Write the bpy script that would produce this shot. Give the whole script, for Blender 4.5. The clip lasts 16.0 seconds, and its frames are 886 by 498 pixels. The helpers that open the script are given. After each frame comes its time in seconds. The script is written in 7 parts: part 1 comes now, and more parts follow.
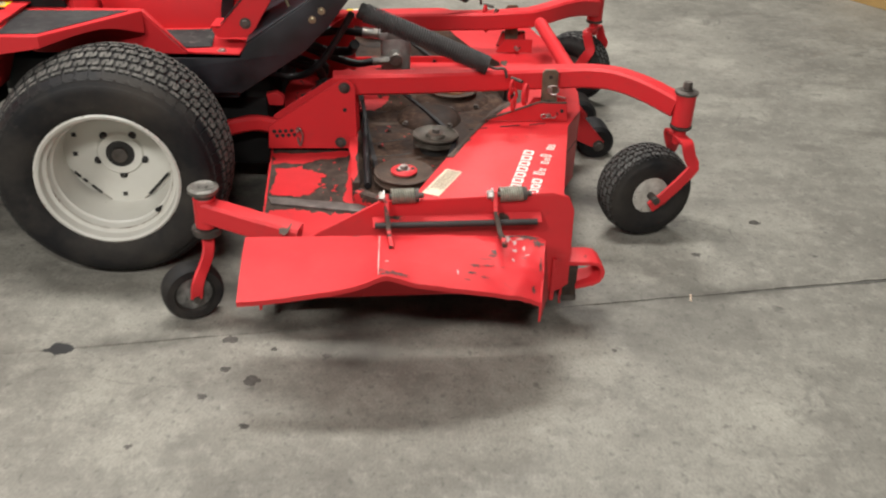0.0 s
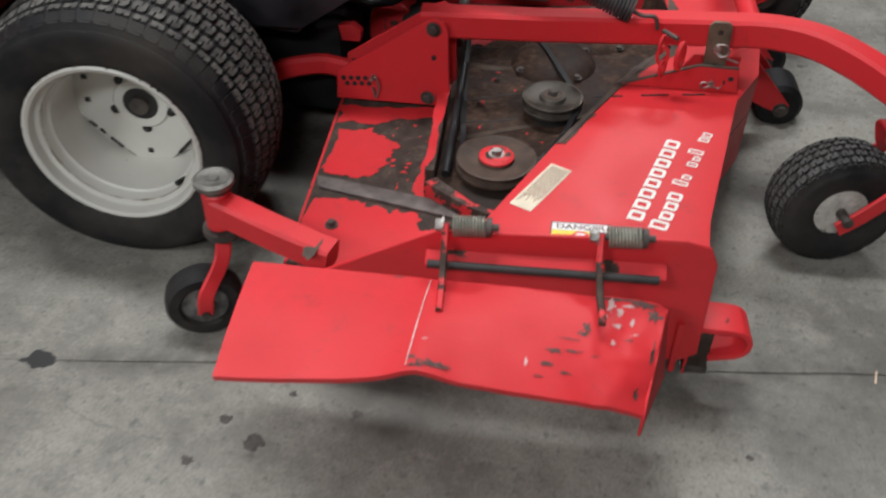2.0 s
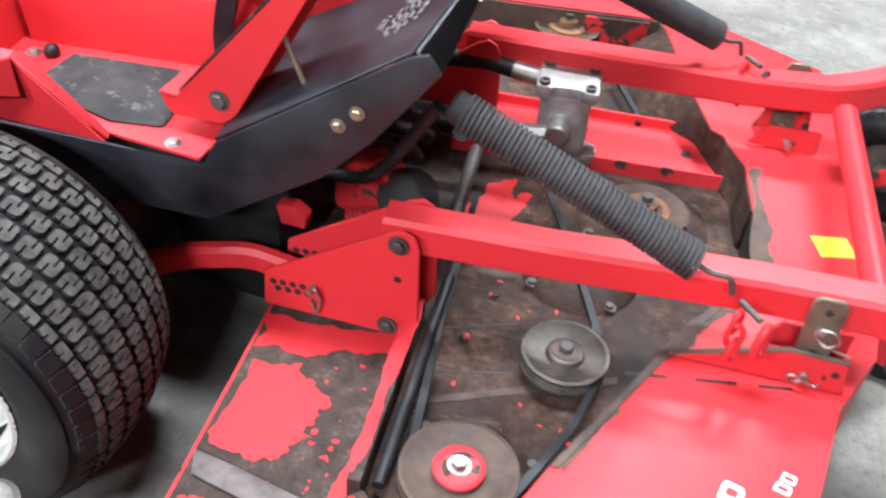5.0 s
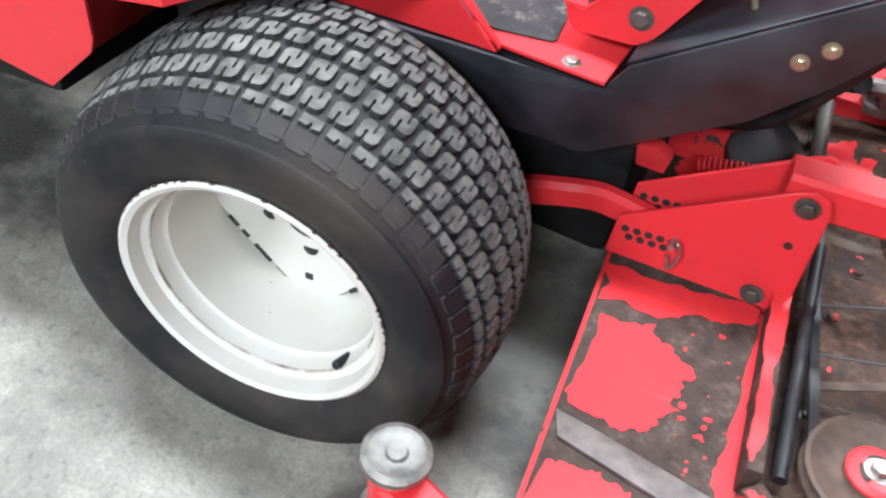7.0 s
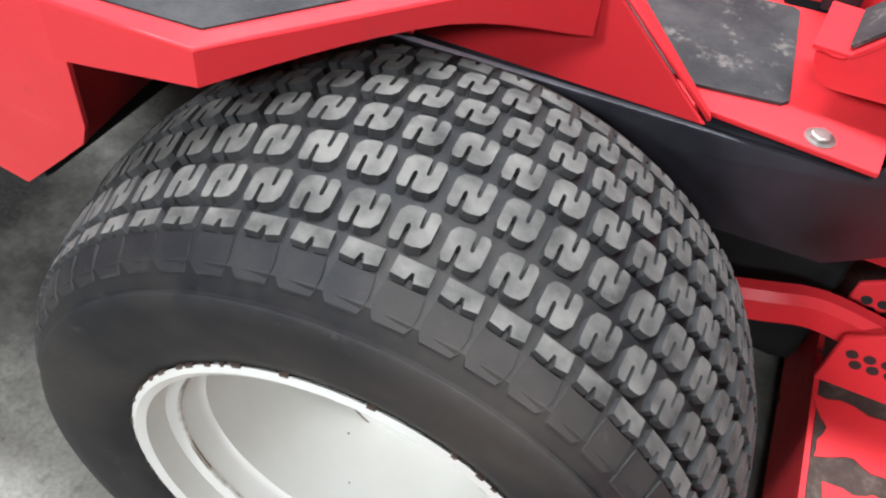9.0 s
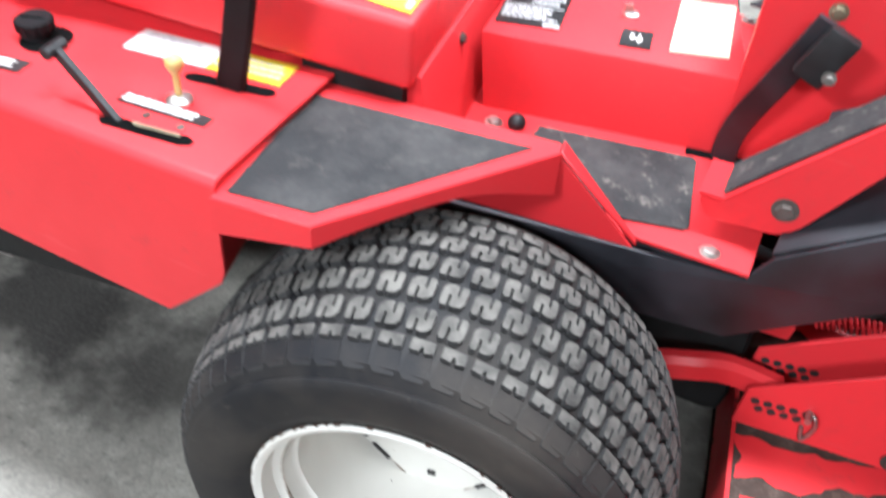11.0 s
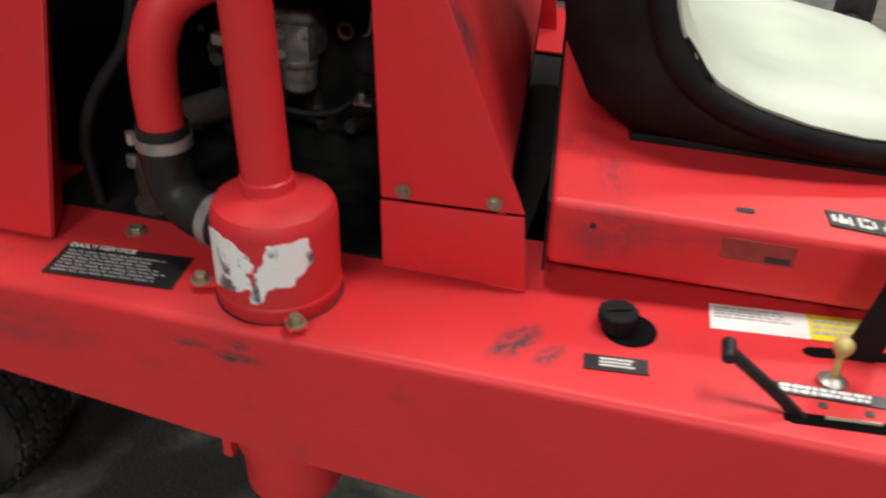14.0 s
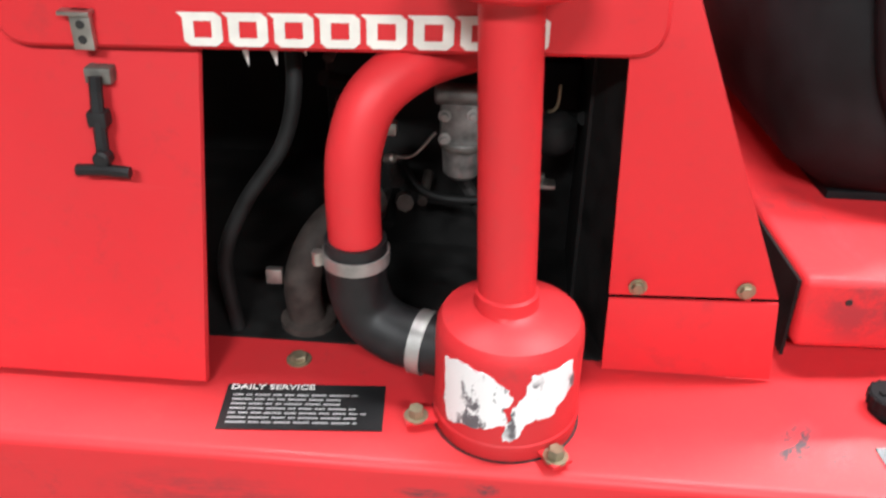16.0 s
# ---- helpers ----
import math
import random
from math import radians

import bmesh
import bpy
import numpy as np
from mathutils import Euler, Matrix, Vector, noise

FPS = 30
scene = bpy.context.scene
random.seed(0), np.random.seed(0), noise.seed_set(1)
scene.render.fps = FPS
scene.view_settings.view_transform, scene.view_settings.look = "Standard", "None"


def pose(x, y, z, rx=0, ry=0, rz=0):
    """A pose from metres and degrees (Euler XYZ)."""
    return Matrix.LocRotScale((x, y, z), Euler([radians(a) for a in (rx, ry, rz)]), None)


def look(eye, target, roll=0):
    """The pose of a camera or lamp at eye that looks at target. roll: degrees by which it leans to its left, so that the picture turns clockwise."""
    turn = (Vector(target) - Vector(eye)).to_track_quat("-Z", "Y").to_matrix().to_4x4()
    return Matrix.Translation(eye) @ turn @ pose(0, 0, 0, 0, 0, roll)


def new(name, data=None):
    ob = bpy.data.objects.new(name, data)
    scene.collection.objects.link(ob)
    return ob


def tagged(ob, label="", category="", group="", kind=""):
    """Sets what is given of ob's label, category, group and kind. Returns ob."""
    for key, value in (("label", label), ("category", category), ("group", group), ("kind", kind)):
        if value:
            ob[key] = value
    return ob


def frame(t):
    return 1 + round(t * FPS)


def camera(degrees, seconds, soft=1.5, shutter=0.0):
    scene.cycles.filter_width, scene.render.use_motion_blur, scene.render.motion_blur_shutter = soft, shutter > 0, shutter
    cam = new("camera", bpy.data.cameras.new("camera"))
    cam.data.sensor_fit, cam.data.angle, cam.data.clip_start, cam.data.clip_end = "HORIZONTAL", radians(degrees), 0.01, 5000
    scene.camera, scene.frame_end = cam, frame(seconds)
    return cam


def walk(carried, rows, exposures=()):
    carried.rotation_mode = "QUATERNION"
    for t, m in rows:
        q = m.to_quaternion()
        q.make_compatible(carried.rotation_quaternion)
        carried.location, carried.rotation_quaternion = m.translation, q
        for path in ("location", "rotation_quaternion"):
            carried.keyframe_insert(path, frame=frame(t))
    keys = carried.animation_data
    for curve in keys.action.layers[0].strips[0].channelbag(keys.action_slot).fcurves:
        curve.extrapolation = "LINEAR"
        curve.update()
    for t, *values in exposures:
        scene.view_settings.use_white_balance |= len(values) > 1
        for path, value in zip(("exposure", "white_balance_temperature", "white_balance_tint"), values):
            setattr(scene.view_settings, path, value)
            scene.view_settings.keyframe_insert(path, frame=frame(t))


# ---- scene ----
cam = camera(52.0, 16.0, 2.15, 0.5)
PATH = [
    (0, (0.897, -2.688, 1.342), (0.89, -0.971, 0.317), 2.2),
    (0.5, (0.916, -2.428, 1.327), (0.853, -0.757, 0.232), 1.7),
    (1, (0.974, -2.209, 1.329), (0.698, -0.675, 0.077), -0.7),
    (1.5, (1.026, -2.085, 1.329), (0.668, -0.617, 0.02), -0.3),
    (2, (1.003, -1.958, 1.312), (0.671, -0.48, 0.006), 0.7),
    (2.5, (0.966, -1.764, 1.301), (0.828, -0.262, -0.012), 4.8),
    (3, (0.948, -1.642, 1.283), (0.935, -0.165, -0.066), 6.8),
    (3.2, (0.953, -1.6, 1.28), (0.968, -0.137, -0.083), 7.4),
    (5.3, (0.94, -1.136, 1.259), (0.42, 0.302, -0.03), 5.0),
    (5.5, (0.929, -1.141, 1.256), (0.37, 0.294, -0.021), 5.2),
    (6, (0.872, -1.157, 1.234), (0.194, 0.2, -0.07), 4.3),
    (6.5, (0.732, -1.184, 1.191), (0.062, 0.072, -0.213), 3.8),
    (7, (0.522, -1.209, 1.133), (-0.033, 0.081, -0.292), 7.5),
    (7.5, (0.378, -1.149, 1.043), (-0.068, 0.263, -0.302), 10.5),
    (8, (0.287, -1.04, 0.978), (-0.18, 0.329, -0.403), 9.5),
    (8.5, (0.232, -0.932, 0.961), (-0.303, 0.305, -0.516), 6.9),
    (8.7, (0.224, -0.914, 0.959), (-0.324, 0.314, -0.521), 6.5),
    (10.8, (0.274, -1.117, 1.193), (-0.258, 0.21, -0.205), 5.1),
    (11, (0.27, -1.149, 1.224), (-0.288, 0.221, -0.122), 4.8),
    (11.5, (0.251, -1.223, 1.272), (-0.417, 0.21, 0.047), 5.0),
    (12, (0.218, -1.256, 1.284), (-0.536, 0.192, 0.129), 6.8),
    (12.5, (0.083, -1.248, 1.297), (-0.685, 0.216, 0.173), 4.1),
    (13, (-0.117, -1.243, 1.306), (-0.846, 0.257, 0.203), 2.7),
    (13.5, (-0.312, -1.25, 1.274), (-0.921, 0.303, 0.171), 5.2),
    (14, (-0.555, -1.3, 1.273), (-0.967, 0.329, 0.189), 1.9),
    (14.5, (-0.69, -1.299, 1.273), (-1.019, 0.359, 0.204), 1.7),
    (15, (-0.808, -1.257, 1.286), (-1.035, 0.465, 0.294), 1.4),
    (15.5, (-0.908, -1.226, 1.279), (-1.063, 0.514, 0.306), 0.8),
    (16, (-0.964, -1.207, 1.27), (-1.101, 0.495, 0.228), 1.0),
]
LIGHT = [(0.0, -0.22, 6350, 10), (1.0, -0.46, 6050, 10), (2.5, -0.75, 5870, 10), (3.2, -0.75, 5850, 10), (5.3, 0.9, 5450, 10), (6.5, 0.87, 5450, 10), (8.5, 0.66, 5600, 10), (11.0, 0.82, 5500, 10), (11.7, 0.36, 5500, 10),
         (12.5, -0.34, 5850, 10), (13.5, -0.77, 6220, 10), (14.3, -0.47, 6350, 10), (15.2, 0.16, 6280, 10), (16.0, 0.54, 5930, 10)]
walk(cam, [(t, look(eye, target, roll)) for t, eye, target, roll in PATH], LIGHT)

# ---- world and light ----
world = bpy.data.worlds.new("workshop")
scene.world = world
world.use_nodes = True
world.node_tree.nodes["Background"].inputs[0].default_value = (0.9, 0.95, 1.0, 1)
world.node_tree.nodes["Background"].inputs[1].default_value = 0.003


def area_lamp(name, eye, target, sx, sy, watts, color):
    data = bpy.data.lights.new(name, "AREA")
    data.shape, data.size, data.size_y, data.energy, data.color = "RECTANGLE", sx, sy, watts, color
    ob = new(name, data)
    ob.matrix_world = look(eye, target)
    return ob


LAMPS = [(0.42, -0.05, 130), (-1.5, -0.1, 90), (1.1, -4.8, 215), (-1.5, -4.5, 225), (1.2, 2.7, 170), (-3.2, 2.6, 80)]
for lx, ly, watts in LAMPS:
    area_lamp("ceiling_lamp_light", (lx, ly, 3.86), (lx, ly, 0), 1.2, 0.4, watts, (1.0, 0.97, 0.9))

# ---- materials ----


class Nodes:
    """A short hand for building a node material."""

    def __init__(self, name, mat=None):
        self.mat = mat or bpy.data.materials.new(name)
        self.mat.use_nodes = True
        self.tree = self.mat.node_tree
        self.b = self.tree.nodes["Principled BSDF"]
        self.coord = self.tree.nodes.new("ShaderNodeTexCoord").outputs["Object"]

    def add(self, kind):
        return self.tree.nodes.new(kind)

    def link(self, a, b):
        self.tree.links.new(a, b)

    def noise(self, scale, detail=4.0, rough=0.55, stretch=None):
        n = self.add("ShaderNodeTexNoise")
        n.inputs["Scale"].default_value = scale
        n.inputs["Detail"].default_value = detail
        n.inputs["Roughness"].default_value = rough
        if stretch:
            m = self.add("ShaderNodeMapping")
            m.inputs["Scale"].default_value = stretch
            self.link(self.coord, m.inputs["Vector"])
            self.link(m.outputs[0], n.inputs["Vector"])
        else:
            self.link(self.coord, n.inputs["Vector"])
        return n.outputs[0]

    def ramp(self, fac, stops):
        r = self.add("ShaderNodeValToRGB")
        el = r.color_ramp.elements
        while len(el) < len(stops):
            el.new(0.5)
        for e, (p, c) in zip(el, stops):
            e.position = p
            e.color = (*c, 1) if not isinstance(c, float) else (c, c, c, 1)
        self.link(fac, r.inputs[0])
        return r.outputs[0]

    def mix(self, fac, a, b):
        m = self.add("ShaderNodeMix")
        m.data_type = "RGBA"
        for k, value in ((0, fac), (6, a), (7, b)):
            if isinstance(value, bpy.types.NodeSocket):
                self.link(value, m.inputs[k])
            elif k == 0:
                m.inputs[k].default_value = value
            elif isinstance(value, float):
                m.inputs[k].default_value = (value, value, value, 1)
            else:
                m.inputs[k].default_value = (*value, 1)
        return m.outputs[2]

    def bump(self, height, strength=0.3, distance=0.002):
        n = self.add("ShaderNodeBump")
        n.inputs["Strength"].default_value = strength
        n.inputs["Distance"].default_value = distance
        self.link(height, n.inputs["Height"])
        self.link(n.outputs[0], self.b.inputs["Normal"])

    def done(self, color, rough=0.5, metal=0.0, spec=None):
        for value, key in ((color, "Base Color"), (rough, "Roughness"), (metal, "Metallic")):
            if isinstance(value, bpy.types.NodeSocket):
                self.link(value, self.b.inputs[key])
            elif isinstance(value, tuple):
                self.b.inputs[key].default_value = (*value, 1)
            else:
                self.b.inputs[key].default_value = value
        if spec is not None:
            self.b.inputs["Specular IOR Level"].default_value = spec
        return self.mat


RED = (0.62, 0.027, 0.033)
RED_DULL = (0.47, 0.032, 0.034)


def red_paint(name, dirt=0.25, chips=0.0, rough=0.42, seed=0.0):
    """Red enamel with dull handling marks; chips: the share worn through to rusty steel."""
    n = Nodes(name)
    big = n.noise(5.0 + seed, 5)
    fine = n.noise(70.0, 3)
    col = n.mix(n.ramp(big, [(0.35, 0.0), (0.75, dirt)]), RED, RED_DULL)
    col = n.mix(n.ramp(fine, [(0.55, 0.0), (0.8, 0.25)]), col, (0.45, 0.05, 0.045))
    # greasy smudges and fine dull scratches
    smudge = n.noise(13.0 + seed, 9, 0.72)
    col = n.mix(n.ramp(smudge, [(0.58, 0.0), (0.78, 0.25 + 0.6 * dirt)]), col, (0.2, 0.045, 0.045))
    scratch = n.noise(42.0, 3, 0.6, (0.12, 1.0, 1.0))
    col = n.mix(n.ramp(scratch, [(0.68, 0.0), (0.78, 0.35 * dirt)]), col, (0.72, 0.16, 0.15))
    r = n.ramp(big, [(0.3, rough - 0.06), (0.7, rough + 0.12)])
    if chips:
        w1 = n.noise(9.0 + seed, 8, 0.62)
        mask = n.ramp(w1, [(1 - chips - 0.012, 0.0), (1 - chips + 0.012, 1.0)])
        rust = n.ramp(n.noise(32.0, 6, 0.7), [(0.3, (0.02, 0.013, 0.01)), (0.55, (0.055, 0.036, 0.028)), (0.75, (0.13, 0.095, 0.078))])
        col = n.mix(mask, col, rust)
        r = n.mix(mask, r, 0.8)
    n.bump(n.mix(0.5, fine, n.noise(9.0, 3)), 0.1, 0.001)
    return n.done(col, r, 0.0, 0.32)


def plain(name, color, rough=0.5, metal=0.0, vary=0.35, scale=14.0, bump=0.1, spec=None):
    """A painted or metal surface with two scales of variation."""
    n = Nodes(name)
    a, b = n.noise(scale, 5), n.noise(scale * 9, 3)
    dark = tuple(c * (1 - vary) for c in color)
    light = tuple(min(1.0, c * (1 + 0.5 * vary) + 0.01 * vary) for c in color)
    col = n.mix(n.ramp(a, [(0.3, 0.0), (0.7, 1.0)]), dark, light)
    n.bump(b, bump, 0.001)
    return n.done(col, n.ramp(a, [(0.3, max(0.05, rough - 0.08)), (0.7, min(1.0, rough + 0.1))]), metal, spec)


def smeared_paint(name, spots, seed):
    """Scuffed red enamel with greasy rub marks; each mark has a centre, two radii, a turn and a strength."""
    mat = red_paint(name, 0.5, 0.0, 0.45, seed)
    n = Nodes(name, mat)
    col = n.b.inputs["Base Color"].links[0].from_socket
    for centre, size, turn, strength in spots:
        m = n.add("ShaderNodeMapping")
        m.vector_type = "TEXTURE"
        m.inputs["Location"].default_value = centre
        m.inputs["Rotation"].default_value = (0, 0, radians(turn))
        m.inputs["Scale"].default_value = (size[0], size[1], size[2])
        n.link(n.coord, m.inputs["Vector"])
        far = n.add("ShaderNodeVectorMath")
        far.operation = "LENGTH"
        n.link(m.outputs[0], far.inputs[0])
        grain = n.add("ShaderNodeTexNoise")
        grain.inputs["Scale"].default_value = 2.1
        grain.inputs["Detail"].default_value = 7.0
        grain.inputs["Roughness"].default_value = 0.7
        n.link(m.outputs[0], grain.inputs["Vector"])
        area = n.ramp(far.outputs["Value"], [(0.45, 1.0), (1.05, 0.0)])
        worn = n.ramp(grain.outputs[0], [(0.4, 0.0), (0.56, strength)])
        col = n.mix(n.mix(area, 0.0, worn), col, (0.06, 0.04, 0.048))
    n.link(col, n.b.inputs["Base Color"])
    return mat


M_RED = red_paint("red_enamel")
M_RED_B = red_paint("red_enamel_scuffed", 0.5, 0.0, 0.45, 1.7)
M_PONTOON = smeared_paint("red_enamel_rubbed_cover", [((-0.668, -0.515, 0.6455), (0.05, 0.024, 0.05), 60, 1.0), ((-0.628, -0.527, 0.6455), (0.03, 0.016, 0.05), 60, 0.8), ((-0.975, -0.585, 0.603), (0.035, 0.05, 0.01), 0, 1.0),
                                                     ((-1.03, -0.585, 0.612), (0.03, 0.05, 0.008), 0, 0.8), ((-0.968, -0.585, 0.622), (0.014, 0.05, 0.01), 0, 0.8), ((-1.25, -0.585, 0.585), (0.12, 0.05, 0.04), 0, 0.35)], 1.7)
M_PLATFORM = smeared_paint("red_enamel_rubbed_platform", [((-0.597, -0.31, 0.735), (0.09, 0.03, 0.06), 100, 0.6), ((-0.59, -0.4, 0.735), (0.06, 0.03, 0.05), 10, 0.45), ((-0.5, -0.385, 0.735), (0.09, 0.014, 0.02), 8, 0.3), ((-0.645, -0.24, 0.735), (0.06, 0.08, 0.05), 0, 0.5)], 1.7)
M_FIREWALL = smeared_paint("red_enamel_rubbed_panel", [((-0.82, -0.32, 0.96), (0.12, 0.12, 0.14), 0, 0.85), ((-0.74, -0.36, 0.8), (0.05, 0.05, 0.08), 0, 0.5)], 1.7)
M_RED_CHIP = red_paint("red_enamel_chipped", 0.4, 0.36, 0.5, 2.0)
M_DECK = red_paint("red_enamel_worn_to_steel", 0.5, 0.74, 0.55, -3.0)
M_BLACK = plain("black_enamel", (0.017, 0.0175, 0.022), 0.42, 0, 0.6, 9, 0.1, 0.45)
M_BLACKDIRT = plain("greasy_black", (0.02, 0.018, 0.017), 0.6, 0, 0.6, 25, 0.3)


def dusty_rubber():
    n = Nodes("tyre_rubber")
    a = n.noise(3.6, 8, 0.64)
    col = n.mix(n.ramp(a, [(0.43, 0.0), (0.66, 0.9)]), (0.0065, 0.0065, 0.008), (0.052, 0.045, 0.038))
    col = n.mix(n.ramp(n.noise(17.0, 5, 0.6), [(0.5, 0.0), (0.75, 0.5)]), col, (0.022, 0.018, 0.015))
    col = n.mix(n.ramp(n.noise(60.0, 4, 0.7), [(0.62, 0.0), (0.8, 0.35)]), col, (0.09, 0.08, 0.07))
    n.bump(n.noise(90.0, 3), 0.15, 0.001)
    return n.done(col, n.ramp(a, [(0.4, 0.6), (0.7, 0.88)]), 0.0, 0.3)


M_RUBBER = dusty_rubber()
M_TREAD = plain("dusty_tread_rubber", (0.096, 0.09, 0.08), 0.9, 0, 0.7, 40, 0.3)
M_GROOVE = plain("dusty_tread_groove", (0.032, 0.031, 0.03), 0.9, 0, 0.6, 45, 0.3)
M_HOSE = plain("black_hose", (0.011, 0.011, 0.012), 0.5, 0, 0.4, 30, 0.2, 0.35)
# Near-black for the bay and underbody; their shade is put into this colour.
M_BAY = plain("shaded_black", (0.0035, 0.0032, 0.003), 0.7, 0, 0.6, 25, 0.3, 0.3)
M_CAPSTEEL = plain("dull_worn_steel", (0.2, 0.19, 0.17), 0.5, 0.6, 0.5, 60, 0.5)
M_STEEL = plain("bare_steel", (0.42, 0.4, 0.37), 0.4, 0.9, 0.4, 40)
M_DARKSTEEL = plain("grimy_steel", (0.1, 0.085, 0.075), 0.6, 0.5, 0.5, 35, 0.4)
M_RUST = plain("rusty_sheet_steel", (0.10, 0.066, 0.05), 0.8, 0.1, 0.6, 16, 0.5)
M_ZINC = plain("yellow_zinc", (0.33, 0.285, 0.19), 0.42, 0.7, 0.3, 50)
M_ALU = plain("cast_aluminium", (0.4, 0.39, 0.375), 0.45, 0.7, 0.3, 40, 0.4)


def grip_mat(name, dust):
    """Dark grit-faced mat with trodden-in dust and pale scuffs."""
    n = Nodes(name)
    a = n.noise(9.0, 7, 0.7)
    col = n.mix(n.ramp(a, [(0.4, 0.0), (0.7, 1.0)]), (0.02, 0.02, 0.021), (0.06, 0.058, 0.056))
    col = n.mix(n.ramp(n.noise(34.0, 5, 0.7), [(0.56, 0.0), (0.7, dust)]), col, (0.17, 0.155, 0.135))
    col = n.mix(n.ramp(n.noise(21.0, 4, 0.6, (1.0, 0.2, 1.0)), [(0.66, 0.0), (0.74, 0.65 * dust)]), col, (0.16, 0.15, 0.14))
    n.bump(n.noise(420.0, 2), 0.5, 0.001)
    return n.done(col, 0.85, 0.0, 0.3)


M_GRIP = grip_mat("dusty_grip_mat", 0.9)
M_PAD = grip_mat("grey_grip_pad", 0.15)
M_VINYL = plain("black_vinyl", (0.006, 0.006, 0.007), 0.62, 0, 0.5, 12, 0.2, 0.18)
M_SEAT = plain("ivory_vinyl", (0.49, 0.525, 0.44), 0.45, 0, 0.08, 10, 0.1)
M_YELLOW = plain("yellow_decal", (0.75, 0.6, 0.03), 0.4, 0, 0.12)
M_WHITELAB = plain("white_decal", (0.75, 0.73, 0.7), 0.45, 0, 0.12, 30)
M_CREAM = plain("cream_decal", (0.7, 0.54, 0.4), 0.45, 0, 0.1)
M_BLACKLAB = plain("black_decal", (0.015, 0.015, 0.016), 0.4, 0, 0.2)
M_INK = plain("grey_print", (0.42, 0.42, 0.42), 0.5, 0, 0.2)
M_INKBLACK = plain("black_print", (0.02, 0.02, 0.02), 0.5, 0, 0.2)
M_LETTER = plain("white_lettering", (0.78, 0.76, 0.7), 0.45, 0, 0.12, 40)
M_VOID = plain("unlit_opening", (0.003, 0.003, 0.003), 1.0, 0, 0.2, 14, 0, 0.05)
M_MAROON = plain("maroon_print", (0.09, 0.012, 0.014), 0.5, 0, 0.2)
M_LABELPAPER = plain("yellowed_paper_decal", (0.7, 0.62, 0.46), 0.5, 0, 0.15, 30)
M_PRINTBROWN = plain("faded_brown_print", (0.42, 0.3, 0.22), 0.5, 0, 0.2)
M_FADED = plain("faded_grey_print", (0.2, 0.2, 0.2), 0.5, 0, 0.4, 40)
M_AMBER = plain("amber_plastic", (0.5, 0.38, 0.13), 0.35, 0, 0.2)
M_ORANGE = plain("orange_paint", (0.6, 0.1, 0.02), 0.45, 0, 0.3)
M_WALL = plain("workshop_wall_paint", (0.1, 0.097, 0.09), 0.7, 0, 0.15, 1.5)
M_CEIL = plain("workshop_ceiling_paint", (0.12, 0.12, 0.115), 0.8, 0, 0.1, 1.5)
M_TAN = plain("brown_cardboard", (0.42, 0.27, 0.1), 0.8, 0, 0.15, 8)


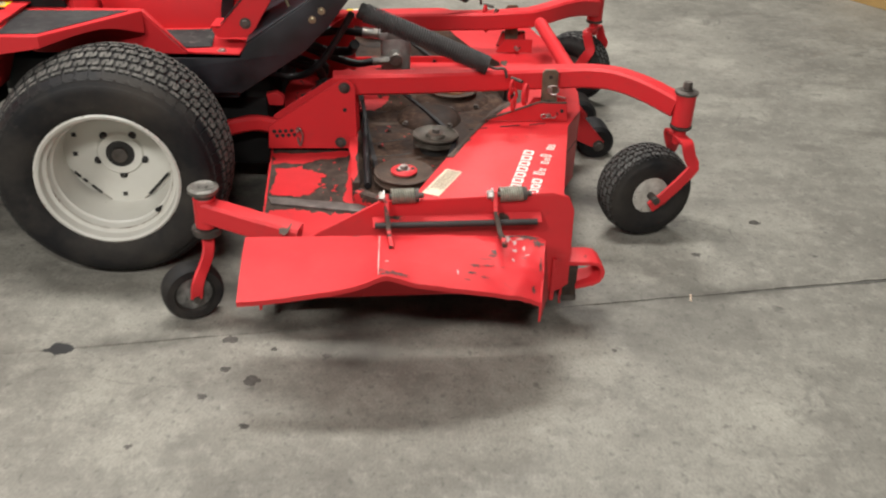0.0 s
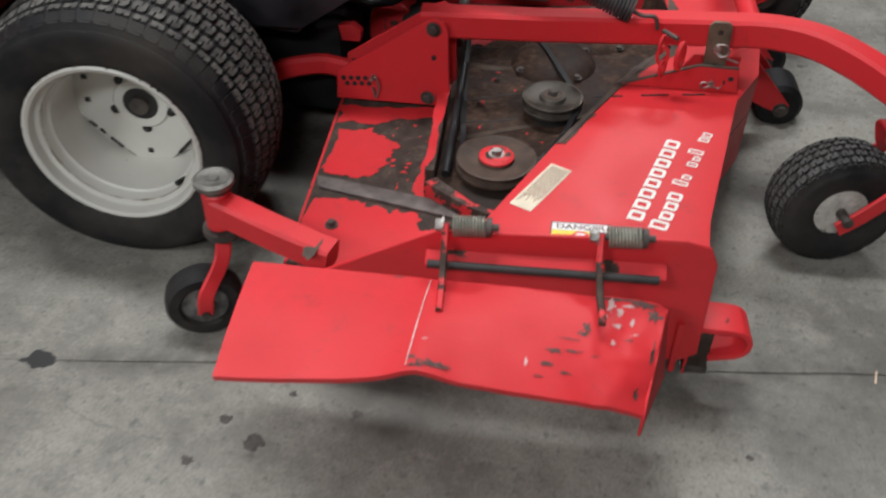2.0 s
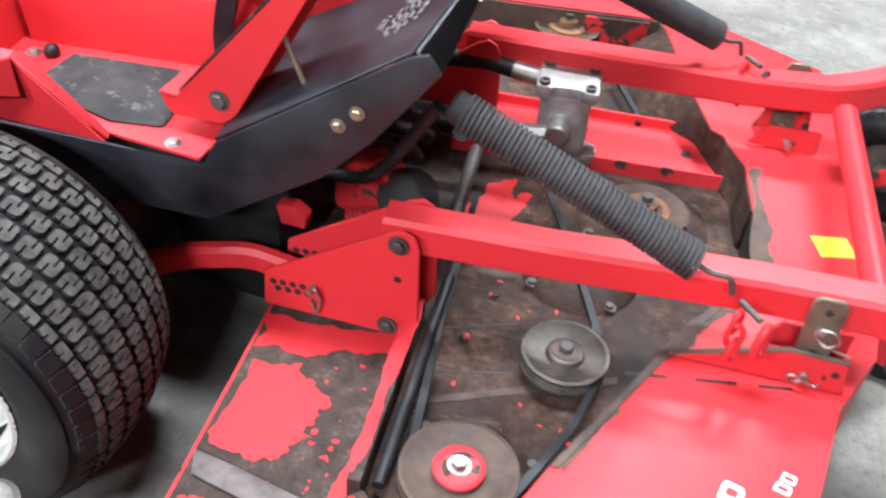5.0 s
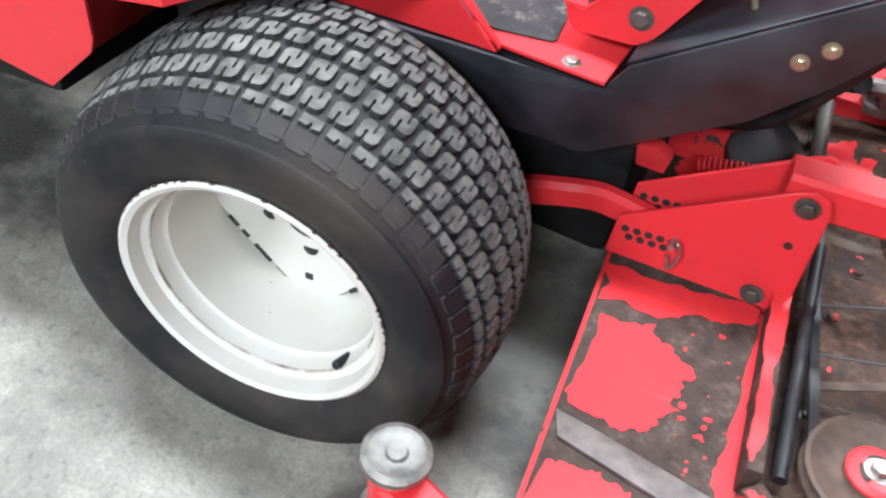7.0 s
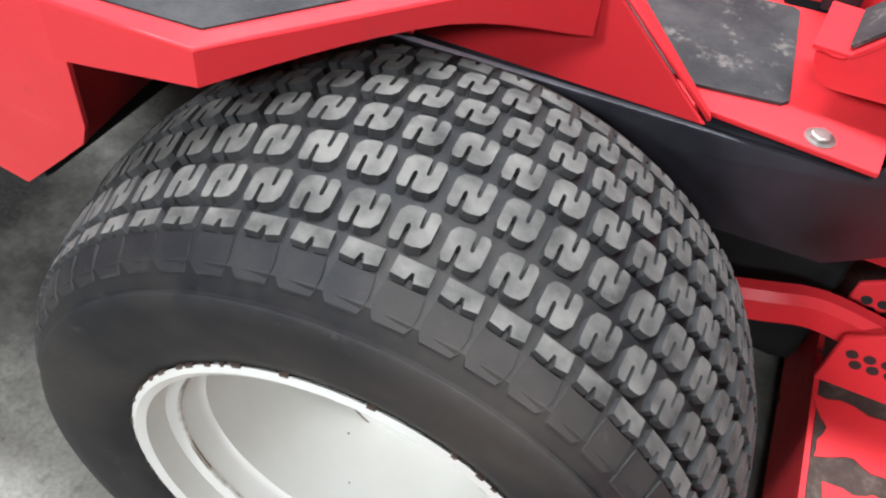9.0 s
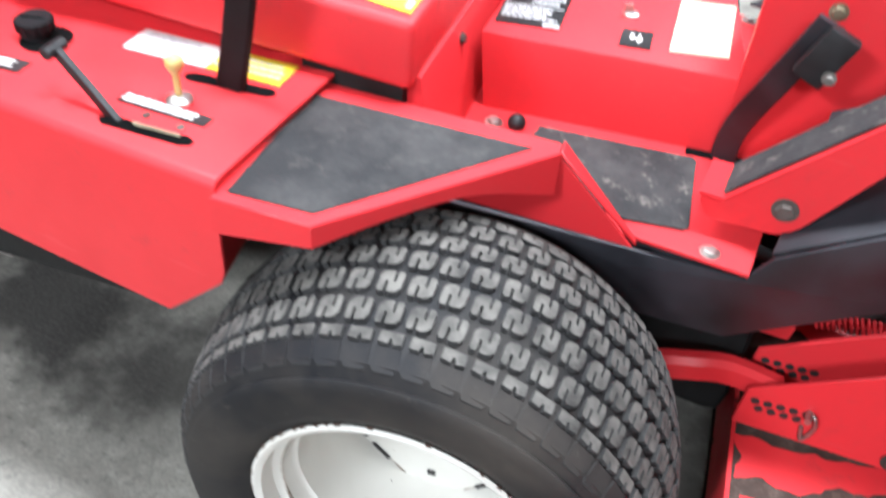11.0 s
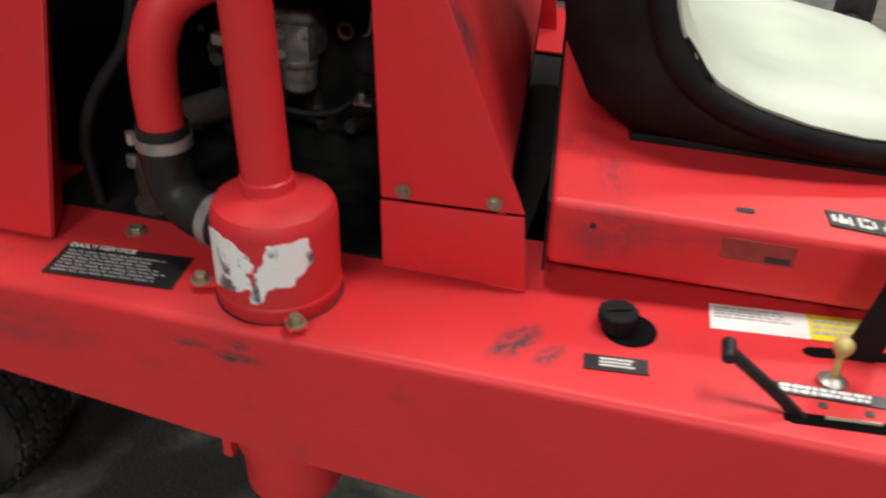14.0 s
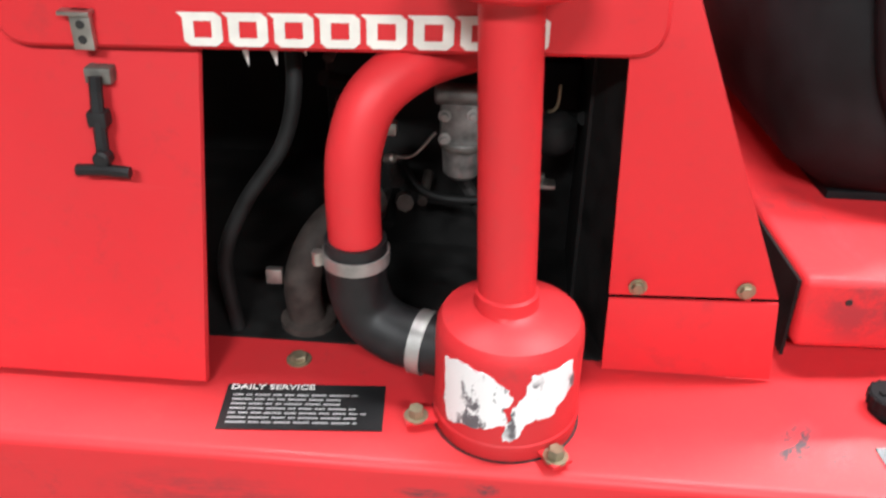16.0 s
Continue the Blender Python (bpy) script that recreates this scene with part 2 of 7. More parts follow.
def concrete():
    """Trowelled grey concrete: cloudy tone, trodden dirt, pale dusting, pits, hairline cracks and fine grain."""
    n = Nodes("stained_concrete")
    a, b, c = n.noise(1.1, 6, 0.62), n.noise(7.0, 8, 0.72), n.noise(150.0, 3)
    col = n.ramp(a, [(0.32, (0.17, 0.16, 0.138)), (0.5, (0.235, 0.222, 0.192)), (0.7, (0.32, 0.303, 0.262))])
    col = n.mix(n.ramp(b, [(0.32, 0.6), (0.52, 0.0)]), col, (0.115, 0.106, 0.092))
    col = n.mix(n.ramp(n.noise(3.4, 9, 0.74), [(0.5, 0.0), (0.68, 0.6)]), col, (0.41, 0.39, 0.335))
    col = n.mix(n.ramp(n.noise(5.2, 5, 0.6, (0.35, 1.0, 1.0)), [(0.56, 0.0), (0.72, 0.55)]), col, (0.13, 0.122, 0.106))
    col = n.mix(n.ramp(n.noise(22.0, 5, 0.7), [(0.5, 0.0), (0.7, 0.5)]), col, (0.36, 0.345, 0.3))
    col = n.mix(n.ramp(n.noise(11.0, 3, 0.5), [(0.71, 0.0), (0.76, 0.8)]), col, (0.06, 0.055, 0.05))
    col = n.mix(n.ramp(n.noise(48.0, 4, 0.6), [(0.3, 0.6), (0.43, 0.0)]), col, (0.085, 0.08, 0.072))
    # Blotches under tractor, wheel and deck: oil stains plus shade painted into the floor.
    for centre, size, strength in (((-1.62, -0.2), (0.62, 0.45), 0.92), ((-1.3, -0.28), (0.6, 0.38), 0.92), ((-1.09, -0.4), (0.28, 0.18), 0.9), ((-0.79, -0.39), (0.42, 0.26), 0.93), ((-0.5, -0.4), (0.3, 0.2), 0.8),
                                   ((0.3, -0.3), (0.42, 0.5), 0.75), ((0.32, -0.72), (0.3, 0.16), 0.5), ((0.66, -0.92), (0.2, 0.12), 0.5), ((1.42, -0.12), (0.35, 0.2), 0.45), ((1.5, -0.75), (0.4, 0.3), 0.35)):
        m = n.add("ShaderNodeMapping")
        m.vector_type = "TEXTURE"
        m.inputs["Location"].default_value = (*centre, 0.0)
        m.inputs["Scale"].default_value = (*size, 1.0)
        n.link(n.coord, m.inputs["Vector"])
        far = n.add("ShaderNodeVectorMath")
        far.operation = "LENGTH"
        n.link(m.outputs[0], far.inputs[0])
        stain_and_shade = n.mix(0.62, far.outputs["Value"], n.noise(6.5, 7, 0.65))
        col = n.mix(n.ramp(stain_and_shade, [(0.42, strength), (0.62, 0.0)]), col, (0.024, 0.022, 0.02))
    lean = n.add("ShaderNodeMapping")
    lean.inputs["Location"].default_value = (0.0, 0.952, 0.0)
    lean.inputs["Rotation"].default_value = (0.0, 0.0, -math.atan(0.216))
    n.link(n.coord, lean.inputs["Vector"])
    axes = n.add("ShaderNodeSeparateXYZ")
    n.link(lean.outputs[0], axes.inputs[0])
    off = n.add("ShaderNodeMath")
    off.operation = "ABSOLUTE"
    n.link(axes.outputs[1], off.inputs[0])
    band = n.ramp(off.outputs[0], [(0.004, 1.0), (0.05, 0.0)])
    ground_in = n.ramp(n.noise(4.5, 8, 0.7), [(0.42, 0.0), (0.6, 0.75)])
    col = n.mix(n.mix(band, 0.0, ground_in), col, (0.075, 0.068, 0.058))
    warp = n.add("ShaderNodeTexVoronoi")
    warp.feature = "DISTANCE_TO_EDGE"
    warp.inputs["Scale"].default_value = 0.75
    bend = n.add("ShaderNodeVectorMath")
    bend.operation = "ADD"
    wob = n.add("ShaderNodeTexNoise")
    wob.inputs["Scale"].default_value = 2.2
    wob.inputs["Detail"].default_value = 8.0
    n.link(n.coord, wob.inputs["Vector"])
    n.link(n.coord, bend.inputs[0])
    n.link(wob.outputs["Color"], bend.inputs[1])
    n.link(bend.outputs[0], warp.inputs["Vector"])
    crack = n.ramp(warp.outputs["Distance"], [(0.0, 0.5), (0.006, 0.0)])
    shown = n.ramp(n.noise(1.7, 3), [(0.52, 0.0), (0.6, 1.0)])
    col = n.mix(n.mix(shown, 0.0, crack), col, (0.07, 0.065, 0.058))
    col = n.mix(n.ramp(c, [(0.4, 0.0), (0.75, 0.45)]), col, (0.1, 0.095, 0.085))
    n.bump(n.mix(0.5, b, c), 0.18, 0.002)
    return n.done(col, n.ramp(b, [(0.3, 0.5), (0.7, 0.78)]), 0.0, 0.35)


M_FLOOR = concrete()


def rusty_pan():
    """Bare deck steel: brown rust, grease-dark patches, pale dry scale and scratches."""
    n = Nodes("rusty_deck_steel")
    a, b = n.noise(6.0, 7, 0.66), n.noise(38.0, 6, 0.7)
    col = n.ramp(b, [(0.3, (0.02, 0.012, 0.009)), (0.5, (0.062, 0.034, 0.023)), (0.72, (0.125, 0.078, 0.055))])
    col = n.mix(n.ramp(a, [(0.4, 0.85), (0.56, 0.0)]), col, (0.02, 0.014, 0.012))
    col = n.mix(n.ramp(n.noise(14.0, 6, 0.7, (0.25, 1.0, 1.0)), [(0.6, 0.0), (0.72, 0.7)]), col, (0.17, 0.13, 0.1))
    n.bump(b, 0.5, 0.002)
    return n.done(col, n.ramp(a, [(0.4, 0.6), (0.6, 0.9)]), 0.0, 0.2)


def chipped_white():
    """White rim enamel with small rusty chips."""
    n = Nodes("chipped_white_enamel")
    a = n.noise(9.0, 5)
    col = n.mix(n.ramp(a, [(0.4, 0.0), (0.75, 0.35)]), (0.64, 0.625, 0.575), (0.46, 0.425, 0.365))
    col = n.mix(n.ramp(n.noise(55.0, 5, 0.65), [(0.73, 0.0), (0.75, 1.0)]), col, (0.06, 0.035, 0.025))
    n.bump(n.noise(90.0, 3), 0.06, 0.001)
    return n.done(col, n.ramp(a, [(0.3, 0.3), (0.7, 0.5)]))


def rim_grime():
    """Brown grime, thin and broken, over white enamel."""
    n = Nodes("rim_grime")
    col = n.mix(n.ramp(n.noise(24.0, 6, 0.7), [(0.42, 0.0), (0.6, 1.0)]), (0.62, 0.59, 0.53), (0.16, 0.12, 0.085))
    return n.done(col, 0.8)


M_GRIME = rim_grime()


def old_rim():
    """White paint, dirty, with rust breaking through."""
    n = Nodes("old_white_rim")
    col = n.mix(n.ramp(n.noise(30.0, 5, 0.6), [(0.35, 0.0), (0.65, 1.0)]), (0.6, 0.58, 0.53), (0.36, 0.33, 0.29))
    col = n.mix(n.ramp(n.noise(55.0, 6, 0.7), [(0.6, 0.0), (0.64, 1.0)]), col, (0.06, 0.04, 0.03))
    return n.done(col, 0.6)


M_RIMOLD = old_rim()
M_PAN = rusty_pan()
M_RIM = chipped_white()

# ---- mesh tools ----


def part(name, bm, mat, parent=None, label="", angle=38):
    """One bmesh, given in world coordinates, as one mesh object under its thing or part."""
    me = bpy.data.meshes.new(name)
    bmesh.ops.recalc_face_normals(bm, faces=bm.faces)
    if parent is not None:
        bm.transform(WORLD[parent.name].inverted())
    bm.to_mesh(me)
    bm.free()
    me.shade_smooth()
    me.set_sharp_from_angle(angle=radians(angle))
    for m in mat if isinstance(mat, (list, tuple)) else [mat]:
        me.materials.append(m)
    ob = new(name, me)
    if parent is not None:
        ob.parent = parent
        WORLD[ob.name] = WORLD[parent.name]
    else:
        WORLD[ob.name] = Matrix.Identity(4)
    if label:
        tagged(ob, label)
    return ob


WORLD = {}


def thing(name, m, label, category, group=""):
    """An Empty at the base of a thing."""
    ob = new(name)
    ob.empty_display_size = 0.1
    ob.matrix_world = m
    WORLD[ob.name] = m.copy()
    return tagged(ob, label, category, group)


def bevel(bm, w, seg=2, ang=25):
    es = [e for e in bm.edges if len(e.link_faces) == 2 and e.calc_face_angle() > radians(ang)]
    bmesh.ops.bevel(bm, geom=es, offset=w, segments=seg, profile=0.6, affect="EDGES", clamp_overlap=True)
    return bm


def prism(pts, axis, a, b, bm=None, bev=0.0):
    """A polygon pushed along an axis from a to b: (x, z) for y, (y, z) for x, (x, y) for z."""
    own = bmesh.new()
    put = {"x": lambda p, h: (h, p[0], p[1]), "y": lambda p, h: (p[0], h, p[1]), "z": lambda p, h: (p[0], p[1], h)}[axis]
    lo = [own.verts.new(put(p, a)) for p in pts]
    hi = [own.verts.new(put(p, b)) for p in pts]
    own.faces.new(lo[::-1])
    own.faces.new(hi)
    k = len(pts)
    for i in range(k):
        own.faces.new((lo[i], lo[(i + 1) % k], hi[(i + 1) % k], hi[i]))
    bmesh.ops.recalc_face_normals(own, faces=own.faces)
    if bev:
        bevel(own, bev)
    return join(bm, own)


def join(bm, other, m=None):
    if m is not None:
        other.transform(m)
    if bm is None:
        return other
    me = bpy.data.meshes.new("tmp")
    other.to_mesh(me)
    bm.from_mesh(me)
    other.free()
    bpy.data.meshes.remove(me)
    return bm


def box(lo, hi, bm=None, bev=0.0, m=None):
    own = prism([(lo[0], lo[1]), (hi[0], lo[1]), (hi[0], hi[1]), (lo[0], hi[1])], "z", lo[2], hi[2], None, bev)
    return join(bm, own, m)


def frame_of(p, d, up=(0, 0, 1)):
    """A matrix at p whose z axis points along d."""
    d = Vector(d).normalized()
    up = Vector(up)
    if abs(d.dot(up)) > 0.98:
        up = Vector((1, 0, 0))
    x = up.cross(d).normalized()
    y = d.cross(x)
    m = Matrix((x, y, d)).transposed().to_4x4()
    m.translation = Vector(p)
    return m


def lathe(profile, n=32, m=None, bm=None, closed=False):
    """(radius, height) turned round z, then moved by m. closed: the profile is a ring."""
    own = bmesh.new()
    rings = []
    for r, h in profile:
        if r < 1e-6:
            rings.append([own.verts.new((0, 0, h))])
        else:
            rings.append([own.verts.new((r * math.cos(2 * math.pi * i / n), r * math.sin(2 * math.pi * i / n), h)) for i in range(n)])
    pairs = list(zip(rings, rings[1:])) + ([(rings[-1], rings[0])] if closed else [])
    for a, b in pairs:
        for i in range(n):
            j = (i + 1) % n
            vs = [a[i % len(a)], a[j % len(a)], b[j % len(b)], b[i % len(b)]]
            vs = [v for k, v in enumerate(vs) if v not in vs[:k]]
            if len(vs) > 2:
                own.faces.new(vs)
    if not closed:
        for ring in (rings[0], rings[-1]):
            if len(ring) > 2:
                own.faces.new(ring)
    bmesh.ops.recalc_face_normals(own, faces=own.faces)
    return join(bm, own, m)


def rod(a, b, r, n=12, bm=None, r2=None, bev=0.0):
    """A round bar from a to b."""
    a, b = Vector(a), Vector(b)
    h = (b - a).length
    r2 = r if r2 is None else r2
    c = min(bev, h / 3)
    prof = [(r - c, 0), (r, c), (r2, h - c), (r2 - c, h)] if bev else [(r, 0), (r2, h)]
    return lathe(prof, n, frame_of(a, b - a), bm)


def smooth_path(pts, steps=8):
    """A rounded line through the points."""
    P = [Vector(p) for p in pts]
    P = [2 * P[0] - P[1]] + P + [2 * P[-1] - P[-2]]
    out = []
    for i in range(1, len(P) - 2):
        for k in range(steps):
            t = k / steps
            a, b, c, d = P[i - 1 : i + 3]
            out.append(0.5 * ((2 * b) + (c - a) * t + (2 * a - 5 * b + 4 * c - d) * t * t + (3 * b - a - 3 * c + d) * t**3))
    return out + [P[-2]]


def sweep(path, section, bm=None, up=(0, 0, 1), ends=True):
    """A closed section of (across, above) carried along a path."""
    own = bmesh.new()
    rings = []
    last = None
    for i, p in enumerate(path):
        d = (Vector(path[min(i + 1, len(path) - 1)]) - Vector(path[max(i - 1, 0)])).normalized()
        if up is None:
            # carry the last frame along without twist
            if last is None:
                m = frame_of(p, d, (0.21, 0.93, 0.31))
            else:
                turn = last.to_3x3().col[2].rotation_difference(d)
                m = (turn.to_matrix() @ last.to_3x3()).to_4x4()
                m.translation = Vector(p)
            last = m
        else:
            m = frame_of(p, d, up)
        rings.append([own.verts.new(m @ Vector((x, y, 0))) for x, y in section])
    k = len(section)
    for a, b in zip(rings, rings[1:]):
        for i in range(k):
            own.faces.new((a[i], a[(i + 1) % k], b[(i + 1) % k], b[i]))
    if ends:
        own.faces.new(rings[0][::-1])
        own.faces.new(rings[-1])
    bmesh.ops.recalc_face_normals(own, faces=own.faces)
    return join(bm, own)


def ring_of(r, n=12, squash=1.0):
    return [(r * math.cos(2 * math.pi * i / n), squash * r * math.sin(2 * math.pi * i / n)) for i in range(n)]


def tube(pts, r, bm=None, n=10, steps=8):
    return sweep(smooth_path(pts, steps), ring_of(r, n), bm, None)


def rect_of(w, h, c=0.006):
    a, b = w / 2, h / 2
    return [(-a + c, -b), (a - c, -b), (a, -b + c), (a, b - c), (a - c, b), (-a + c, b), (-a, b - c), (-a, -b + c)]


def coil(a, b, r, wire, turns, bm=None, n=6, per=12):
    """A wound spring from a to b."""
    m = frame_of(a, Vector(b) - Vector(a))
    h = (Vector(b) - Vector(a)).length
    k = int(turns * per)
    path = [m @ Vector((r * math.cos(2 * math.pi * i / per), r * math.sin(2 * math.pi * i / per), h * i / k)) for i in range(k + 1)]
    axis = (Vector(b) - Vector(a)).normalized()
    return sweep(path, ring_of(wire, n), bm, axis)


def shell(grid, t, bm=None):
    """A sheet of thickness t over a grid of points; the grid is its outer side."""
    own = bmesh.new()
    R, C = len(grid), len(grid[0])
    top = [[own.verts.new(p) for p in row] for row in grid]
    low = []
    for i in range(R):
        row = []
        for j in range(C):
            du = Vector(grid[min(i + 1, R - 1)][j]) - Vector(grid[max(i - 1, 0)][j])
            dv = Vector(grid[i][min(j + 1, C - 1)]) - Vector(grid[i][max(j - 1, 0)])
            nrm = du.cross(dv)
            nrm = nrm.normalized() if nrm.length > 1e-9 else Vector((0, 0, 1))
            row.append(own.verts.new(Vector(grid[i][j]) - t * nrm))
        low.append(row)
    for i in range(R - 1):
        for j in range(C - 1):
            own.faces.new((top[i][j], top[i + 1][j], top[i + 1][j + 1], top[i][j + 1]))
            own.faces.new((low[i][j], low[i][j + 1], low[i + 1][j + 1], low[i + 1][j]))
    for i in range(R - 1):
        own.faces.new((top[i][0], low[i][0], low[i + 1][0], top[i + 1][0]))
        own.faces.new((top[i][-1], top[i + 1][-1], low[i + 1][-1], low[i][-1]))
    for j in range(C - 1):
        own.faces.new((top[0][j], top[0][j + 1], low[0][j + 1], low[0][j]))
        own.faces.new((top[-1][j], low[-1][j], low[-1][j + 1], top[-1][j + 1]))
    bmesh.ops.recalc_face_normals(own, faces=own.faces)
    return join(bm, own)


def plate(pts, t, bm=None, bev=0.0015):
    """A flat sheet through 3D corner points, t thick, half to each side."""
    P = [Vector(p) for p in pts]
    nrm = Vector()
    for i in range(len(P)):
        nrm += (P[i] - P[0]).cross(P[(i + 1) % len(P)] - P[0])
    nrm.normalize()
    own = bmesh.new()
    a = [own.verts.new(p + nrm * t / 2) for p in P]
    b = [own.verts.new(p - nrm * t / 2) for p in P]
    own.faces.new(a)
    own.faces.new(b[::-1])
    for i in range(len(P)):
        j = (i + 1) % len(P)
        own.faces.new((a[i], b[i], b[j], a[j]))
    bmesh.ops.recalc_face_normals(own, faces=own.faces)
    if bev:
        bevel(own, min(bev, t * 0.4), 1)
    return join(bm, own)


def hexbolt(p, d, r, h, bm=None, washer=True):
    m = frame_of(p, d)
    own = None
    if washer:
        own = lathe([(r * 1.45, 0), (r * 1.45, h * 0.22)], 16, None, own)
    own = lathe([(r, h * 0.2), (r, h * 0.85), (r * 0.86, h)], 6, None, own)
    return join(bm, own, m)


def rounded(pts, r, seg=4):
    """A polygon of (x, y) with its corners rounded."""
    out = []
    k = len(pts)
    for i in range(k):
        a, b, c = Vector(pts[i - 1]), Vector(pts[i]), Vector(pts[(i + 1) % k])
        q = min(r, (a - b).length * 0.45, (c - b).length * 0.45)
        p0, p2 = b + (a - b).normalized() * q, b + (c - b).normalized() * q
        for s in range(seg + 1):
            t = s / seg
            v = (1 - t) ** 2 * p0 + 2 * t * (1 - t) * b + t * t * p2
            out.append((v.x, v.y))
    return out


def jag(poly, amp, seed, rounds=3):
    """A polygon with a torn outline."""
    rnd = random.Random(seed)
    pts = [Vector((p[0], p[1])) for p in poly]
    for _ in range(rounds):
        out = []
        for a, b in zip(pts, pts[1:] + pts[:1]):
            d = b - a
            nrm = Vector((-d.y, d.x)).normalized() if d.length > 1e-6 else Vector((0, 0))
            out += [a, (a + b) / 2 + nrm * rnd.uniform(-amp, amp)]
        pts = out
        amp *= 0.55
    return [(p.x, p.y) for p in pts]


def decal(corner, across, down, mat, parent, name="decal", lines=(), ink=None, label="", jag=0.0):
    """A thin label on a surface: its top-left corner, the two edges, and bars of print (x0, x1, y0, y1 as shares)."""
    c, a, d = Vector(corner), Vector(across), Vector(down)
    nrm = d.cross(a).normalized()
    bm = plate([c, c + a, c + a + d, c + d], 0.0012, None, 0)
    ob = part(name, bm, mat, parent, label)
    if lines:
        bm = None
        for x0, x1, y0, y1 in lines:
            q = [c + a * x + d * y + nrm * 0.0011 for x, y in ((x0, y0), (x1, y0), (x1, y1), (x0, y1))]
            bm = plate(q, 0.0006, bm, 0)
        part("print", bm, ink or M_INKBLACK, ob)
    return ob


def text_rows(n, x0, x1, y0, y1, seed=1, fill=0.5):
    """Bars in place of lines of small print."""
    rnd = random.Random(seed)
    out = []
    step = (y1 - y0) / n
    for i in range(n):
        x = x0
        end = x1 - rnd.random() * 0.25 * (x1 - x0)
        while x < end:
            w = (0.04 + 0.1 * rnd.random()) * (x1 - x0)
            out.append((x, min(x + w, end), y0 + i * step, y0 + i * step + step * fill))
            x += w + 0.02 * (x1 - x0)
    return out


def words(body, size, m, mat, parent, name, depth=0.0006, shear=0.0, stretch=1.0):
    """Raised lettering with the built-in font, lying in the xy plane of m, centred."""
    cu = bpy.data.curves.new(name, "FONT")
    cu.body, cu.size, cu.extrude, cu.align_x, cu.align_y, cu.shear = body, size, depth, "CENTER", "CENTER", shear
    cu.offset = size * 0.012
    tmp = bpy.data.objects.new("tmp", cu)
    me = bpy.data.meshes.new_from_object(tmp)
    bpy.data.objects.remove(tmp)
    bm = bmesh.new()
    bm.from_mesh(me)
    bm.transform(m @ Matrix.Diagonal((stretch, 1, 1, 1)))
    return part(name, bm, mat, parent)

# ---- the workshop ----
M_JOINT = plain("joint_dirt", (0.1, 0.094, 0.083), 0.9, 0, 0.6, 12, 0.5)
ROOM = (-6.0, 7.0, -6.5, 6.5, 4.2)


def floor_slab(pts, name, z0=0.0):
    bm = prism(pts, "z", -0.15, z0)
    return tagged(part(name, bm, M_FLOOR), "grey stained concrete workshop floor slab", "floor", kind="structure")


def joint(x, off=0.0):
    """The joint between the two slabs."""
    return -0.974 + 0.216 * x + off


X0, X1, Y0, Y1, ZC = ROOM
rnd = random.Random(2)
cut = [X0 + (X1 - X0) * i / 420 for i in range(421)]
width = [0.0003 + 0.0022 * max(0.0, min(1.0, 0.25 + 0.9 * noise.noise((x * 1.7, 0.3, 0)))) + 0.0055 * max(0.0, min(1.0, (x - 1.2) / 0.5)) * (0.65 + noise.noise((x * 6, 0.9, 0))) for x in cut]
edge_a = [(x, joint(x, -w - abs(rnd.gauss(0, 0.3 * w)) + 0.004 * noise.noise((x * 5, 2, 0)))) for x, w in zip(cut, width)]
edge_b = [(x, joint(x, w + abs(rnd.gauss(0, 0.3 * w)) + 0.004 * noise.noise((x * 5, 2, 0)))) for x, w in zip(cut, width)]
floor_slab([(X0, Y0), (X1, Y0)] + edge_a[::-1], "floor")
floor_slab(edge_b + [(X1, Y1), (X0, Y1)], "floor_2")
bm = prism([(X0, joint(X0, -0.02)), (X1, joint(X1, -0.02)), (X1, joint(X1, 0.02)), (X0, joint(X0, 0.02))], "z", -0.16, -0.0025)
tagged(part("floor_joint", bm, M_JOINT), "dirt-filled joint between concrete slabs", "joint", kind="structure")
for nm, lo, hi in (
    ("wall_north", (X0 - 0.2, Y1, 0), (X1 + 0.2, Y1 + 0.2, ZC)),
    ("wall_south", (X0 - 0.2, Y0 - 0.2, 0), (X1 + 0.2, Y0, ZC)),
    ("wall_east", (X1, Y0, 0), (X1 + 0.2, Y1, ZC)),
    ("wall_west", (X0 - 0.2, Y0, 0), (X0, Y1, ZC)),
):
    tagged(part(nm, box(lo, hi), M_WALL), "plain grey painted workshop wall", "wall", kind="structure")
tagged(part("ceiling", box((X0 - 0.2, Y0 - 0.2, ZC), (X1 + 0.2, Y1 + 0.2, ZC + 0.2)), M_CEIL), "pale workshop ceiling", "ceiling", kind="structure")

# ---- the tractor ----
mower = thing("riding_mower", pose(0, 0, 0), "red ride-on front mower tractor with white rims and ivory seat", "riding mower")
YC = 0.045


def mir(p):
    """The matching point on the far side; the tractor stands a little askew."""
    return (p[0] - 0.245 * (YC - p[1]), 2 * YC - p[1], p[2])


AXLE_Z = 0.2863
# tread block outline of (across, along): a stubby N with rounded shoulders and two narrow slots
Z_SHAPE = [(0.5, 0.42), (0.36, 0.48), (-0.25, 0.48), (-0.44, 0.36), (-0.5, 0.14), (-0.5, -0.03), (-0.45, -0.08), (-0.03, -0.09), (0.03, -0.145), (-0.03, -0.2), (-0.46, -0.2), (-0.5, -0.26), (-0.5, -0.4), (-0.38, -0.48), (0.25, -0.48), (0.44, -0.36), (0.5, -0.14), (0.5, 0.03), (0.45, 0.08), (0.03, 0.09), (-0.03, 0.145), (0.03, 0.2), (0.46, 0.2), (0.5, 0.26)]


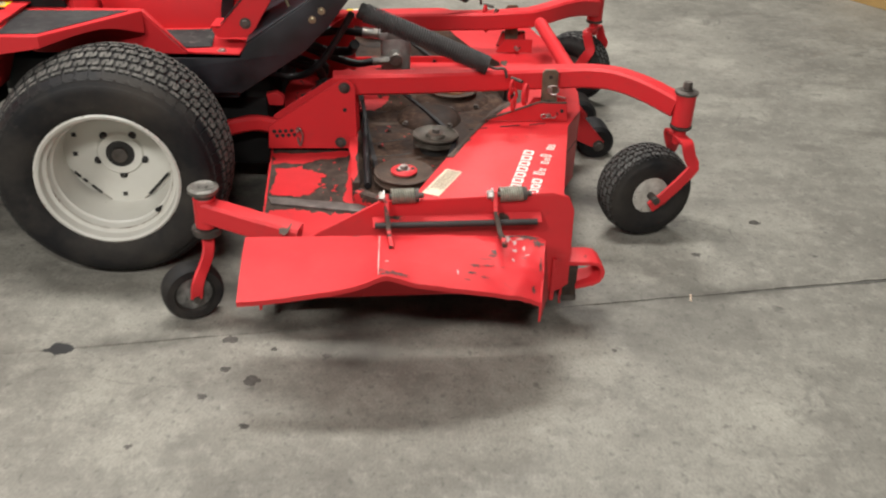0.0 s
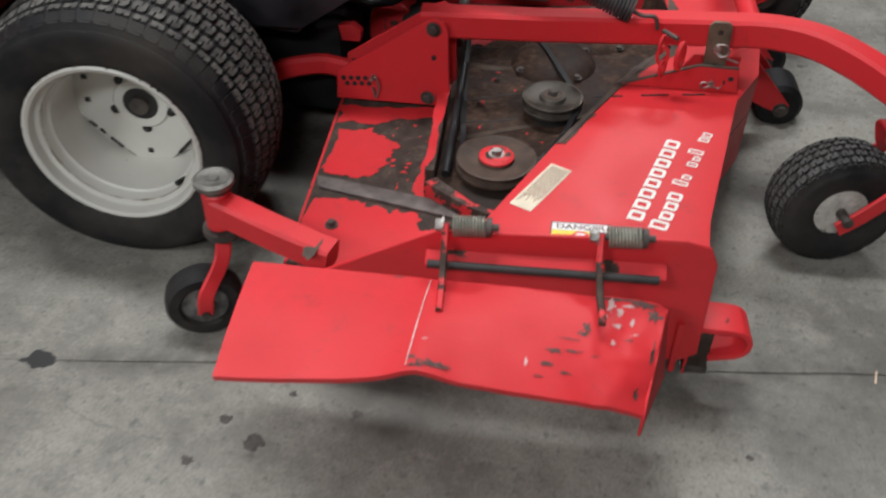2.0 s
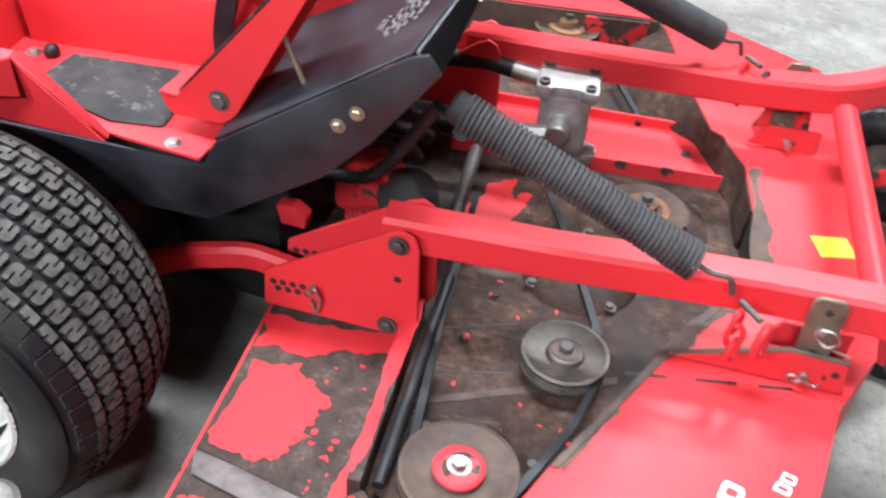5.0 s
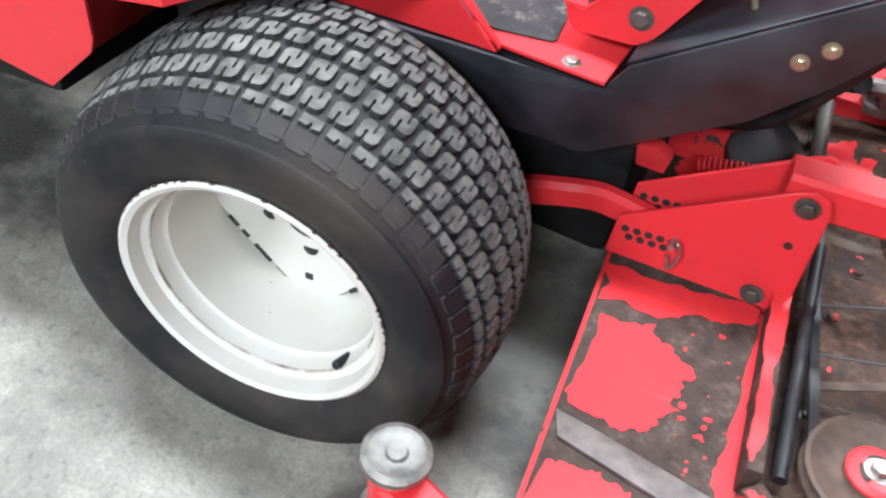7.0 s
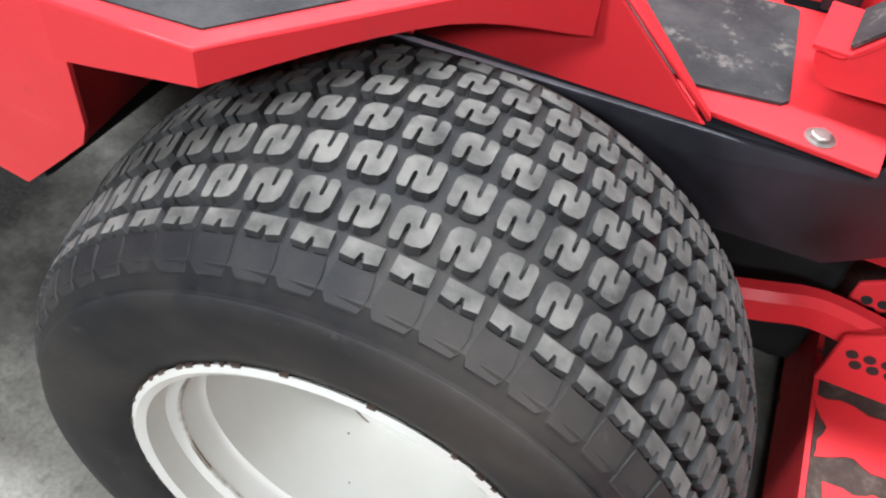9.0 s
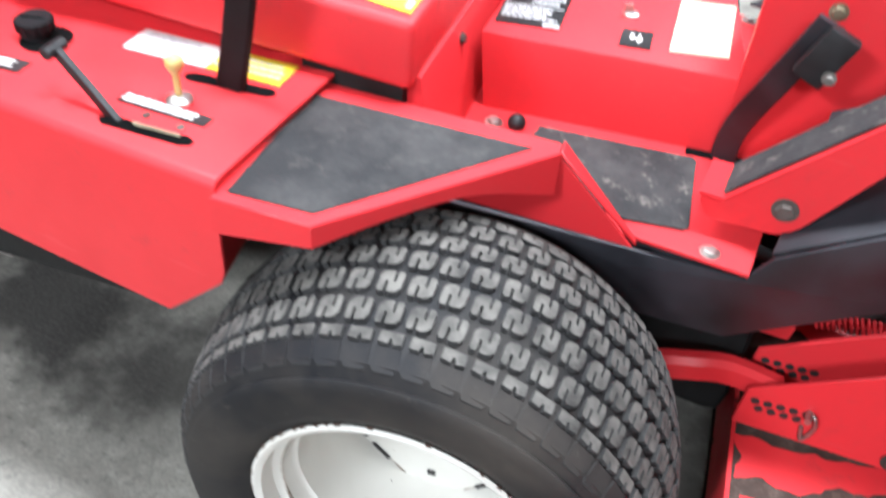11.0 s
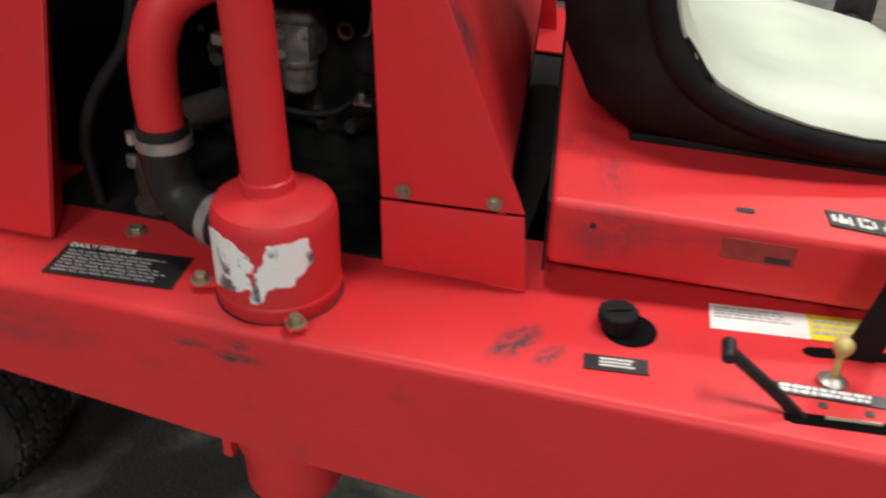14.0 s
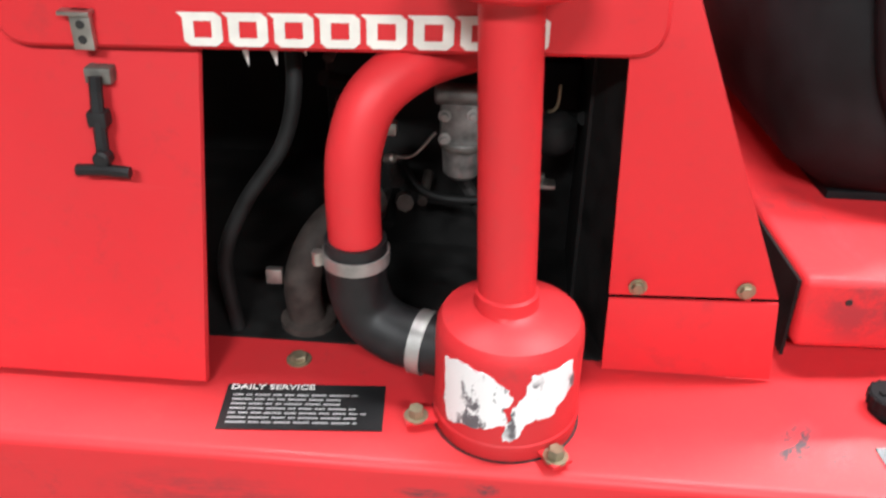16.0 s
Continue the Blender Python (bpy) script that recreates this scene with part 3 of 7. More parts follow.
def tyre_mesh(R, W, bead, dims, cols, around, block_w, block_s, height, shapes, n=72, skew=0.0):
    """A tyre round z, from -W/2 to W/2, with tread blocks of the given outline."""
    h = W / 2
    prof = [(bead - 0.006, h * 0.80), (bead + 0.004, h * 0.90), (bead + (R - bead) * 0.25, h * 0.985), (bead + (R - bead) * 0.5, h), (bead + (R - bead) * 0.66, h * 0.985), (bead + (R - bead) * 0.68, h * 0.97),
            (R - dims * 1.25, h * 0.93), (R - dims * 0.72, h * 0.87), (R - dims * 0.5, h * 0.75), (R - dims * 0.27, h * 0.5), (R - dims * 0.03, h * 0.2)]
    prof = prof + [(r, -z) for r, z in prof[::-1]]
    base = lathe(prof + [(bead - 0.012, -h * 0.6), (bead - 0.012, h * 0.6)], n, None, None, True)

    def radius(w):
        a = abs(w) / h
        pts = [(0.0, R), (0.2, R - dims * 0.03), (0.5, R - dims * 0.27), (0.75, R - dims * 0.5), (0.87, R - dims * 0.72), (0.93, R - dims * 1.25), (0.96, R - dims * 1.6)]
        for (a0, r0), (a1, r1) in zip(pts, pts[1:]):
            if a <= a1:
                return r0 + (r1 - r0) * (a - a0) / (a1 - a0)
        return pts[-1][1]

    tread = bmesh.new()

    def block(outline, w0, ang0, bw, bs, lift, top=0):
        lo, hi = [], []
        for x, s in outline:
            w = w0 + x * bw
            r = radius(w)
            ang = ang0 + s * bs / R
            c, sn = math.cos(ang), math.sin(ang)
            lo.append(tread.verts.new(((r - 0.004) * c, (r - 0.004) * sn, w)))
            hi.append(tread.verts.new(((r + lift) * c, (r + lift) * sn, w)))
        tread.faces.new(hi).material_index = top
        k = len(outline)
        for i in range(k):
            f = tread.faces.new((lo[i], lo[(i + 1) % k], hi[(i + 1) % k], hi[i]))
            f.material_index = 1

    for c in range(cols):
        w0 = (c - (cols - 1) / 2) * block_w
        for i in range(around):
            a = 2 * math.pi * (i + 0.06 + skew * (cols - 1 - c)) / around
            block(shapes, w0, a, block_w * 0.74, block_s, height)
    side = cols * block_w / 2
    for sgn in (-1, 1):
        for i in range(around):
            # a half block, and below it the broad shoulder lug
            a = 2 * math.pi * (i + 0.06 + skew * (-1 if sgn > 0 else cols)) / around
            reach = h * 0.9 - side
            q = [(0.0, -0.46), (0.32, -0.48), (0.36, -0.12), (0.2, -0.06), (0.2, 0.02), (0.35, 0.08), (0.32, 0.48), (0.0, 0.46)]
            block([(x * sgn, t) for x, t in q], sgn * side * 1.02, a, reach, block_s, height * 0.8)
            q = [(0.4, -0.44), (0.7, -0.5), (0.88, -0.46), (0.93, -0.38), (0.93, 0.38), (0.88, 0.46), (0.7, 0.5), (0.4, 0.44)]
            block([(x * sgn, t) for x, t in q], sgn * side * 1.02, a, reach, block_s * 1.12, height * 0.3, 2)
    return base, tread


def squash(bm, m, depth):
    """Press the tyre flat where it stands on the floor."""
    bm.transform(m)
    for v in bm.verts:
        if v.co.z < depth:
            v.co.z = 0.0015
    return bm


def rim_profile(R, front, back):
    """Rim round z: the outer flange at front, the inner at back."""
    return [(R - 0.008, front - 0.004), (R, front - 0.002), (R + 0.001, front), (R - 0.004, front + 0.003), (R - 0.011, front - 0.001), (R - 0.013, front - 0.014),
            (R - 0.014, front - 0.024), (R - 0.018, front - 0.026), (R - 0.025, front - 0.028), (R - 0.027, front - 0.05), (R - 0.029, front - 0.054), (R - 0.0325, front - 0.056), (R - 0.0325, front - 0.12), (R - 0.033, front - 0.2), (R - 0.034, back + 0.03),
            (R - 0.03, back + 0.025), (R - 0.02, back + 0.02), (R - 0.004, back), (R - 0.012, back + 0.002), (R - 0.025, back + 0.03),
            (R - 0.018, front - 0.12), (R - 0.014, front - 0.06), (R - 0.006, front - 0.04), (R - 0.006, front - 0.012)]


def drive_wheel(side):
    """A turf wheel; side -1 looks to -y."""
    near = Vector((0.0195, -0.5215, AXLE_Z))
    mid = near if side < 0 else Vector((near.x - 0.165, 2 * YC - near.y, near.z))
    m = Matrix.Translation(mid) @ pose(0, 0, 0, 0, 0, 7.85) @ (pose(0, 0, 0, 90, 0, 0) if side < 0 else pose(0, 0, 0, -90, 0, 0))
    W = 0.286
    base, tread = tyre_mesh(0.2945, W, 0.1755, 0.033, 5, 56, 0.0362, 0.0266, 0.007, Z_SHAPE, 84, 0.335)
    wheel = part("wheel", squash(base, m, 0.004), M_RUBBER, mower, "turf drive wheel with worn black tyre and white rim")
    part("tread", squash(tread, m, 0.0), [M_TREAD, M_GROOVE, M_RUBBER], wheel, "dusty grey tread blocks", 30)
    h = W / 2
    rim = part("rim", lathe(rim_profile(0.1784, h - 0.012, -h + 0.01), 64, m, None, True), M_RIM, wheel, "white painted steel rim with chipped edge")
    bm = lathe([(0.1552, h - 0.0392), (0.1536, h - 0.0396), (0.1528, h - 0.0425), (0.1540, h - 0.0425), (0.1549, h - 0.0412)], 64, m, None, True)
    part("grime_ring", bm, M_GRIME, wheel, "brown grime in the rim's step")
    # centre disc cut to three blunt corners, set deep in the rim
    outer, m = m, m @ Matrix.Translation((0, 0, h - 0.012 - 0.167 + 0.016))
    lobes = []
    for i in range(120):
        a = 2 * math.pi * i / 120
        r = 0.1535
        for c in (224, 317, 90):
            k = math.cos(a - math.radians(c))
            if k > 0:
                r = min(r, 0.1285 / k)
        lobes.append((r * math.cos(a), r * math.sin(a)))
    bm = prism(lobes, "z", -0.022, -0.016, None, 0.002)
    bm = lathe([(0.062, -0.016), (0.056, -0.01), (0.038, -0.01), (0.036, -0.016)], 32, None, bm)
    bm = join(None, bm, m)
    part("disc", bm, M_RIM, wheel)
    part("dish", lathe([(0.1455, -0.034), (0.1455, -0.026), (0.118, -0.03), (0.118, -0.034)], 48, m, None, True), M_RIM, wheel)
    bm = lathe([(0.15, -0.125), (0.15, -0.12), (0.0, -0.12), (0.0, -0.125)], 40, m)
    part("back_disc", bm, M_BLACKDIRT, wheel)
    bm = lathe([(0.037, -0.015), (0.037, -0.0095), (0.0, -0.0095)], 28, m)
    part("hub_bore", bm, M_BLACKDIRT, wheel)
    part("hub_nut", join(None, lathe([(0.02, -0.016), (0.02, 0.002), (0.012, 0.006), (0.0, 0.006)], 18), m), M_DARKSTEEL, wheel)
    for i in range(5):
        a = 2 * math.pi * (i + 0.25) / 5 - math.radians(72 * 0.25) + math.pi / 2 + math.pi / 5
        c = Vector((0.063 * math.cos(a), 0.063 * math.sin(a), -0.0168))
        part("lug_nut", join(None, lathe([(0.0105, 0), (0.0105, 0.004), (0.006, 0.007), (0.0, 0.007)], 12, Matrix.Translation(c)), m), M_BLACKDIRT, wheel)
    for x, y in ((-0.004, -0.122), (-0.117, 0.0), (-0.112, 0.055), (0.105, 0.07)):
        part("square_hole", box((x - 0.006, y - 0.006, -0.018), (x + 0.006, y + 0.006, -0.0152), None, 0, m), M_BLACKDIRT, wheel)
    # open slits beside the disc's cut edges
    for c, spans in ((224, ((-0.05, -0.03), (-0.022, -0.008), (0.006, 0.04))), (317, ((-0.05, 0.035),))):
        for s0, s1 in spans:
            bm = box((0.125, s0, -0.0165), (0.132, s1, -0.0148), None, 0, pose(0, 0, 0, 0, 0, c))
            part("edge_slit", join(None, bm, m), M_BLACKDIRT, wheel)
    # Thin brown lines stand in for the shading along the disc's cut edges.
    for c, s0, s1 in ((224, 0.042, 0.083), (317, -0.083, -0.052)):
        part("cut_edge", join(None, box((0.1262, s0, -0.0168), (0.1282, s1, -0.0152), None, 0, pose(0, 0, 0, 0, 0, c)), m), M_GRIME, wheel)
    m = outer
    rnd = random.Random(12)
    bm = None
    for i in range(46):
        # chips along the flange's edge
        a = rnd.uniform(0, 2 * math.pi)
        one = box((0.1749 + 0.002 * rnd.random(), -0.001 - 0.004 * rnd.random(), h - 0.0155), (0.1804, 0.001 + 0.004 * rnd.random(), h - 0.0112), None, 0, pose(0, 0, 0, 0, 0, math.degrees(a)))
        bm = one if bm is None else join(bm, one)
    tagged(part("chipped_edge", join(None, bm, m), M_RUST, wheel, "dark chips along the rim's edge"), kind="stuff")
    part("valve_stem", join(None, rod((0.114, -0.108, h - 0.065), (0.104, -0.098, h - 0.034), 0.0075, 10, None, 0.006, 0.002), m), M_HOSE, wheel)
    return wheel


drive_wheel(-1)
drive_wheel(1)

# side pontoon with the skirt
for s in (1, -1):
    def q(p):
        return p if s > 0 else mir(p)
    OUT = -0.585
    ya = OUT if s > 0 else 2 * YC - OUT
    # one bent sheet: skirt, fold and top
    xs = [-0.215, -0.222, -0.26, -0.305, -0.5, -0.7, -0.96, -1.2, -1.45, -1.75]
    low = [0.52, 0.5, 0.462, 0.418, 0.43, 0.443, 0.462, 0.49, 0.52, 0.555]
    yin = -0.3 if s > 0 else 2 * YC + 0.3
    grid = []
    for x, z in zip(xs, low):
        row = [(x, ya, z), (x, ya, (z + 0.633) / 2), (x, ya, 0.633)]
        row += [(x, ya + s * 0.012 * (1 - math.cos(t)), 0.633 + 0.012 * math.sin(t)) for t in (0.5, 1.0, 1.57)]
        row += [(x, ya + s * 0.09, 0.645), (x, yin, 0.645)]
        grid.append(row)
    bm = shell(grid if s < 0 else grid[::-1], 0.004)
    pontoon = part("side_tank_cover", bm, M_PONTOON, mower, "red steel side cover with scuffs", 50)
    bm = plate([q((-0.219, -0.581, 0.642)), q((-0.224, -0.581, 0.5)), q((-0.3, -0.45, 0.44)), q((-0.3, -0.38, 0.44)), q((-0.219, -0.38, 0.642))], 0.004)
    part("end_plate", bm, M_RED, pontoon)
    if s > 0:
        PONTOON = pontoon

# inner chassis, black
part("chassis", box((-1.7, -0.25, 0.36), (0.29, 0.34, 0.47), None, 0.01), M_BLACK, mower, "black chassis frame")
# Tank is blacker than greasy_black: the shade below the cover is in its colour.
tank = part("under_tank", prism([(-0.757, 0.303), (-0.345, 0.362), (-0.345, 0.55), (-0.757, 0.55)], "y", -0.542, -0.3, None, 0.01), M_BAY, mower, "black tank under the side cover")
part("tank_seam", plate([(-0.745, -0.5425, 0.306), (-0.62, -0.5425, 0.324), (-0.62, -0.5425, 0.328), (-0.745, -0.5425, 0.31)], 0.004), M_DARKSTEEL, tank)
part("tank_bolt", hexbolt((-0.655, -0.542, 0.352), (0, -1, 0), 0.008, 0.008), M_DARKSTEEL, tank)
part("transaxle", box((-0.14, -0.36, 0.2), (0.14, 0.45, 0.37), None, 0.03), M_BLACKDIRT, mower)
part("axle_tube", rod((0, -0.47, AXLE_Z), (-0.08, 0.56, AXLE_Z), 0.045, 20), M_BLACKDIRT, mower)


NOSE = Matrix.Translation((0.305, -0.272, 0)) @ pose(0, 0, 0, 0, 0, 6.5) @ Matrix.Translation((-0.303, 0.283, 0))


def wedge_front():
    """The black lift frame at the tractor's nose."""
    turn = NOSE
    side = [(-0.32, 0.386), (0.302, 0.386), (0.478, 0.503), (0.549, 0.576), (0.639, 0.696), (0.622, 0.722), (0.595, 0.712), (0.325, 0.528), (0.302, 0.488), (-0.32, 0.488)]
    for s in (1, -1):
        y0 = -0.283 if s > 0 else 2 * YC + 0.283 - 0.008
        part("side_frame", join(None, prism(side, "y", y0, y0 + 0.008, None, 0.003), turn), M_BLACK, mower, "glossy black frame plate")
    a, b = Vector((0.322, -0.276, 0.528)), Vector((0.60, -0.276, 0.717))
    c, d = Vector((0.668, -0.06, 0.80)), Vector((0.36, -0.06, 0.615))
    for s in (1, -1):
        pts = [a, b, c, d] if s > 0 else [Vector(mir(p)) for p in (a, b, c, d)]
        part("cover_plate", join(None, plate(pts, 0.005), turn), M_BLACK, mower)
    part("nose_plate", join(None, plate([b + Vector((0.004, 0.004, 0)), (0.636, -0.278, 0.692), (0.636, 2 * YC + 0.278, 0.692), mir(b), mir(c), c], 0.005), turn), M_BLACK, mower)
    for x, z in ((0.5055, 0.597), (0.5315, 0.621)):
        part("bolt", hexbolt(turn @ Vector((x, -0.283, z)), turn.to_3x3() @ Vector((0, -1, 0)), 0.0072, 0.008), M_ZINC, mower, "yellow zinc bolt")


wedge_front()

# footwells
for s in (1, -1):
    def q(p):
        return p if s > 0 else mir(p)
    lo, hi = q((-0.13, -0.282, 0.499)), q((0.307, -0.04, 0.505))
    bm = box((lo[0], min(lo[1], hi[1]), 0.499), (hi[0], max(lo[1], hi[1]), 0.505), None, 0.002)
    foot = part("footboard", bm, M_RED_B, mower, "red steel footboard")
    mat_pts = [q((-0.018, -0.125, 0)), q((0.19, -0.089, 0)), q((0.197, -0.093, 0)), q((0.222, -0.236, 0)), q((0.217, -0.243, 0)), q((0.145, -0.26, 0)), q((-0.02, -0.23, 0))]
    part("grip_mat", prism([(p[0], p[1]) for p in mat_pts], "z", 0.506, 0.509), M_GRIP, foot, "worn dark grip mat")
    part("bolt", hexbolt(q((0.256, -0.266, 0.505)), (0, 0, 1), 0.009, 0.006), M_STEEL, foot)
    # fender over the wheel
    T = [q(p) for p in [(-0.232, -0.345, 0.628), (-0.217, -0.592, 0.628), (-0.104, -0.58, 0.628), (0.072, -0.338, 0.628), (0.066, -0.318, 0.628)]]
    fender = part("fender", plate(T, 0.005, None, 0.002), M_RED, mower, "red flat-topped steel fender")
    lip = [q(p) for p in [(-0.2165, -0.592, 0.628), (-0.104, -0.58, 0.628), (0.072, -0.338, 0.628)]]
    # the lip's lower edge curves as a wheel arch
    A, B = Vector(lip[1]), Vector(lip[2])
    seg = []
    for i in range(13):
        t = i / 12
        p = A.lerp(B, t)
        dz = 0.027 - 0.01 * math.sin(math.pi * min(1.0, t / 0.9)) + 0.03 * max(0.0, (t - 0.55) / 0.45) ** 1.6
        seg.append((p, dz))
    rows = [[lip[0]] + [tuple(p) for p, _ in seg], [(lip[0][0], lip[0][1], lip[0][2] - 0.045)] + [(p.x, p.y, p.z - dz) for p, dz in seg]]
    part("lip", shell(rows if s > 0 else rows[::-1], 0.004), M_RED, fender)
    F = [q(p) for p in [(0.07, -0.335, 0.628), (0.173, -0.303, 0.509), (0.168, -0.29, 0.509), (0.066, -0.31, 0.628)]]
    part("front_slope", plate(F, 0.004), M_RED, fender)
    Wl = [q(p) for p in [(-0.235, -0.34, 0.625), (0.066, -0.331, 0.625), (0.171, -0.304, 0.506), (-0.235, -0.338, 0.506)]]
    part("inner_wall", plate(Wl, 0.004), M_RED, fender)
    P = [q(p) for p in [(-0.206, -0.576, 0.6312), (-0.111, -0.562, 0.6312), (0.04, -0.347, 0.6312), (-0.226, -0.378, 0.6312)]]
    part("grip_pad", plate(P, 0.002, None, 0), M_PAD, fender, "dark grey anti-slip pad")

# console between the footwells
CT = [(-0.126, -0.111, 0.618), (0.229, -0.046, 0.618), (0.15, 0.24, 0.618), (-0.152, 0.2, 0.618)]
CB = [(-0.106, -0.116, 0.47), (0.262, -0.052, 0.47), (0.16, 0.26, 0.47), (-0.152, 0.22, 0.47)]
bm = bmesh.new()
vt, vb = [bm.verts.new(p) for p in CT], [bm.verts.new(p) for p in CB]
bm.faces.new(vt), bm.faces.new(vb[::-1])
for i in range(4):
    bm.faces.new((vt[i], vb[i], vb[(i + 1) % 4], vt[(i + 1) % 4]))
bmesh.ops.recalc_face_normals(bm, faces=bm.faces)
console = part("console", bevel(bm, 0.008), M_RED, mower, "red steel console box with labels")
part("seat_riser", join(None, prism([(-0.02, 0.49), (0.022, 0.49), (0.004, 0.656), (-0.03, 0.656)], "y", 0.02, 0.68, None, 0.002), Matrix.Translation((-0.117, -0.335, 0)) @ pose(0, 0, 0, 0, 0, 7)), M_RED, mower)
for y in (0.175, 0.64):
    part("riser_bolt", hexbolt(Matrix.Translation((-0.117, -0.335, 0)) @ pose(0, 0, 0, 0, 0, 7) @ Vector((0.007, y, 0.628)), (1, 0.12, 0.1), 0.006, 0.006), M_DARKSTEEL, mower)
# steering tower
TW = [(0.213, 0.5), (0.30, 0.5), (0.56, 0.66), (0.70, 0.84), (0.62, 1.06), (0.34, 1.12), (0.214, 0.98)]
part("steering_tower", prism(TW, "y", -0.055, 0.145, None, 0.01), M_RED, mower, "red sheet steel steering tower")
for x, z in ((0.429, 0.652), (0.53, 0.723), (0.274, 0.655), (0.30, 0.74), (0.47, 0.78)):
    part("bolt", hexbolt((x, -0.055, z), (0, -1, 0), 0.008, 0.006), M_ZINC, mower)


def pedal_right():
    yo = -0.234
    up = 0.01
    pts = [(0.224, 0.55), (0.24, 0.52), (0.325, 0.527), (0.345, 0.546), (0.476, 0.77), (0.457, 0.778), (0.31, 0.613), (0.25, 0.546)]
    pts = [(x - 0.003, z + up) for x, z in pts]
    ped = part("pedal", prism(rounded(pts, 0.01, 2), "y", yo, yo + 0.004), M_RED, mower, "red channel-section treadle pedal")
    top = [(0.224, 0.55), (0.256, 0.552), (0.457, 0.778)]
    top = [(x - 0.003, z + up) for x, z in top]
    rows = [[(x, yo, z) for x, z in top], [(x, yo + 0.075, z) for x, z in top]]
    part("tread_plate", shell(rows, 0.004), M_RED, ped)
    part("grip", shell([[(x - 0.004, yo + 0.007, z + 0.0045) for x, z in top[1:]], [(x - 0.004, yo + 0.07, z + 0.0045) for x, z in top[1:]]], 0.003), M_GRIP, ped)
    part("far_web", prism([(x, z) for x, z in pts], "y", yo + 0.07, yo + 0.074), M_RED, ped)
    part("pivot_bolt", hexbolt((0.319, yo, 0.575), (0, -1, 0), 0.011, 0.008), M_DARKSTEEL, ped)
    part("adjuster_rod", rod((0.405, -0.21, 0.70), (0.44, -0.206, 0.61), 0.004, 8), M_ZINC, ped)
    part("adjuster_nut", hexbolt((0.44, -0.206, 0.6), (-0.36, 0, 0.9), 0.009, 0.012), M_ZINC, ped)


pedal_right()
bm = sweep(smooth_path([Vector((0.228, -0.064, 0.478)), Vector((0.228, -0.072, 0.54)), Vector((0.238, -0.084, 0.59)), Vector((0.263, -0.1, 0.66)), Vector((0.296, -0.113, 0.752))], 4), rect_of(0.034, 0.008, 0.002), None, (0, 1, 0))
brake = part("brake_lever", bm, M_BLACK, mower, "black flat brake lever")
part("lever_pad", box((-0.02, -0.006, -0.035), (0.02, 0.012, 0.035), None, 0.004, Matrix.Translation((0.303, -0.126, 0.715)) @ pose(0, 0, 0, 0, 22, 0)), M_HOSE, brake)
part("lever_bolt", hexbolt((0.314, -0.133, 0.695), (0, -1, 0), 0.006, 0.008), M_CAPSTEEL, brake)

part("lever_slot", prism(rounded([(0.178, -0.082), (0.27, -0.066), (0.268, -0.049), (0.176, -0.065)], 0.005), "z", 0.5045, 0.5058), M_VOID, mower, "black slot round the lever")
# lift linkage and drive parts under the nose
# Added block: fills the space with painted dark and stops light from above.
part("nose_dark_block", box((0.14, -0.15, 0.1), (0.35, 0.36, 0.33), None, 0.03), M_BAY, mower, "added near-black block that darkens the space under the nose")
part("lift_rocker", prism(rounded([(0.36, 0.21), (0.47, 0.21), (0.49, 0.26), (0.46, 0.31), (0.4, 0.325), (0.365, 0.29)], 0.02, 3), "y", 0.03, 0.1, None, 0.006), M_RED_CHIP, mower, "chipped red lift rocker")
part("drive_hub", lathe([(0.0, 0.0), (0.05, 0.0), (0.055, 0.012), (0.055, 0.04), (0.04, 0.05), (0.0, 0.05)], 28, frame_of((0.5, 0.05, 0.25), (0.1, -0.5, 0.85))), M_BLACKDIRT, mower, "greasy black drive hub")
part("linkage_spring", coil((0.425, -0.05, 0.272), (0.58, -0.045, 0.308), 0.011, 0.0026, 20), M_RED_CHIP, mower, "small red return spring")
part("linkage_rod", rod((0.565, 0.23, 0.275), (0.595, 0.0, 0.25), 0.013, 12), M_DARKSTEEL, mower, "grimy steel linkage rod")
part("hydraulic_hose", tube([(0.3, 0.0, 0.42), (0.4, 0.06, 0.36), (0.46, 0.11, 0.33), (0.47, 0.16, 0.27)], 0.014), M_HOSE, mower, "black hydraulic hose")
part("hydraulic_hose", tube([(0.3, 0.1, 0.4), (0.42, 0.14, 0.34), (0.47, 0.19, 0.31), (0.46, 0.24, 0.26)], 0.014), M_HOSE, mower)
part("hydraulic_hose", tube([(0.3, -0.1, 0.4), (0.4, -0.06, 0.36), (0.5, -0.1, 0.42), (0.6, -0.12, 0.58)], 0.011), M_HOSE, mower)

# seat platform
TILT = Matrix.Identity(4)
TILT[2][0] = -0.064
SEAT_M = Matrix.Translation((-0.117, -0.335, 0)) @ pose(0, 0, 0, 0, 0, 7) @ TILT
bm = box((-0.544, -0.004, 0.65), (0, 0.69, 0.735))
for v in bm.verts:
    if v.co.z < 0.7:
        v.co.y -= 0.004 * (v.co.y < 0.3)
bevel(bm, 0.011, 3)
platform = part("seat_platform", join(None, bm, SEAT_M), M_PLATFORM, mower, "scuffed red seat platform")
# No real bracket: a black block added to give the gap its shade.
part("under_seat_dark_block", box((-0.14, 0.003, 0.585), (-0.012, 0.05, 0.648), None, 0, SEAT_M), M_BAY, mower, "black block standing in for the dark gap under the seat platform")
# Strip added behind the platform; its black replaces the shade of the open gap.
part("rear_gap_strip", box((-0.548, 0.006, 0.63), (-0.5445, 0.69, 0.726), None, 0.0, SEAT_M), M_BAY, mower, "black strip standing in for the dark gap behind the platform")
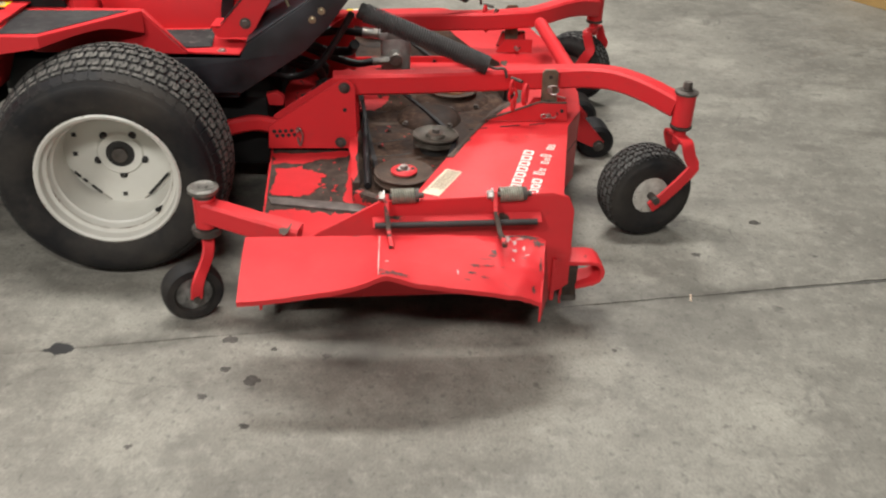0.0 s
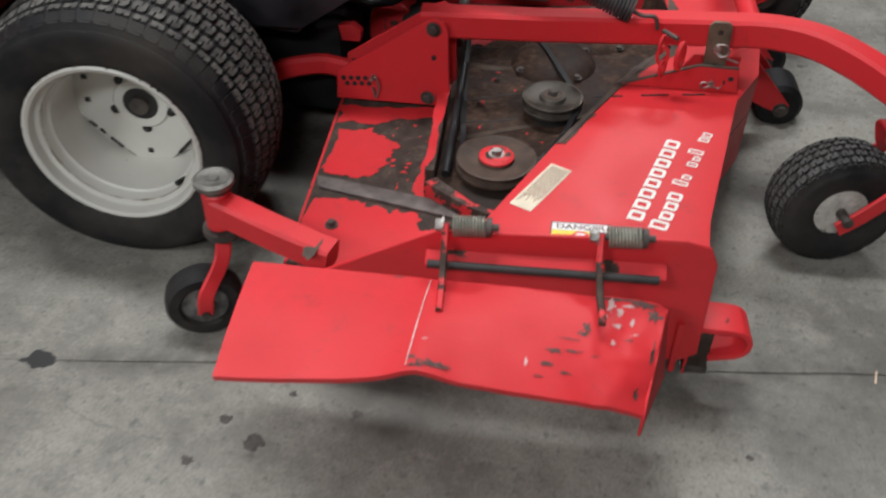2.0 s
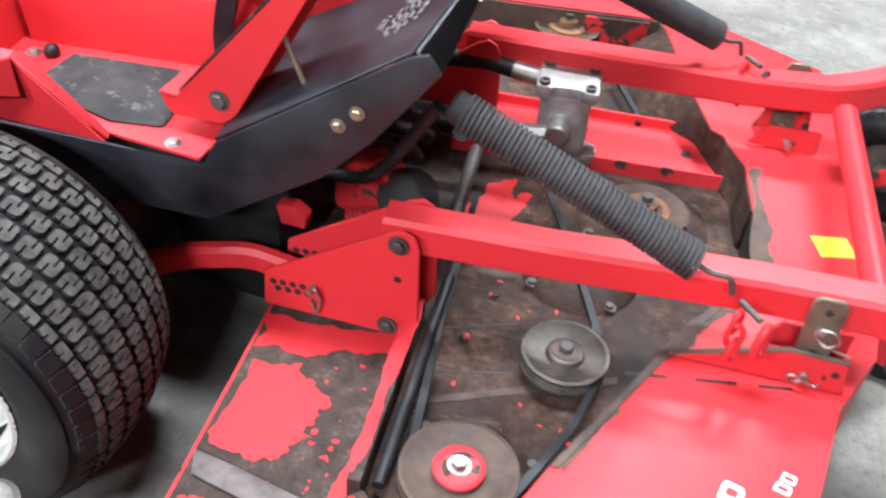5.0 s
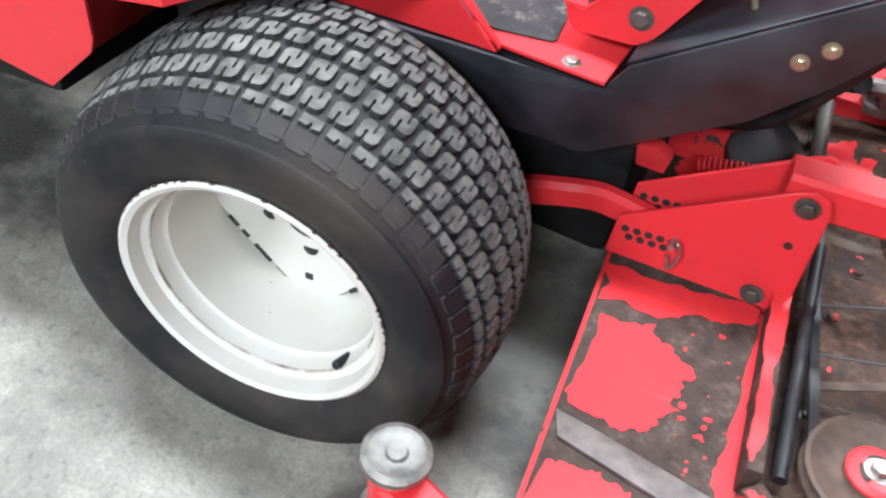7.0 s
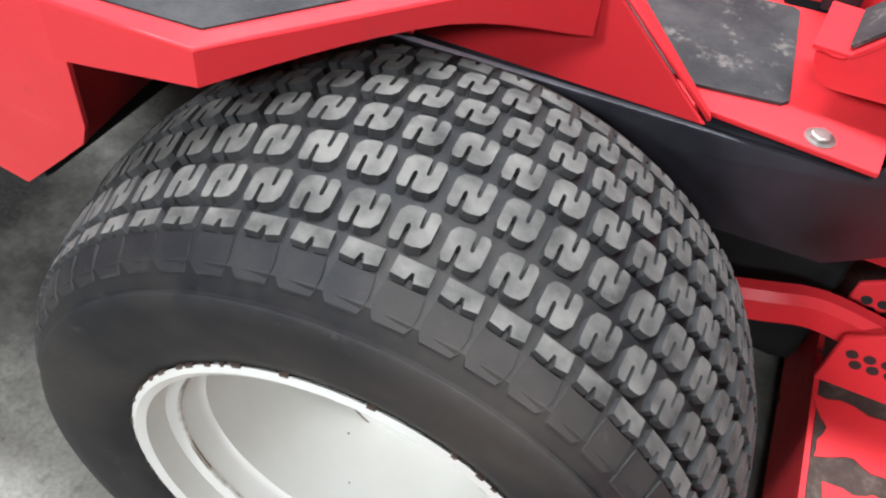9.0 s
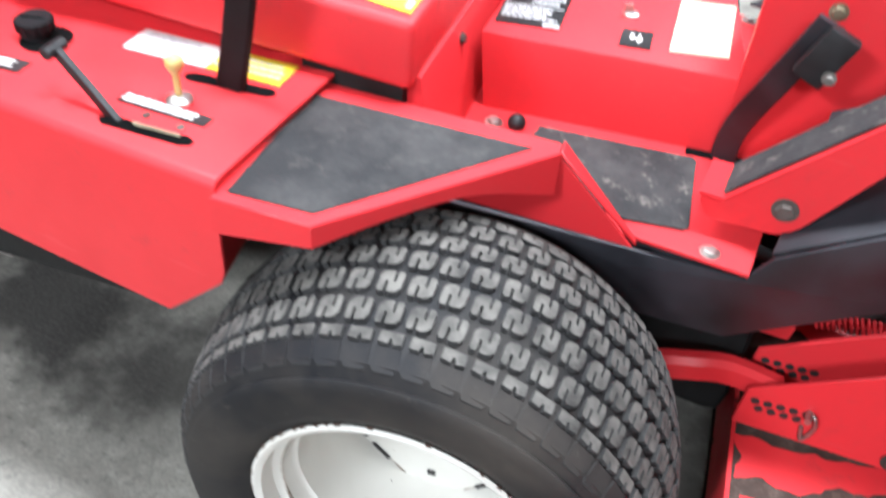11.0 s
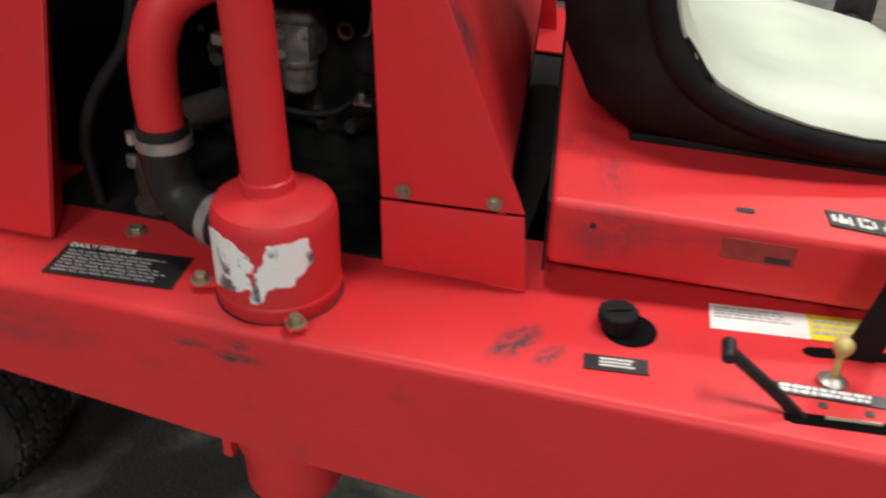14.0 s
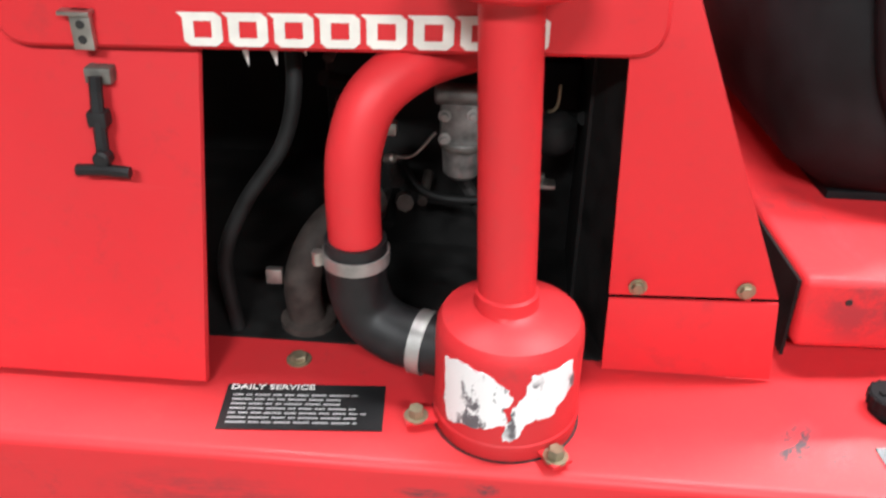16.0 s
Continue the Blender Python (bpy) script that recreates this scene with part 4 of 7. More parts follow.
part("under_seat_frame", box((-0.53, 0.06, 0.6), (-0.04, 0.63, 0.66), None, 0, SEAT_M), M_BLACKDIRT, mower)

# ---- the seat ----


def seat():
    """A bucket seat: ivory cushion and back in one sweep, a rolled black lip and a black shell below."""
    sm = Matrix.Translation((-0.461, 0.034, 0.778)) @ pose(0, 0, 0, 0, 3, 7.5) @ Matrix.Translation((0, 0, -0.765))
    # side profile from the front edge over the seat and up the back: x, z, half width
    side = [(0.24, 0.774, 0.13), (0.234, 0.775, 0.168), (0.214, 0.776, 0.203), (0.175, 0.778, 0.228), (0.11, 0.784, 0.246), (0.04, 0.795, 0.256), (-0.03, 0.813, 0.262), (-0.082, 0.836, 0.265), (-0.118, 0.865, 0.266),
            (-0.145, 0.905, 0.264), (-0.164, 0.96, 0.26), (-0.181, 1.03, 0.25), (-0.194, 1.1, 0.23), (-0.202, 1.15, 0.2), (-0.206, 1.165, 0.16)]
    k = len(side)
    cs = [-1, -0.985, -0.955, -0.9, -0.8, -0.66, -0.52, -0.44, -0.36, -0.28, -0.2, -0.12, -0.04]
    cs = cs + [-c for c in cs[::-1]]
    grid = []
    for i, (x, z, w) in enumerate(side):
        a, b = side[max(i - 1, 0)], side[min(i + 1, k - 1)]
        d = Vector((b[0] - a[0], 0, b[1] - a[1])).normalized()
        nrm = Vector((d.z, 0, -d.x))
        end = min(1.0, 0.35 + 0.33 * i, 0.35 + 0.33 * (k - 1 - i))
        row = []
        for n, c in enumerate(cs):
            up = 0.03 * (1 - abs(c) ** 7) * end
            up -= (0.012 + 0.03 * min(1.0, max(0.0, (i - 4) / 4))) * (1 - c * c) * (end == 1.0)
            if abs(c) < 0.55 and 3 < i < 12 and i != 7:
                up += 0.0025 * (1 if n % 2 else -1)
            row.append(sm @ (Vector((x, c * w, z)) + nrm * up))
        grid.append(row)
    st = part("seat", shell([[tuple(p) for p in r] for r in grid], 0.02), M_SEAT, mower, "bucket seat with ivory vinyl cushion and black shell", 70)
    rim = [Vector((x + (0.006 if i < 4 else 0.0), -w - 0.005, z - 0.003)) for i, (x, z, w) in enumerate(side)]
    ring = rim + [Vector((p.x, -p.y, p.z)) for p in rim[::-1]]
    ring.append(ring[0].copy())
    part("lip", join(None, tube(ring, 0.0165, None, 12, 3), sm), M_VINYL, st, "rolled black vinyl lip", 60)
    # shell under the lip, drawn in towards the base
    low = [(0.19, 0.75, 0.165), (0.19, 0.75, 0.2), (0.187, 0.75, 0.219), (0.15, 0.75, 0.225), (0.09, 0.75, 0.226), (0.03, 0.75, 0.226), (-0.03, 0.75, 0.226), (-0.1, 0.751, 0.225), (-0.155, 0.755, 0.223),
           (-0.215, 0.79, 0.22), (-0.257, 0.86, 0.213), (-0.274, 0.95, 0.203), (-0.276, 1.04, 0.19), (-0.27, 1.12, 0.17), (-0.264, 1.15, 0.14)]
    bowl = bmesh.new()
    rows = []
    for (x, z, w), (lx, lz, lw) in zip(side, low):
        half = []
        for t in (0.0, 0.25, 0.5, 0.75, 1.0):
            bulge = 0.03 * math.sin(math.pi * t)
            half.append(Vector((x + (lx - x) * t, -(w + (lw - w) * t) - bulge * 0.55, z + (lz - z) * t - bulge * 0.2)))
        rows.append(half + [Vector((lx, 0, lz))] + [Vector((p.x, -p.y, p.z)) for p in half[::-1]])
    vs = [[bowl.verts.new(sm @ p) for p in r] for r in rows]
    for r, q in zip(vs, vs[1:]):
        for i in range(len(r) - 1):
            bowl.faces.new((r[i], r[i + 1], q[i + 1], q[i]))
    for r in (vs[0], vs[-1]):
        bowl.faces.new(r)
    part("seat_shell", bowl, M_VINYL, st, "black vinyl shell", 60)
    part("seat_base", box((-0.157, -0.228, 0.733), (0.19, 0.228, 0.753), None, 0.004, sm), M_VINYL, st)
    m = sm @ Matrix.Translation((-0.098, -0.257, 0.868))
    tear = prism([(-0.035, -0.016), (-0.012, -0.014), (0.01, -0.02), (0.03, -0.012), (0.018, -0.002), (0.03, 0.01), (0.008, 0.004), (-0.006, 0.014), (-0.016, 0.002), (-0.036, 0.004)], "z", -0.02, 0.004, None, 0.002)
    part("tear", join(None, tear, m @ pose(0, 0, 0, 0, 50, 0) @ Matrix.Scale(1.15, 4)), M_VINYL, st, "dark tear in the cushion edge")
    return st


seat()

# ---- the hood and engine bay ----


def hood():
    # rear side panel, leaning inwards
    for s in (1, -1):
        def q(p):
            return p if s > 0 else mir(p)
        pan = part("rear_side_panel", plate([q((-1.267, -0.49, 0.651)), q((-1.80, -0.49, 0.651)), q((-1.80, -0.402, 1.02)), q((-1.258, -0.402, 1.02))], 0.004), M_RED, mower, "red hood side panel")
        part("panel_return", plate([q((-1.267, -0.488, 0.651)), q((-1.258, -0.4, 1.02)), q((-1.285, -0.37, 1.02)), q((-1.295, -0.43, 0.651))], 0.004), M_RED, pan)
        if s > 0:
            REARPANEL.append(pan)
        # front cheek, two sheets with a seam
        y0 = -0.418 if s > 0 else 2 * YC + 0.418 - 0.004
        up = [(-0.855, 0.744), (-0.684, 0.75), (-0.83, 1.10), (-0.87, 1.10), (-0.864, 0.99)]
        lowp = [(-0.853, 0.649), (-0.674, 0.649), (-0.684, 0.747), (-0.855, 0.741)]
        up, lowp = [[(x if s > 0 else x - 0.113, z) for x, z in poly] for poly in (up, lowp)]
        cheek = part("front_cheek", prism(up, "y", y0, y0 + 0.004, None, 0.001), M_RED, mower, "red bent cheek panel of the hood")
        part("lower_cheek", prism(lowp, "y", y0 - 0.003 * s, y0 + 0.001 * s, None, 0.001), M_RED, mower)
        for x, z in ((-0.827, 0.757), (-0.719, 0.76)):
            part("bolt", hexbolt(q((x, -0.42, z)), (0, -s, 0), 0.0066, 0.006), M_ZINC, cheek)
    # sloping panel behind the seat, and a black sheet painting in the dark gap under it
    slope = [(-0.716, 0.708), (-0.71, 0.708), (-0.71, 0.75), (-0.853, 1.10), (-0.86, 1.10), (-0.716, 0.75)]
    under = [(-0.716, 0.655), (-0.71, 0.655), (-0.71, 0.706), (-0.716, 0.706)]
    for poly, mat, label in ((slope, M_FIREWALL, "red sloping panel behind the seat"), (under, M_BAY, "black sheet standing in for the dark gap below the sloping panel")):
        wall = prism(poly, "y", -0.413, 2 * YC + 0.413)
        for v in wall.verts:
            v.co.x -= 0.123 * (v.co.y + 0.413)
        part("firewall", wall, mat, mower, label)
    # upper hood with rounded lower corners
    pts = rounded([(-1.445, 0.985), (-0.832, 1.0), (-0.845, 1.27), (-1.445, 1.27)], 0.035, 6)
    up = bevel(prism(pts, "y", -0.428, 2 * YC + 0.428), 0.004, 1)
    bmesh.ops.delete(up, geom=[f for f in up.faces if f.normal.z < -0.9 and f.calc_center_median().z < 1.1], context="FACES")
    top = part("hood", up, M_RED, mower, "red engine hood with white maker's mark")
    part("hood_rear", box((-1.82, -0.40, 1.0), (-1.45, 0.49, 1.27), None, 0.01), M_RED, mower)
    return top


REARPANEL = []
HOOD = hood()


M_HUBRUST = plain("orange_rust", (0.24, 0.11, 0.045), 0.75, 0.2, 0.6, 45, 0.4)
M_CARB = plain("oily_cast_alloy", (0.2, 0.19, 0.18), 0.5, 0.5, 0.5, 60, 0.5)


# A darkened copy of black_hose: the bay's shade is part of its colour.
M_BAYHOSE = plain("shaded_bay_hose", (0.008, 0.008, 0.008), 0.6, 0, 0.4, 30, 0.2, 0.25)
M_OLDIRON = plain("burnt_exhaust_iron", (0.045, 0.033, 0.028), 0.75, 0.2, 0.6, 50, 0.5)


def engine():
    # Engine and bay panels get near-black colours in place of the bay's shade.
    eng = part("engine", box((-1.2, -0.16, 0.62), (-0.88, 0.3, 0.9), None, 0.02), M_BAY, mower, "greasy black petrol engine, darkened for the bay's shade")
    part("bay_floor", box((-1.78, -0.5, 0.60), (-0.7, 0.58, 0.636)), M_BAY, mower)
    # Added panels that only keep the view through the bay black.
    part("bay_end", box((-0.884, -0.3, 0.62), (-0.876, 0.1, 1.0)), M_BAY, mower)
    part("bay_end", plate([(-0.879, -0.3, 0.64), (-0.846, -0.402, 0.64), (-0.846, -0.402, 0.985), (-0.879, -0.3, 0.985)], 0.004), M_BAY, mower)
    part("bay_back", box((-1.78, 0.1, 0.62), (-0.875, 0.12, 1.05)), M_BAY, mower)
    # Flywheel cover blackened too, so it sinks into the painted dark.
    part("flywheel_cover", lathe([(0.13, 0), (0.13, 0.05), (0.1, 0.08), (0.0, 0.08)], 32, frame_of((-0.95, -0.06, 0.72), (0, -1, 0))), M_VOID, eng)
    carb = part("carburettor", box((-1.046, -0.27, 0.832), (-1.0, -0.2, 0.885), None, 0.008), M_CARB, eng, "grey cast carburettor")
    part("throat", rod((-1.052, -0.262, 0.893), (-0.994, -0.262, 0.893), 0.012, 16, None, None, 0.003), M_CARB, carb)
    part("fuel_bowl", rod((-1.02, -0.258, 0.792), (-1.02, -0.258, 0.836), 0.022, 18, None, 0.024, 0.006), M_CARB, carb)
    part("bowl_band", lathe([(0.024, 0), (0.026, 0.002), (0.026, 0.006), (0.024, 0.008)], 18, Matrix.Translation((-1.02, -0.258, 0.828)), None, True), M_DARKSTEEL, carb)
    for x, z in ((-1.04, 0.87), (-1.008, 0.872), (-1.04, 0.842)):
        part("screw", hexbolt((x, -0.27, z), (0, -1, 0), 0.005, 0.006), M_ALU, carb)
    part("link_rod", tube([(-1.102, -0.27, 0.817), (-1.075, -0.275, 0.822), (-1.05, -0.272, 0.85)], 0.002), M_STEEL, carb)
    part("link_ball", rod((-1.108, -0.27, 0.812), (-1.096, -0.276, 0.818), 0.006, 10, None, None, 0.002), M_STEEL, carb)
    part("fuel_filter", lathe([(0.0, -0.024), (0.014, -0.022), (0.024, -0.012), (0.026, 0.0), (0.024, 0.014), (0.012, 0.024), (0.0, 0.025)], 20, Matrix.Translation((-0.917, -0.27, 0.856))), M_BAYHOSE, eng)
    part("bail_wire", tube([(-0.915, -0.27, 0.912), (-0.916, -0.272, 0.893), (-0.92, -0.272, 0.884), (-0.926, -0.27, 0.881)], 0.002), M_ZINC, eng)
    part("coil_bracket", box((-0.938, -0.285, 0.792), (-0.912, -0.265, 0.797), None, 0.002), M_STEEL, eng)
    part("bracket_bolt", hexbolt((-0.93, -0.275, 0.797), (0, 0, 1), 0.006, 0.01), M_STEEL, eng)
    part("orange_plug", lathe([(0.008, 0), (0.012, 0), (0.012, 0.006), (0.008, 0.006)], 16, frame_of((-0.975, -0.2, 0.86), (0, -1, 0)), None, True), M_HUBRUST, eng, "rust-orange ring plug")
    part("intake_box", box((-1.0, -0.24, 0.96), (-0.87, -0.12, 1.0), None, 0.01), M_BLACKDIRT, eng)
    part("spark_lead", tube([(-0.93, -0.25, 0.80), (-0.98, -0.26, 0.765), (-1.06, -0.25, 0.76), (-1.1, -0.22, 0.79)], 0.005), M_BAYHOSE, eng)
    part("hose", tube([(-1.19, -0.34, 1.0), (-1.185, -0.36, 0.93), (-1.20, -0.37, 0.87), (-1.24, -0.385, 0.81), (-1.268, -0.39, 0.74), (-1.262, -0.39, 0.64)], 0.0085), M_BAYHOSE, mower, "black rubber hose")
    part("exhaust_elbow", tube([(-1.185, -0.37, 0.64), (-1.188, -0.37, 0.71), (-1.165, -0.34, 0.76), (-1.12, -0.28, 0.77)], 0.021, None, 14), M_OLDIRON, mower, "rusty exhaust elbow")
    part("exhaust_flange", lathe([(0.032, 0), (0.032, 0.012), (0.022, 0.014)], 18, frame_of((-1.185, -0.37, 0.645), (0, 0, 1))), M_OLDIRON, mower)
    part("battery_clamp", box((-1.235, -0.36, 0.69), (-1.215, -0.35, 0.71), None, 0.003), M_STEEL, mower)
    rnd = random.Random(4)
    for i in range(16):
        x, z = rnd.uniform(-1.2, -0.88), rnd.uniform(0.68, 0.97)
        part("engine_fitting", rod((x, -0.2, z), (x + rnd.uniform(-0.03, 0.03), -0.25, z + rnd.uniform(-0.03, 0.03)), rnd.uniform(0.004, 0.012), 8), rnd.choice([M_DARKSTEEL, M_BAY, M_BLACKDIRT, M_BAY]), eng)
    part("hose_clip", box((-1.122, -0.3, 0.855), (-1.09, -0.285, 0.87), None, 0.003), M_STEEL, eng)


engine()


def air_cleaner():
    c = Vector((-0.955, -0.497, 0))
    at = Matrix.Translation(c)
    prof = [(0.0, 0.335), (0.055, 0.335), (0.064, 0.342), (0.066, 0.41), (0.0725, 0.415), (0.0725, 0.655), (0.0735, 0.657), (0.0735, 0.664), (0.0722, 0.666), (0.0715, 0.751), (0.0705, 0.760), (0.066, 0.768), (0.055, 0.7735), (0.042, 0.7775),
            (0.034, 0.779), (0.031, 0.7815), (0.0302, 0.784), (0.0302, 0.795), (0.0276, 0.797), (0.0268, 1.068), (0.029, 1.08), (0.0, 1.08)]
    def lean(bm):
        for v in bm.verts:
            if v.co.z > 0.78:
                v.co.x -= 0.036 * (v.co.z - 0.78) + 0.005
        return bm

    ac = part("air_cleaner", lean(lathe(prof, 48, at)), M_RED_B, mower, "red canister air cleaner with tall intake stack", 30)
    part("rain_cap", lean(lathe([(0.03, 1.072), (0.055, 1.078), (0.0635, 1.085), (0.065, 1.089), (0.062, 1.093), (0.052, 1.093), (0.049, 1.097), (0.049, 1.145), (0.046, 1.155), (0.0, 1.16)], 48, at)), M_RED, ac)
    part("dust_cup_clip", box((-1.034, -0.545, 0.39), (-1.02, -0.525, 0.435), None, 0.005), M_RED, ac)
    part("rim_gap", lathe([(0.0735, 0.6455), (0.0748, 0.6455), (0.0748, 0.6462), (0.0735, 0.6462)], 48, at), M_INKBLACK, PONTOON, "dark clearance round the canister")
    for p in ((-0.905, -0.567), (-1.043, -0.524)):
        d = (Vector((p[0], p[1], 0)) - Vector((c.x, c.y, 0))).normalized()
        part("lug", box((-0.02, -0.011, -0.004), (0.012, 0.011, 0.0), None, 0.001, Matrix.Translation((p[0], p[1], 0.656)) @ pose(0, 0, 0, 0, 0, math.degrees(math.atan2(d.y, d.x)))), M_RED, ac)
        part("bolt", hexbolt((p[0], p[1], 0.654), (0, 0, 1), 0.0085, 0.012), M_ZINC, ac)
    # torn white label round the can: two ragged pieces, outlines of (degrees round, height)
    for torn in ([(-144, 0.749), (-126, 0.755), (-109, 0.754), (-88, 0.737), (-85, 0.729), (-92, 0.713), (-89, 0.696), (-108, 0.687), (-139, 0.676), (-145, 0.698)],
                 [(-72, 0.754), (-57, 0.755), (-36, 0.755), (-33, 0.722), (-43, 0.712), (-51, 0.7), (-72, 0.697), (-81, 0.679), (-91, 0.676), (-87, 0.7), (-85, 0.717), (-76, 0.733)]):
        flat = jag([(a * 0.00128, z - 0.0035) for a, z in torn], 0.0035, len(torn), 3)
        bm = prism(flat, "z", 0.0, 0.0006)
        bmesh.ops.triangulate(bm, faces=bm.faces)
        for axis in range(-184, -40, 4):
            bmesh.ops.bisect_plane(bm, geom=bm.verts[:] + bm.edges[:] + bm.faces[:], plane_co=(axis * 0.001, 0, 0), plane_no=(1, 0, 0))
        for v in bm.verts:
            t, z, r = v.co.x / 0.0733, v.co.y, 0.0722 + v.co.z + 0.0002
            v.co = (c.x + r * math.cos(t), c.y + r * math.sin(t), z)
        part("torn_label", bm, M_TORN, ac, "torn white paper label")
    # hose elbow and crossover pipe
    elbow = part("rubber_elbow", tube([(-1.111, -0.452, 0.815), (-1.111, -0.452, 0.765), (-1.098, -0.456, 0.728), (-1.068, -0.466, 0.712), (-1.015, -0.48, 0.708)], 0.031, None, 20), M_HOSE, mower, "black rubber intake elbow")
    for p, d in (((-1.111, -0.452, 0.796), (0, 0, 1)), ((-1.042, -0.473, 0.709), (0.96, -0.25, -0.05))):
        bm = lathe([(0.0315, -0.007), (0.0335, -0.007), (0.0335, 0.007), (0.0315, 0.007)], 32, frame_of(p, d), None, True)
        clamp = part("hose_clamp", bm, M_ALU, elbow, "bright steel worm clamp")
        part("clamp_screw", rod(Vector(p) + Vector((-0.036, -0.012, -0.006)), Vector(p) + Vector((-0.036, -0.012, 0.008)), 0.006, 10), M_STEEL, clamp)
    part("inlet_stub", rod((-1.035, -0.475, 0.709), (-0.99, -0.487, 0.708), 0.028, 20), M_RED, ac)
    part("crossover_pipe", tube([(-1.111, -0.452, 0.80), (-1.112, -0.452, 0.87), (-1.108, -0.446, 0.915), (-1.092, -0.43, 0.955), (-1.052, -0.395, 0.978), (-0.99, -0.34, 0.982), (-0.93, -0.28, 0.98)], 0.0265, None, 20, 10), M_RED, mower, "red curved intake pipe")


def torn_label():
    n = Nodes("torn_paper_label")
    a = n.noise(34, 6, 0.68, (1.0, 1.0, 0.55))
    col = n.mix(n.ramp(a, [(0.545, 0.0), (0.575, 1.0)]), (0.82, 0.8, 0.8), (0.12, 0.11, 0.12))
    col = n.mix(n.ramp(n.noise(22, 3), [(0.5, 0.0), (0.62, 1.0)]), col, (0.82, 0.8, 0.8))
    return n.done(col, 0.7)


M_TORN = torn_label()
air_cleaner()
# Flat black sheet added where the cover should open into the dark bay.
part("bay_shade_sheet", box((-1.34, -0.405, 0.6465), (-0.70, -0.29, 0.649), None, 0), M_BAY, mower, "black sheet standing in for the dark opening of the engine bay")


def rear_axle():
    for s in (-1, 1):
        yo = YC + s * 0.42
        m = Matrix.Translation((-1.66, yo, 0.205)) @ pose(0, 0, 0, 90, 0, 0)
        base, tread = tyre_mesh(0.198, 0.17, 0.1, 0.02, 5, 26, 0.026, 0.038, 0.008, Z_SHAPE, 48)
        w = part("rear_wheel", squash(base, m, 0.002), M_RUBBER, mower, "small black rear steering wheel")
        part("tread", squash(tread, m, 0.0), [M_RUBBER, M_RUBBER, M_RUBBER], w)
        part("rim", lathe([(0.105, 0.06), (0.1, 0.066), (0.085, 0.05), (0.03, 0.045), (0.0, 0.05)], 32, m), M_BLACKDIRT, w)
    part("rear_axle_beam", box((-1.7, -0.34, 0.2), (-1.62, 0.43, 0.28), None, 0.01), M_RED, mower)
    part("tie_rod", rod((-1.56, -0.3, 0.25), (-1.56, 0.4, 0.25), 0.012), M_RED, mower)


rear_axle()

M_RIB = plain("worn_grey_steel", (0.13, 0.105, 0.095), 0.6, 0.2, 0.6, 30, 0.4)
M_STRAP = red_paint("red_enamel_grimy", 0.6, 0.52, 0.5, 6.0)
M_TAB = plain("olive_steel", (0.16, 0.14, 0.1), 0.5, 0.5, 0.4, 40)
M_RUBBER_T = plain("caster_tread_rubber", (0.07, 0.068, 0.065), 0.8, 0, 0.5, 40, 0.3)
M_COIL = plain("dull_zinc_spring", (0.3, 0.29, 0.24), 0.45, 0.55, 0.4, 40)
M_SPRING = plain("black_spring_steel", (0.042, 0.04, 0.039), 0.7, 0.0, 0.4, 40)
M_SPRINGCORE = plain("dark_red_core", (0.05, 0.012, 0.012), 0.6, 0, 0.4, 30)
M_FLAP = red_paint("red_enamel_dented", 0.45, 0.27, 0.5, 4.0)

# ---- the cutting deck ----
DO, DA = Vector((0.771, -0.497, 0)), 6.5
DM = Matrix.Translation(DO) @ pose(0, 0, 0, 0, 0, DA)
deck = thing("mower_deck", DM, "worn red three-spindle mowing deck with side discharge chute", "mower deck")
# the deck hangs a little askew in its lift arms
HUNG = Matrix.Translation((-0.0048, 0.039, -0.010)) @ pose(0, 0, 0, 0, 0, 0.79)
deck.matrix_world = HUNG @ DM
DV = 0.70


def L(u, v, z):
    return DM @ Vector((u, v, z))


def lprism(pts, a, b, bm=None, bev=0.0):
    """A polygon in the deck's own plan, from height a to b."""
    return join(bm, prism(pts, "z", a, b, None, bev), DM)


def deck_plan(pts):
    """Points of the floor plan, taken back to where the deck would lie unhung."""
    back = [HUNG.inverted() @ Vector((x, y, 0)) for x, y in pts]
    return [(p.x, p.y) for p in back]


def lbox(lo, hi, bm=None, bev=0.0):
    return join(bm, box(lo, hi, None, bev), DM)


def both(pts):
    """A right half of the plan with its mirror image, as one ring."""
    return pts + [(u, 2 * DV - v) for u, v in pts[::-1]]


FRONT = [(0.375, -0.37), (0.40, -0.2), (0.505, 0.222), (0.57, 0.34), (0.6, 0.5)]
FAR = [(0.6, 0.6), (0.6, 1.0), (0.56, 1.24), (0.36, 1.365), (0.25, 1.45)]
END = [(-0.1, 1.425), (-0.372, 1.38)]
pan = part("deck_shell", lprism([(-0.372, -0.37)] + FRONT + FAR + END, 0.19, 0.196), M_DECK, deck, "red deck top worn to rusty brown steel")
part("rear_skirt", lbox((-0.378, -0.36, 0.06), (-0.372, 1.375, 0.194)), M_RED_CHIP, deck)
ring = FRONT + FAR + END
rows = [[tuple(L(u, v, z)) for u, v in ring] for z in (0.288, 0.06)]
part("front_skirt", shell(rows, 0.005), M_RED_B, deck, "red front skirt of the deck")
COVER = [(-0.02, -0.27), (-0.035, -0.365), (0.375, -0.365), (0.40, -0.2), (0.505, 0.222), (0.57, 0.34), (0.6, 0.5)]
IN = [(0.395, 0.66), (0.385, 0.43), (0.33, 0.385), (0.262, 0.27), (0.12, 0.02)]
INFAR = [(-0.3, 1.33), (-0.12, 1.342), (0.195, 1.365), (0.21, 1.321), (0.27, 1.077), (0.319, 0.91), (0.342, 0.893), (0.385, 0.8)]
